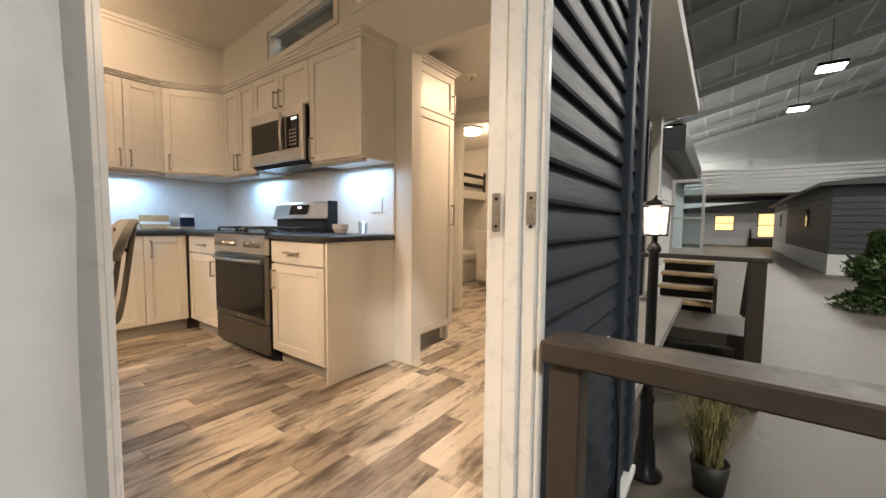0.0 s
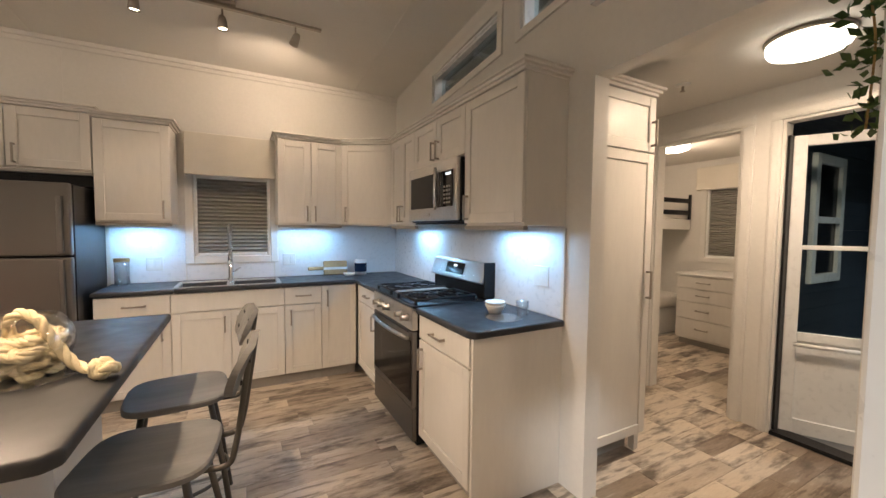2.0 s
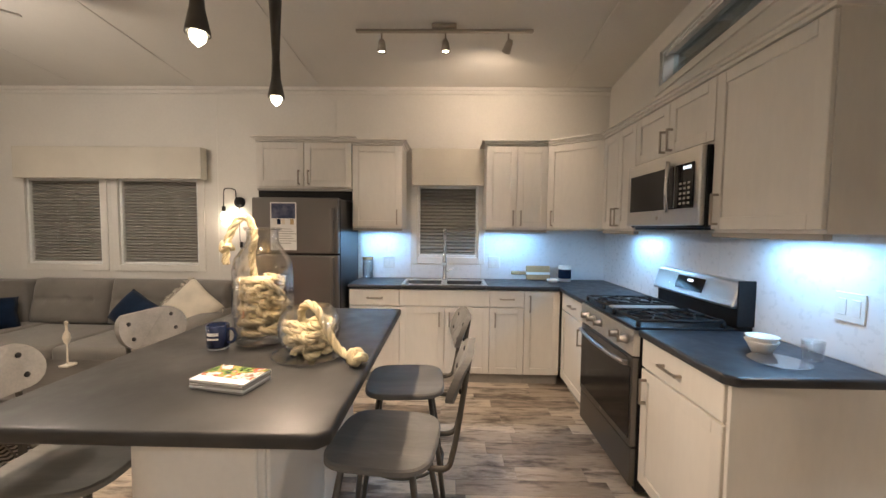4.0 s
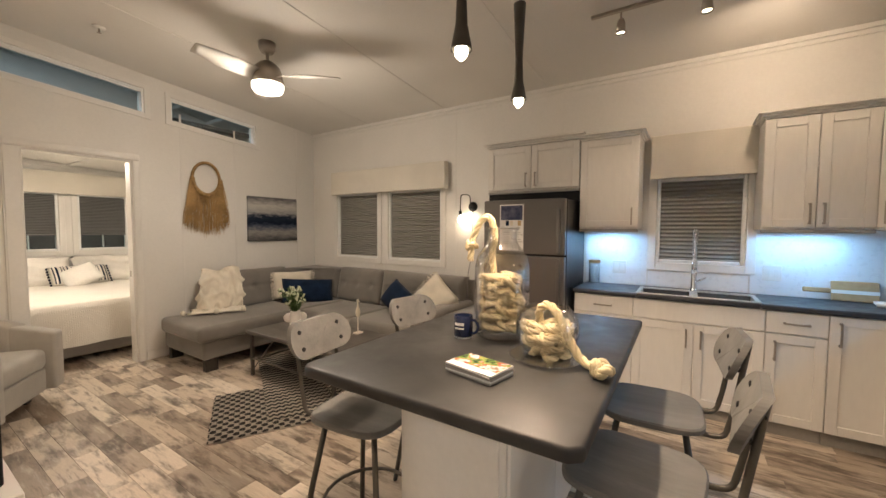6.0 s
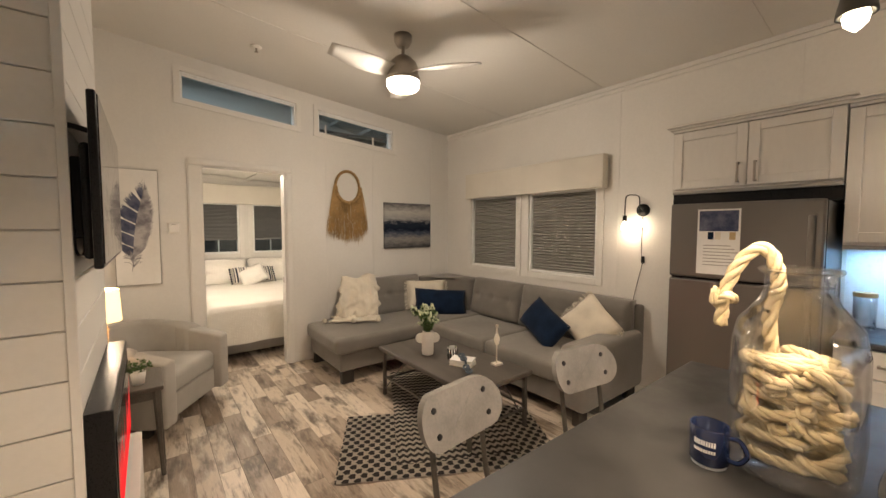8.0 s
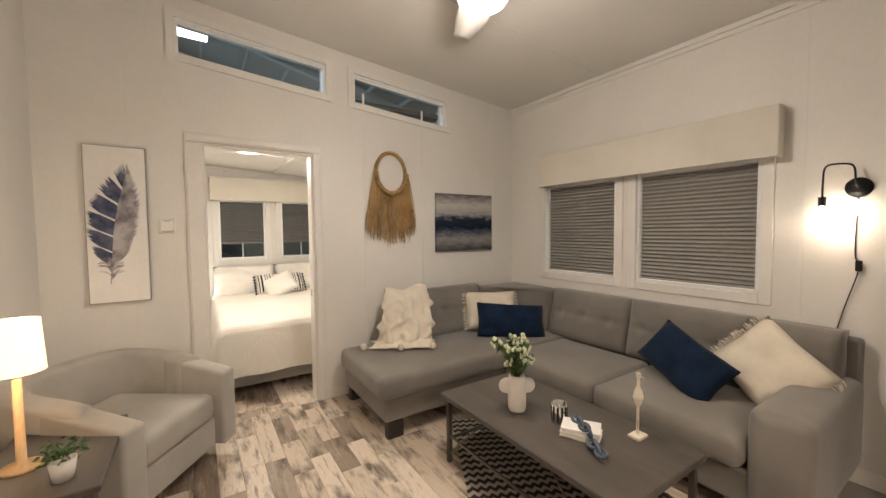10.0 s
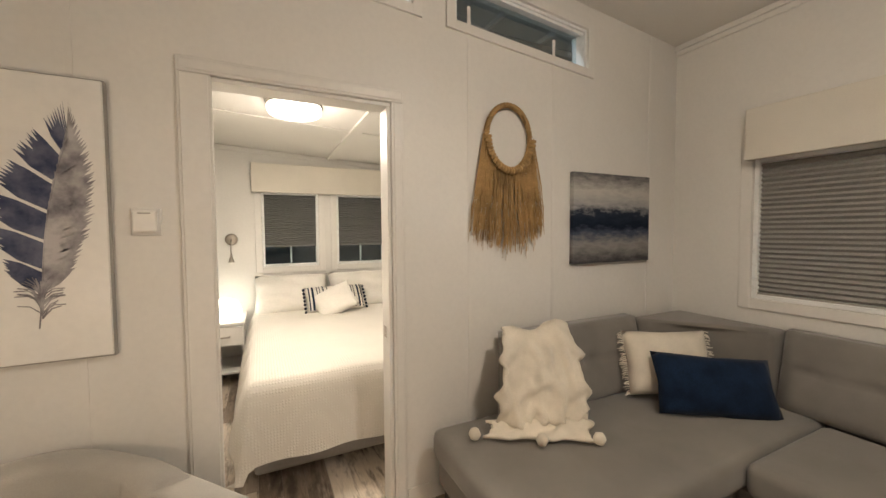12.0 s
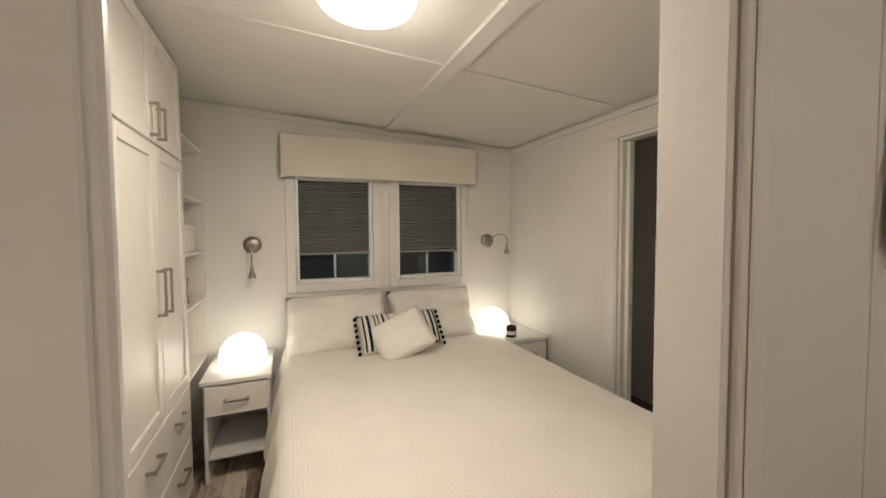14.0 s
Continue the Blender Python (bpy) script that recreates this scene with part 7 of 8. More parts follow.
def nightstand(x0, x1):
    t = thing("nightstand", ((x0 + x1) / 2, -6.6, 0), "white nightstand with one drawer and an open shelf", "nightstand", "bedside tables")
    m = face_south(-6.36)
    part("top", box(x0, x1, -6.90, -6.34, 0.60, 0.625, 0.003), TRIM, t)
    for a, b in ((x0 + 0.01, x0 + 0.028), (x1 - 0.028, x1 - 0.01)):
        part("side", box(a, b, -6.89, -6.37, 0.0, 0.5995, 0.002), TRIM, t)
    part("shelf", box(x0 + 0.0285, x1 - 0.0285, -6.88, -6.38, 0.14, 0.158, 0.002), TRIM, t)
    part("back", box(x0 + 0.0285, x1 - 0.0285, -6.895, -6.885, 0.158, 0.5995), TRIM, t)
    part("drawer_box", box(x0 + 0.0285, x1 - 0.0285, -6.88, -6.371, 0.41, 0.5995), TRIM, t)
    shaker(t, m, x0 + 0.02, x1 - 0.02, 0.415, 0.59, ((x0 + x1) / 2 - 0.065, (x0 + x1) / 2 + 0.065, 0.50, 0.51), "drawer_front")


nightstand(-1.075, -0.70)
nightstand(-3.125, -2.72)
for x, y in ((-0.9, -6.62), (-2.80, -6.68)):
    t = thing("bedside_lamp", (x, y, 0.625), "low glowing dome bedside lamp", "lamp", "bedside lamps")
    part("foot", lathe([(0, 0.6255), (0.085, 0.6255), (0.085, 0.64), (0, 0.64)], 24, (x, y, 0)), TRIM, t)
    part("dome", lathe([(0.140, 0.6405), (0.142, 0.68), (0.128, 0.74), (0.09, 0.79), (0.04, 0.815), (0, 0.82)], 28, (x, y, 0)), OPAL2, t, "lit dome shade", True)
cj = thing("dark_candle_jar", (-2.83, -6.45, 0.625), "small black glass candle jar on the nightstand", "candle")
part("jar", lathe([(0, 0.6255), (0.042, 0.6255), (0.042, 0.71), (0.038, 0.71), (0.038, 0.68), (0, 0.68)], 22, (-2.84, -6.45, 0)), BLACKGLASS, cj, "", True)
part("label_band", lathe([(0.0425, 0.645), (0.043, 0.645), (0.043, 0.675), (0.0425, 0.675)], 22, (-2.84, -6.45, 0)), PAPER, cj)
for x, s in ((-0.95, -1), (-2.88, 1)):
    t = thing("reading_light", (x, BS, 1.39), "brushed nickel gooseneck reading light on the wall", "lamp", "bedroom reading lights")
    part("rosette", lathe([(0, 0), (0.06, 0), (0.06, 0.02), (0.03, 0.03), (0, 0.03)], 28, (x, BS + 0.0005, 1.39), m=pose(0, 0, 0, -90)), NICKEL, t, "", True)
    if s < 0:
        ctrl = [(x, BS + 0.03, 1.39), (x, BS + 0.10, 1.37), (x, BS + 0.12, 1.30), (x, BS + 0.10, 1.24)]
    else:
        ctrl = [(x, BS + 0.03, 1.39), (x - 0.02, BS + 0.10, 1.43), (x - 0.07, BS + 0.14, 1.45), (x - 0.12, BS + 0.15, 1.42), (x - 0.125, BS + 0.15, 1.36)]
    part("gooseneck", tube(curve_points(ctrl, 6), 0.006, 8), NICKEL, t, "", True)
    e = Vector(ctrl[-1])
    part("head", lathe([(0.008, 0.0), (0.012, -0.03), (0.028, -0.085), (0.025, -0.085), (0, -0.04)], 16, e), NICKEL, t, "", True)
# wardrobe wall
wd = thing("wardrobe", (-0.4, -5.6, 0), "tall white built-in wardrobe with shaker doors and drawers", "wardrobe")
mW2 = face_east(-0.65)
part("body", box(-0.65, XE - 0.001, -6.30, -4.42, 0.06, bed_top(-0.5) - 0.02), CAB, wd)
part("kick", box(-0.62, XE - 0.001, -6.30, -4.42, 0.0, 0.0595), KICK, wd)
ZT = bed_top(-0.65) - 0.03
for a, b, hd in ((-6.29, -5.84, -5.885), (-5.84, -5.39, -5.795), (-5.39, -4.91, -4.955), (-4.91, -4.43, -4.865)):
    shaker(wd, mW2, a, b, 1.86, ZT, (hd - 0.005, hd + 0.005, 1.88, 2.02))
    shaker(wd, mW2, a, b, 0.66, 1.855, (hd - 0.005, hd + 0.005, 1.12, 1.32))
for a, b in ((-6.29, -5.39), (-5.39, -4.43)):
    for z0, z1 in ((0.07, 0.36), (0.365, 0.655)):
        d = shaker(wd, mW2, a, b, z0, z1, (a + 0.18, a + 0.32, (z0 + z1) / 2 + 0.05, (z0 + z1) / 2 + 0.06), "drawer_front")
        bar_handle(d, mW2, b - 0.32, b - 0.18, (z0 + z1) / 2 + 0.05, (z0 + z1) / 2 + 0.06, 0.02)
sh = thing("open_shelf_unit", (-0.42, -6.6, 0), "white open shelf unit beside the wardrobe, a few boxes on it", "shelf")
part("side", box(-0.65, XE - 0.001, -6.925, -6.905, 0.06, ZT), CAB, sh)
part("back", box(-0.30, -0.29, -6.9045, -6.301, 0.06, ZT), CAB, sh)
for z in (0.62, 1.02, 1.34, 1.68, 2.02):
    part("shelf", box(-0.65, -0.3005, -6.9045, -6.3015, z, z + 0.018, 0.002), CAB, sh)
bx = thing("white_storage_box", (-0.5, -6.6, 1.36), "white storage box on the shelf", "box")
part("body", box(-0.62, -0.40, -6.80, -6.50, 1.3585, 1.50, 0.004), TRIM, bx)
part("lid", box(-0.625, -0.395, -6.805, -6.495, 1.5005, 1.53, 0.004), TRIM, bx)
ln = thing("wire_lantern", (-0.56, -6.62, 1.04), "small wire lantern with a candle on the shelf", "lantern")
for k in range(8):
    a = k * math.pi / 4
    part("wire", tube([(-0.56 + 0.05 * math.cos(a), -6.62 + 0.05 * math.sin(a), 1.04), (-0.56 + 0.05 * math.cos(a + 1.2), -6.62 + 0.05 * math.sin(a + 1.2), 1.19)], 0.004, 5), NICKEL, ln)
part("rim", tube([(-0.56 + 0.052 * math.cos(k * 0.3927), -6.62 + 0.052 * math.sin(k * 0.3927), 1.19) for k in range(17)], 0.004, 5, cap=False), NICKEL, ln)
part("candle", lathe([(0, 1.0385), (0.03, 1.0385), (0.03, 1.12), (0, 1.12)], 16, (-0.56, -6.62, 0)), CERAMIC, ln)
# pocket door edge and towel bar beyond
pk = thing("pocket_door", (BW - 0.05, -5.66, 0), "white pocket door slid into the wall, showing its edge and latch", "door")
part("leaf", box(BW - 0.07, BW - 0.03, -5.645, -5.615, 0.01, 2.03, 0.003), TRIM, pk)
part("latch", box(BW - 0.055, BW - 0.045, -5.6145, -5.612, 0.92, 1.0, 0.001), NICKEL, pk)
tw = thing("toilet_paper_holder", (-3.98, -5.2, 0.7), "chrome paper holder on the bathroom wall", "holder")
part("bar", tube([(-3.95, -5.28, 0.70), (-3.95, -5.12, 0.70)], 0.012, 8), CHROME, tw)
part("mount", box(-4.0, -3.94, -5.29, -5.275, 0.68, 0.72, 0.003), CHROME, tw)

pt = thing("round_stand", (-0.34, -1.05, 0), "small round white stand with a mug and beads on it", "table")
part("top", lathe([(0, 0.725), (0.125, 0.725), (0.125, 0.75), (0, 0.75)], 32, (-0.34, -1.05, 0)), TRIM, pt)
part("column", lathe([(0, 0.02), (0.02, 0.02), (0.02, 0.7245), (0, 0.7245)], 14, (-0.34, -1.05, 0)), TRIM, pt)
part("foot", lathe([(0, 0.0), (0.13, 0.0), (0.12, 0.0195), (0, 0.0195)], 28, (-0.34, -1.05, 0)), TRIM, pt)
m2 = thing("navy_mug", (-0.31, -1.11, 0.75), "plain navy blue ceramic mug on the round stand", "mug")
part("cup", lathe([(0, 0.001), (0.038, 0.001), (0.041, 0.012), (0.042, 0.095), (0.0405, 0.097), (0.038, 0.094), (0.037, 0.014), (0, 0.012)], 28, (-0.31, -1.11, 0.75)), NAVYMUG, m2, "", True)
bw2 = thing("bead_bowl", (-0.37, -0.98, 0.75), "dark bowl wrapped with a wooden bead garland", "bowl")
part("bowl", lathe([(0, 0.001), (0.04, 0.001), (0.06, 0.03), (0.062, 0.05), (0.057, 0.05), (0.038, 0.008), (0, 0.008)], 24, (-0.37, -0.98, 0.75)), IRON, bw2, "", True)
for k in range(26):
    a = k * 0.47
    part("bead", lathe([(0, -0.011), (0.008, -0.008), (0.011, 0), (0.008, 0.008), (0, 0.011)], 10, (-0.37 + 0.064 * math.cos(a), -0.98 + 0.064 * math.sin(a), 0.768 + 0.02 * (k // 13))), BEAD, bw2, "", True)

# ---- outside: the porch, the next homes and the show hall ----
sw = thing("wall_bunk_siding", (-1.34, 5.2, 0), "dark navy lapped siding with a white window by the porch", "wall")
tagged(sw, kind="structure")
for k in range(21):
    zb = -0.08 + k * 0.125
    part("board", prism([(-1.349, HN + 0.102), (-1.332, HN + 0.102), (-1.332, 6.35), (-1.349, 6.35)], zb, zb + 0.122), SIDING, sw)
for y0, y1, z0, z1 in ((4.55, 4.62, 1.0, 2.0), (5.05, 5.12, 1.0, 2.0), (4.62, 5.05, 1.0, 1.07), (4.62, 5.05, 1.93, 2.0), (4.62, 5.05, 1.47, 1.52)):
    part("window_frame", box(-1.331, -1.295, y0 + 0.0005, y1 - 0.0005, z0, z1, 0.004), JAMB, sw, "white window frame")
part("window_pane", box(-1.331, -1.322, 4.6205, 5.0495, 1.0705, 1.9295), BLACKGLASS, sw, "dark window glass")
hall_floor = setting("ground", box(-60, 80, -60, 120, GROUND - 0.2, GROUND), CONCRETE, "smooth beige concrete hall floor")
SX = -0.045
# clapboards of the outer wall, each lapped over the one below
wo = thing("wall_outer_siding", (SX, 1.6, GROUND), "dark navy lapped vinyl siding", "wall")
tagged(wo, kind="structure")


def clap(y0, y1, z, h, x=SX, axis="y", s=1):
    """One lapped board: thick at its foot, a rounded drip, thin at its head."""
    sec = [(0.0, z + 0.002), (0.020, z + 0.002), (0.023, z + 0.012), (0.020, z + 0.03), (0.004, z + h - 0.004), (0.0, z + h - 0.004)]
    bm = bmesh.new()
    a = [bm.verts.new((x + s * (w - 0.016), y0, zz)) for w, zz in sec]
    b = [bm.verts.new((x + s * (w - 0.016), y1, zz)) for w, zz in sec]
    for k in range(6):
        bm.faces.new((a[k], a[(k + 1) % 6], b[(k + 1) % 6], b[k]))
    bm.faces.new(list(reversed(a)))
    bm.faces.new(b)
    return bm


z = -0.32
while z < 2.6:
    part("board", clap(1.197, 2.11, z, 0.105), SIDING, wo)
    z += 0.105
part("corner_post", box(SX - 0.02, SX + 0.03, 2.111, 2.19, -0.35, 2.62, 0.006), SIDING, wo)
z = -0.32
while z < 2.6:
    part("board", clap(2.191, 2.42, z, 0.105), SIDING, wo)
    z += 0.105
part("corner_post", box(SX - 0.05, SX + 0.028, 2.421, 2.52, -0.35, 2.62, 0.006), SIDING, wo)
part("backing", box(-0.058, SX - 0.017, 1.197, 2.42, -0.35, 2.62), SIDING, wo)
sk = thing("skirting", (SX, 1.6, GROUND), "white skirting sheet below the home", "skirting")
tagged(sk, kind="structure")
part("sheet", box(-0.10, -0.065, -7, 2.52, GROUND, -0.355), SKIRT, sk)
part("drip_edge", box(-0.10, 0.0, 1.197, 2.52, -0.36, -0.32, 0.004), SKIRT, sk)
# recessed porch
rp_ = thing("porch_deck", (-1.0, 5.2, GROUND), "raw pine porch deck", "deck")
tagged(rp_, kind="structure")
for k in range(14):
    x = -1.34 + k * 0.075
    if x < -0.42:
        part("plank", box(x, x + 0.071, HN + 0.101, 6.3, -0.06, -0.03, 0.003), PINE, rp_)
part("frame", box(-1.34, -0.42, HN + 0.101, 6.3, GROUND, -0.0605), SKIRT, rp_)
setting("wall_porch_back", box(-0.32, -0.42, 2.53, HN + 0.1, GROUND, 2.5), TRIM, "cream wall of the porch recess")
setting("wall_porch_end", box(-1.34, -0.55, 6.3, 6.4, GROUND, 2.5), SIDING, "navy wall at the porch end")
setting("trim_porch_post", box(-0.47, -0.36, 5.95, 6.15, -0.06, 2.42, 0.004), TRIM, "pale porch post")
setting("roof_soffit", box(-1.4, 0.02, 2.2, 6.4, 2.47, 2.6), HALLWHITE, "pale soffit of the porch roof with white fascia")
setting("roof_eave", box(-0.3, 0.16, -7.2, 2.2, 3.2, 3.32), HALLWHITE, "pale eave over the entry")
setting("roof_main", box(-4.4, 0.1, BS - 0.3, YS - 0.13, 2.62, 2.66), GREYSIDING, "low roof over the bedroom")
setting("roof_hall", box(-4.4, -0.3, YN + 0.11, 6.5, 2.61, 2.66), GREYSIDING, "low roof over the hall")

# entry landing and rail
ld = thing("entry_landing", (0.7, 0.6, GROUND), "dark brown painted entry landing", "deck")
for k in range(9):
    part("plank", box(0.0 + k * 0.142, 0.138 + k * 0.142, -0.6, 1.22, -0.36, -0.325, 0.003), DECKBR, ld)
part("frame", box(0.02, 1.26, -0.58, 1.2, GROUND, -0.3605), DECKBR, ld)
rl = thing("entry_railing", (0.7, 1.18, -0.3), "dark brown painted porch railing", "railing")
part("post", box(0.0, 0.075, 1.145, 1.22, -0.325, 0.665, 0.004), DECKBR, rl)
part("post", box(1.15, 1.24, 1.14, 1.225, -0.325, 0.665, 0.004), DECKBR, rl)
part("cap_rail", box(-0.015, 1.27, 1.12, 1.245, 0.667, 0.72, 0.006), DECKBR, rl)
ou = thing("outdoor_outlet", (SX + 0.01, 1.9, 0.25), "white outdoor outlet under a clear bubble cover", "outlet")
part("plate", box(SX + 0.008, SX + 0.022, 1.80, 1.90, 0.42, 0.54, 0.004), JAMB, ou)
part("bubble", lathe([(0.04, 0), (0.042, 0.03), (0.03, 0.055), (0, 0.06)], 18, (SX + 0.0225, 1.85, 0.48), m=pose(0, 0, 0, 0, 90)), GLASS, ou, "", True)
part("cord", tube(curve_points([(SX + 0.05, 1.85, 0.45), (SX + 0.07, 1.86, 0.2), (SX + 0.06, 1.95, -0.3), (SX + 0.08, 2.2, -0.8)], 6), 0.005, 6), BLACK, ou)

# lantern post
lp = thing("lantern_post", (-0.059, 3.34, GROUND), "black lamp post with a lit square lantern", "street lamp")
L0 = (-0.059, 3.34, 0)
part("pole", lathe([(0, GROUND), (0.12, GROUND), (0.12, GROUND + 0.03), (0.075, GROUND + 0.06), (0.065, GROUND + 0.25), (0.05, GROUND + 0.3), (0.045, GROUND + 0.55), (0.052, GROUND + 0.58), (0.036, GROUND + 0.62), (0.034, 0.80), (0.05, 0.82), (0.034, 0.86), (0.015, 0.88), (0, 0.88)], 20, L0), BLACK, lp, "", True)
part("cage_floor", lathe([(0, 0.915), (0.085, 0.92), (0.09, 0.932), (0, 0.934)], 6, L0), BLACK, lp)
for k in range(6):
    a = k * math.pi / 3
    part("cage_bar", tube([(L0[0] + 0.078 * math.cos(a), L0[1] + 0.078 * math.sin(a), 0.934), (L0[0] + 0.088 * math.cos(a), L0[1] + 0.088 * math.sin(a), 1.125)], 0.006, 6), BLACK, lp)
part("lamp_glass", lathe([(0, 0.936), (0.066, 0.936), (0.074, 1.12), (0, 1.121)], 6, L0), OPAL2, lp, "lit white lantern glass")
part("roof", lathe([(0.115, 1.125), (0.12, 1.133), (0.08, 1.16), (0.03, 1.175), (0.015, 1.19), (0.006, 1.205), (0, 1.21)], 6, L0), BLACK, lp)
part("scroll", tube([(L0[0], L0[1], 0.875), (L0[0], L0[1], 0.92)], 0.02, 8), BLACK, lp)


def grass_pot(x, y):
    t = thing("potted_grass", (x, y, GROUND), "dry yellow-green ornamental grass in a black pot", "plant")
    part("pot", lathe([(0, GROUND), (0.09, GROUND), (0.12, GROUND + 0.22), (0.11, GROUND + 0.22), (0.1, GROUND + 0.19), (0, GROUND + 0.19)], 20, (x, y, 0)), POT, t, "", True)
    r = random.Random(5)
    bm = bmesh.new()
    for k in range(260):
        a, sp, h = r.uniform(0, 6.28), r.uniform(0.03, 0.30), r.uniform(0.3, 0.6)
        p0 = Vector((x + r.gauss(0, 0.03), y + r.gauss(0, 0.03), GROUND + 0.18))
        d = Vector((math.cos(a), math.sin(a), 0))
        side = Vector((-d.y, d.x, 0)) * 0.006
        line = [p0, p0 + d * sp * 0.35 + Vector((0, 0, h * 0.6)), p0 + d * sp * 0.8 + Vector((0, 0, h)), p0 + d * sp * 1.3 + Vector((0, 0, h * 0.9))]
        prev = None
        for q, p in enumerate(line):
            w = 1 - q / 3.3
            cur = (bm.verts.new(p - side * w), bm.verts.new(p + side * w))
            if prev:
                bm.faces.new((prev[0], prev[1], cur[1], cur[0]))
            prev = cur
    part("blades", bm, DRYLEAF, t)


grass_pot(0.33, 3.42)
# landing and steps of the next home
nl = thing("next_landing", (0.1, 6.5, GROUND), "dark brown landing and light-treaded steps of the next home", "steps")
part("platform", box(-0.45, 0.62, 5.3, 6.4, -0.30, -0.16, 0.01), DECKBR, nl)
part("platform_skirt", box(-0.42, 0.58, 5.35, 6.4, -0.52, -0.46, 0.004), DECKBR, nl)
for x in (-0.4, 0.55):
    for y in (5.38, 6.3):
        part("leg", box(x - 0.05, x + 0.05, y - 0.05, y + 0.05, GROUND, -0.3005), DECKBR, nl)
for k in range(4):
    part("tread", box(-0.40, 0.27, 6.45 + k * 0.26, 6.72 + k * 0.26, -0.10 + k * 0.17, -0.06 + k * 0.17, 0.004), PINE, nl)
    part("riser", box(-0.40, 0.27, 6.70 + k * 0.26, 6.715 + k * 0.26, -0.25 + k * 0.17, -0.105 + k * 0.17), DECKBR, nl)
part("stringer", box(0.275, 0.32, 6.42, 7.6, GROUND, 0.3), DECKBR, nl)
part("rail_cap", box(-0.5, 0.74, 5.06, 5.2, 0.64, 0.685, 0.006), DECKBR, nl)
part("rail_post", box(0.56, 0.70, 5.06, 5.2, GROUND, 0.6395, 0.004), DECKBR, nl)
part("rail_brace", tube([(0.55, 5.13, 0.1), (0.63, 5.9, 0.62)], 0.04, 4), DECKBR, nl)
nd = thing("next_home_door", (-0.3, 10.5, 0.3), "open white glazed door of the next home", "door")
for x0, x1, z0, z1 in ((-0.62, -0.56, 0.35, 2.05), (-0.04, 0.02, 0.35, 2.05), (-0.56, -0.04, 0.35, 0.5), (-0.56, -0.04, 1.98, 2.05), (-0.56, -0.04, 1.16, 1.2)):
    part("frame", box(x0 + 0.0005, x1 - 0.0005, 10.48, 10.52, z0, z1, 0.004), JAMB, nd)
p = part("pane", box(-0.56, -0.04, 10.498, 10.502, 0.5, 1.98), PANE, nd)
p.visible_shadow = False


def home(name, label, x0, x1, y0, y1, z0, z1, face, mat, wins, skirt=0.75, roof=0.4, boards=0.25):
    """A display home: wall, lapped boards, skirting, roof with overhang, windows with frames."""
    t = thing(name, ((x0 + x1) / 2, (y0 + y1) / 2, GROUND), label, "house")
    part("wall", box(x0, x1, y0, y1, GROUND + skirt, z1), mat, t)
    part("skirt", box(x0 - 0.02, x1 + 0.02, y0 - 0.02, y1 + 0.02, GROUND, GROUND + skirt - 0.001), SKIRT, t)
    bm = prism([(x0 - roof, y0 - roof), (x1 + roof, y0 - roof), (x1 + roof, y1 + roof), (x0 - roof, y1 + roof)], z1 + 0.001, lambda x: z1 + 0.16 + 0.09 * (x - x0))
    part("roof", bm, GREYSIDING, t)
    if boards:
        z = GROUND + skirt
        bm = bmesh.new()
        while z < z1 - 0.05:
            box(x0 - 0.03, x0 - 0.001, y0, y1, z + 0.01, z + boards * 0.5, 0, bm)
            box(x0, x1, y0 - 0.03, y0 - 0.001, z + 0.01, z + boards * 0.5, 0, bm)
            z += boards
        tagged(part("siding", bm, mat, t), kind="stuff")
    for ax, a, b, c, d, lit in wins:
        if ax == "x":
            w = part("window", box(x0 - 0.06, x0 - 0.031, a, b, c, d), BLACK, t)
            part("pane", box(x0 - 0.066, x0 - 0.061, a + 0.06, b - 0.06, c + 0.06, d - 0.06), WARMWIN if lit else BLACKGLASS, w)
        else:
            w = part("window", box(a, b, y0 - 0.06, y0 - 0.031, c, d), BLACK, t)
            part("pane", box(a + 0.06, b - 0.06, y0 - 0.066, y0 - 0.061, c + 0.06, d - 0.06), WARMWIN if lit else BLACKGLASS, w)
            part("sash", box(a + 0.05, b - 0.05, y0 - 0.07, y0 - 0.0665, (c + d) / 2 - 0.03, (c + d) / 2 + 0.03), BLACK, w)
    return t


home("dark_display_home", "dark grey sided display home with white skirting", 3.75, 12, 21, 33, 0, 2.6, "x", GREYSIDING, [("y", 6.1, 6.75, 0.75, 2.0, True), ("x", 25.5, 26.1, 1.0, 1.9, False)], 0.8)
home("white_display_home", "white display home wall beyond the dark one", 3.9, 10, 33.5, 42, 0, 2.6, "x", HALLWHITE, [("x", 37, 37.8, 1.0, 1.9, False)], 0.8)
home("far_display_home", "white display home with a lit door and window", -6, 6.5, 48, 56, 0, 2.4, "x", HALLWHITE, [("y", -0.2, 1.4, 0.6, 2.1, True), ("y", 3.2, 4.6, 0.0, 2.3, True)], 0.7, 0.4, 0)
home("next_display_home", "white neighbouring display home", -5, -0.9, 10.9, 18, 0, 2.7, "x", HALLWHITE, [("y", -3, -2, 1.0, 2.0, False)], 0.8, 0.5, 0)
# an added dark block, only there to keep the bedroom windows dark
home("back_display_home", "dark grey home shape added to darken the view from the bedroom windows", -9, 7, -16, -10.2, 0, 2.3, "y", GREYSIDING, [], 0.7, 0.3)
fs = thing("far_steps", (3.9, 46.5, GROUND), "dark steps with black rails at the far home", "steps")
for k in range(4):
    part("step", box(2.6, 5.0, 47.9 - 0.35 * (4 - k), 47.9, GROUND + 0.18 * k, GROUND + 0.18 * (k + 1), 0.01), DECKBR, fs)
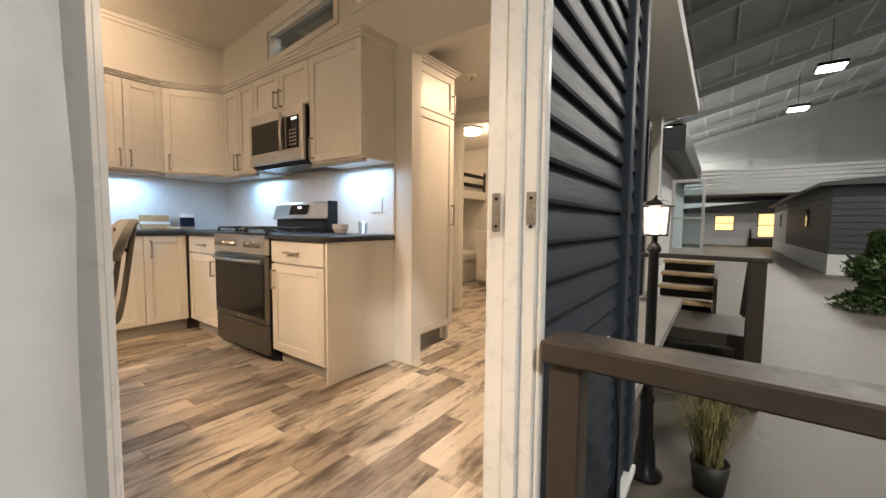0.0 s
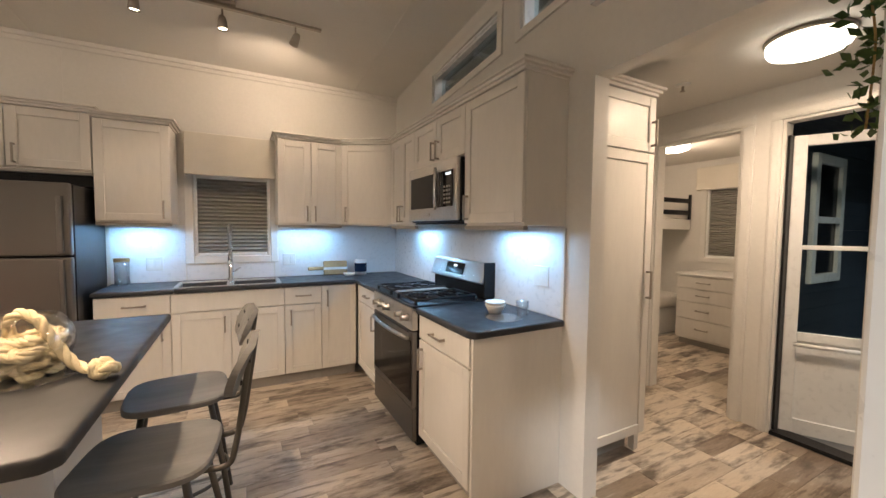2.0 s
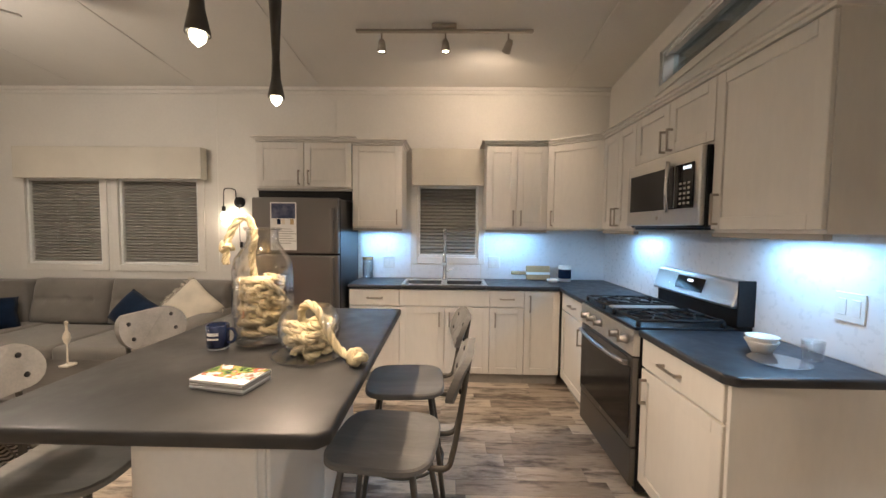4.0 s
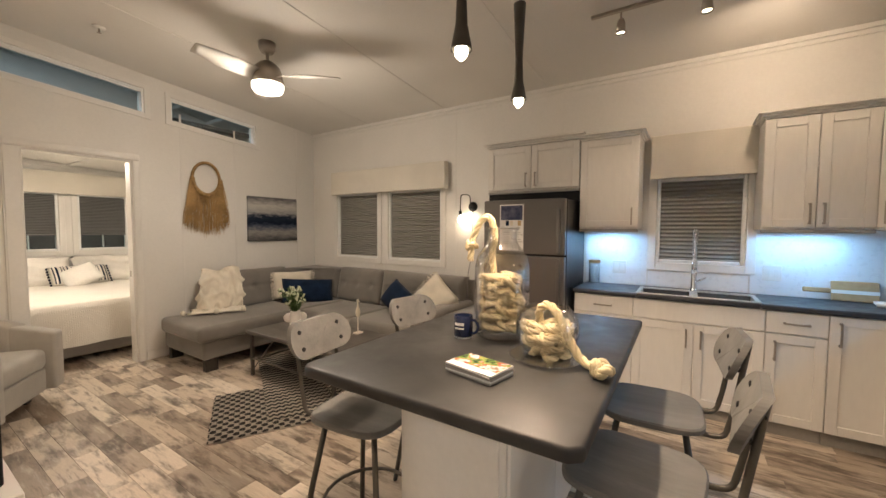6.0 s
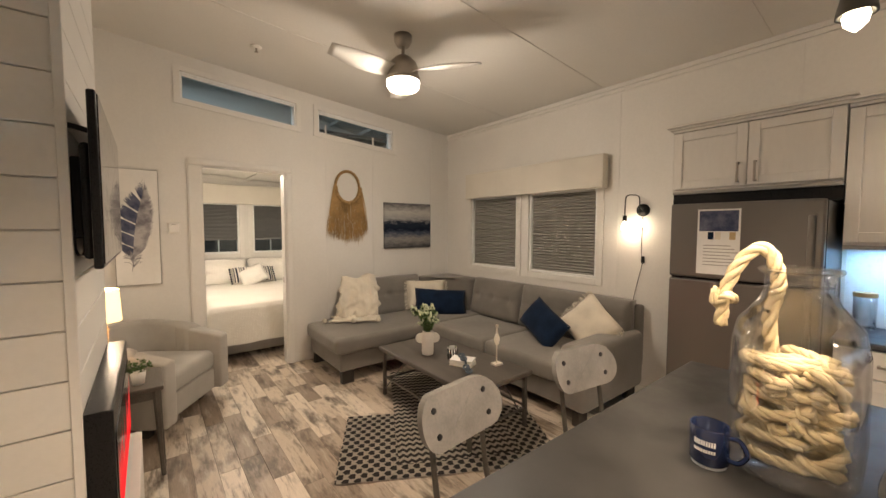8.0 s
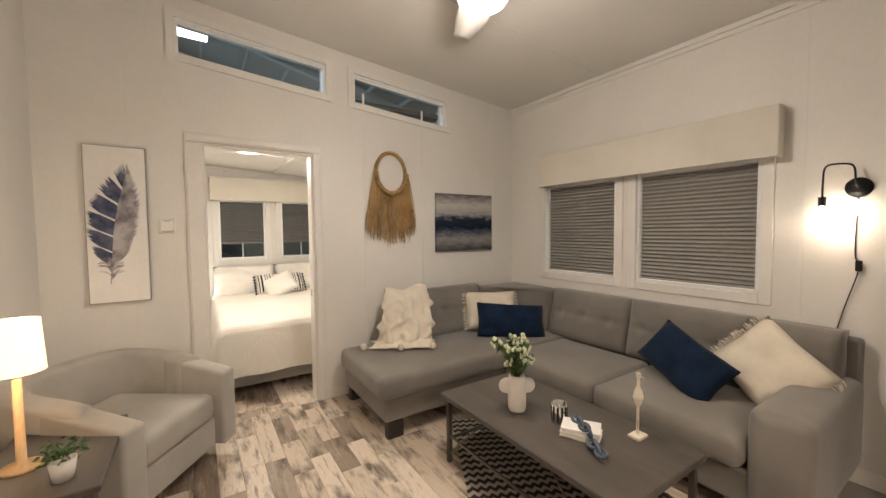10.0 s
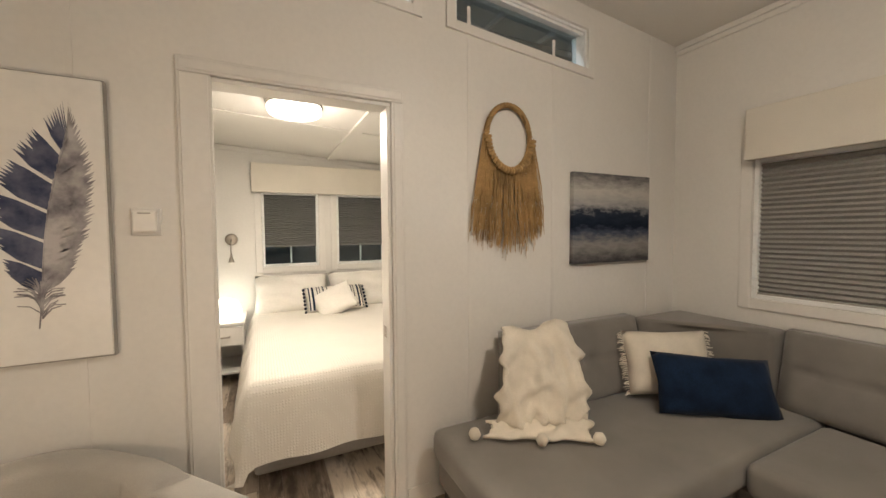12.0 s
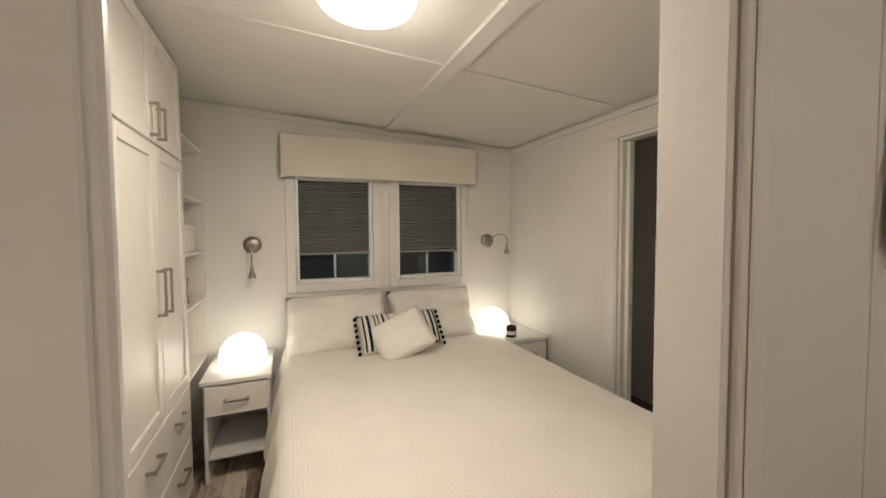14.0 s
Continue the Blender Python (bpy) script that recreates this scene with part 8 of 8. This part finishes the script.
for x in (2.7, 4.9):
    part("rail", tube([(x, 46.4, GROUND + 0.9), (x, 47.8, GROUND + 1.7)], 0.04, 6), BLACK, fs)
    for y in (46.4, 47.1, 47.8):
        part("baluster", tube([(x, y, GROUND), (x, y, GROUND + 0.9 + 0.57 * (y - 46.4))], 0.03, 6), BLACK, fs)


def tree(x, y, h, seed):
    t = thing("potted_tree", (x, y, GROUND), "dense green potted shrub in the hall", "plant")
    r = random.Random(seed)
    part("trunk", tube([(x, y, GROUND), (x + 0.05, y, GROUND + h * 0.5), (x, y + 0.05, GROUND + h * 0.85)], 0.06, 7, taper=lambda f: 1 - 0.7 * f), DARKWOOD, t)
    for k in range(7):
        a = r.uniform(0, 6.28)
        z = GROUND + h * r.uniform(0.3, 0.7)
        part("limb", tube([(x, y, z), (x + 0.5 * math.cos(a), y + 0.5 * math.sin(a), z + 0.4)], 0.025, 5), DARKWOOD, t)
    bm = bmesh.new()
    for k in range(2600):
        f = r.uniform(0.03, 1)
        rad = h * (0.36 * (1 - f) ** 0.6 + 0.05) * (0.75 + 0.35 * math.sin(7 * f * h + seed))
        a = r.uniform(0, 6.28)
        q = rad * r.uniform(0.35, 1.1)
        c = Vector((x + q * math.cos(a), y + q * math.sin(a), GROUND + f * h))
        m = Matrix.Translation(c) @ Euler((r.uniform(-1, 1), r.uniform(-1, 1), r.uniform(0, 6))).to_matrix().to_4x4()
        s = r.uniform(0.05, 0.13)
        bm.faces.new([bm.verts.new(m @ Vector(p)) for p in ((0, -s, 0), (s * 0.35, 0, 0.02), (0, s, -0.03), (-s * 0.35, 0, 0.02))])
    part("leaves", bm, LEAF, t)


tree(3.15, 12.6, 1.75, 1)

# hall shell: end wall, side walls, pitched roof with purlins and beams
setting("wall_hall_far", box(-40, 60, 62, 62.4, GROUND, 22), HALLWHITE, "white sheet-metal end wall of the show hall")
setting("wall_hall_right", box(42, 42.4, -30, 62, GROUND, 22), HALLWHITE, "white side wall of the show hall")
setting("wall_hall_left", box(-30.4, -30, -30, 62, GROUND, 22), HALLWHITE, "white side wall of the show hall")
setting("wall_hall_back", box(-40, 60, -30.4, -30, GROUND, 22), HALLWHITE, "white end wall of the show hall")
HR = lambda x: 12.6 + 0.24 * x if x < 18 else 16.92 - 0.24 * (x - 18)  # noqa: E731
bm = prism([(-30, -30), (18, -30), (18, 62), (-30, 62)], lambda x: HR(x) + 0.3, lambda x: HR(x) + 0.5)
join(bm, prism([(18, -30), (42, -30), (42, 62), (18, 62)], lambda x: HR(x) + 0.3, lambda x: HR(x) + 0.5))
setting("ceiling_show_hall", bm, ROOFGREY, "grey sheet roof of the show hall")
bmm = bmesh.new()
for y in range(-24, 62, 7):
    for a, b in ((-30, 18), (18, 42)):
        join(bmm, prism([(a, y), (b, y), (b, y + 0.35), (a, y + 0.35)], lambda x: HR(x) - 0.5, lambda x: HR(x) + 0.08))
for k in range(30):
    x = -28 + k * 2.2
    box(x, x + 0.12, -30, 62, HR(x) + 0.08, HR(x) + 0.29, 0, bmm)
setting("trim_hall_beams", bmm, HALLWHITE, "white steel roof beams and purlins")
bm = bmesh.new()
for k in range(12):
    box(-30 + k * 6.5, -29.7 + k * 6.5, 61.7, 61.99, GROUND, 11, 0, bm)
for z in (7.0, 9.5):
    box(-30, 42, 61.75, 61.99, z, z + 0.2, 0, bm)
setting("trim_hall_girts", bm, HALLWHITE, "white girts on the end wall")
bm = bmesh.new()
for k in range(6):
    box(-12, 26, 44, 44.4, 4.3 + k * 0.34, 4.55 + k * 0.34, 0, bm)
box(-12, 26, 44.1, 60, 4.0, 4.25, 0, bm)
setting("trim_hall_gantry", bm, HALLWHITE, "white corrugated beam across the hall")
# housings for all of BAYS, the added unseen lamps too
for x, y in BAYS:
    t = thing("high_bay_lamp", (x, y, 10.9), "square high-bay LED lamp", "lamp", "high-bay lamps")
    part("housing", box(x - 0.7, x + 0.7, y - 0.7, y + 0.7, 10.93, 11.15, 0.04), BLACK, t)
    part("panel", box(x - 0.62, x + 0.62, y - 0.62, y + 0.62, 10.86, 10.925), LED, t, "lit LED panel")
    part("rod", tube([(x, y, 11.15), (x, y, HR(x) + 0.1)], 0.02, 6), BLACK, t)

# ---- floor planks ----
floor_ob = setting("floor", box(XW - 0.14, -0.06, BS - 0.14, 6.35, -0.1, -0.008), KICK, "wood-look vinyl plank floor in grey and brown")
plank_meshes = {}


def plank(x, y, w, l):
    key = (round(w, 3), round(l, 3))
    if key not in plank_meshes:
        me = bpy.data.meshes.new("plank")
        b = box(-w / 2 + 0.0006, w / 2 - 0.0006, -l / 2 + 0.0006, l / 2 - 0.0006, -0.0075, 0.0, 0.0012)
        b.to_mesh(me)
        b.free()
        me.materials.append(PLANK)
        plank_meshes[key] = me
    ob = new("plank", plank_meshes[key])
    ob.location = (x, y, 0)
    ob.parent = floor_ob


rp3 = random.Random(12)
PW = 0.125


def lay(x0, x1, y0, y1):
    k = 0
    x = x1
    while x > x0 + 0.01:
        w = min(PW, x - x0)
        y = y0 - rp3.uniform(0, 0.5)
        while y < y1:
            l = rp3.choice((0.4, 0.55, 0.7, 0.85))
            a, b = max(y, y0), min(y + l, y1)
            if b - a > 0.03:
                plank(x - w / 2, (a + b) / 2, w, round(b - a, 3))
            y += l
        x -= PW
        k += 1


lay(-3.67, XE, YS, YN)
lay(-1.828, -1.0, YS - 0.12, YS)
lay(BW, XE, BS, YS - 0.12)
lay(-2.42, -0.42, YN + 0.1, HN)
lay(-1.39, -0.45, YN, YN + 0.1)
lay(-2.16, -1.513, HN, HN + 0.1)
lay(-3.1, -1.45, HN + 0.1, 6.25)
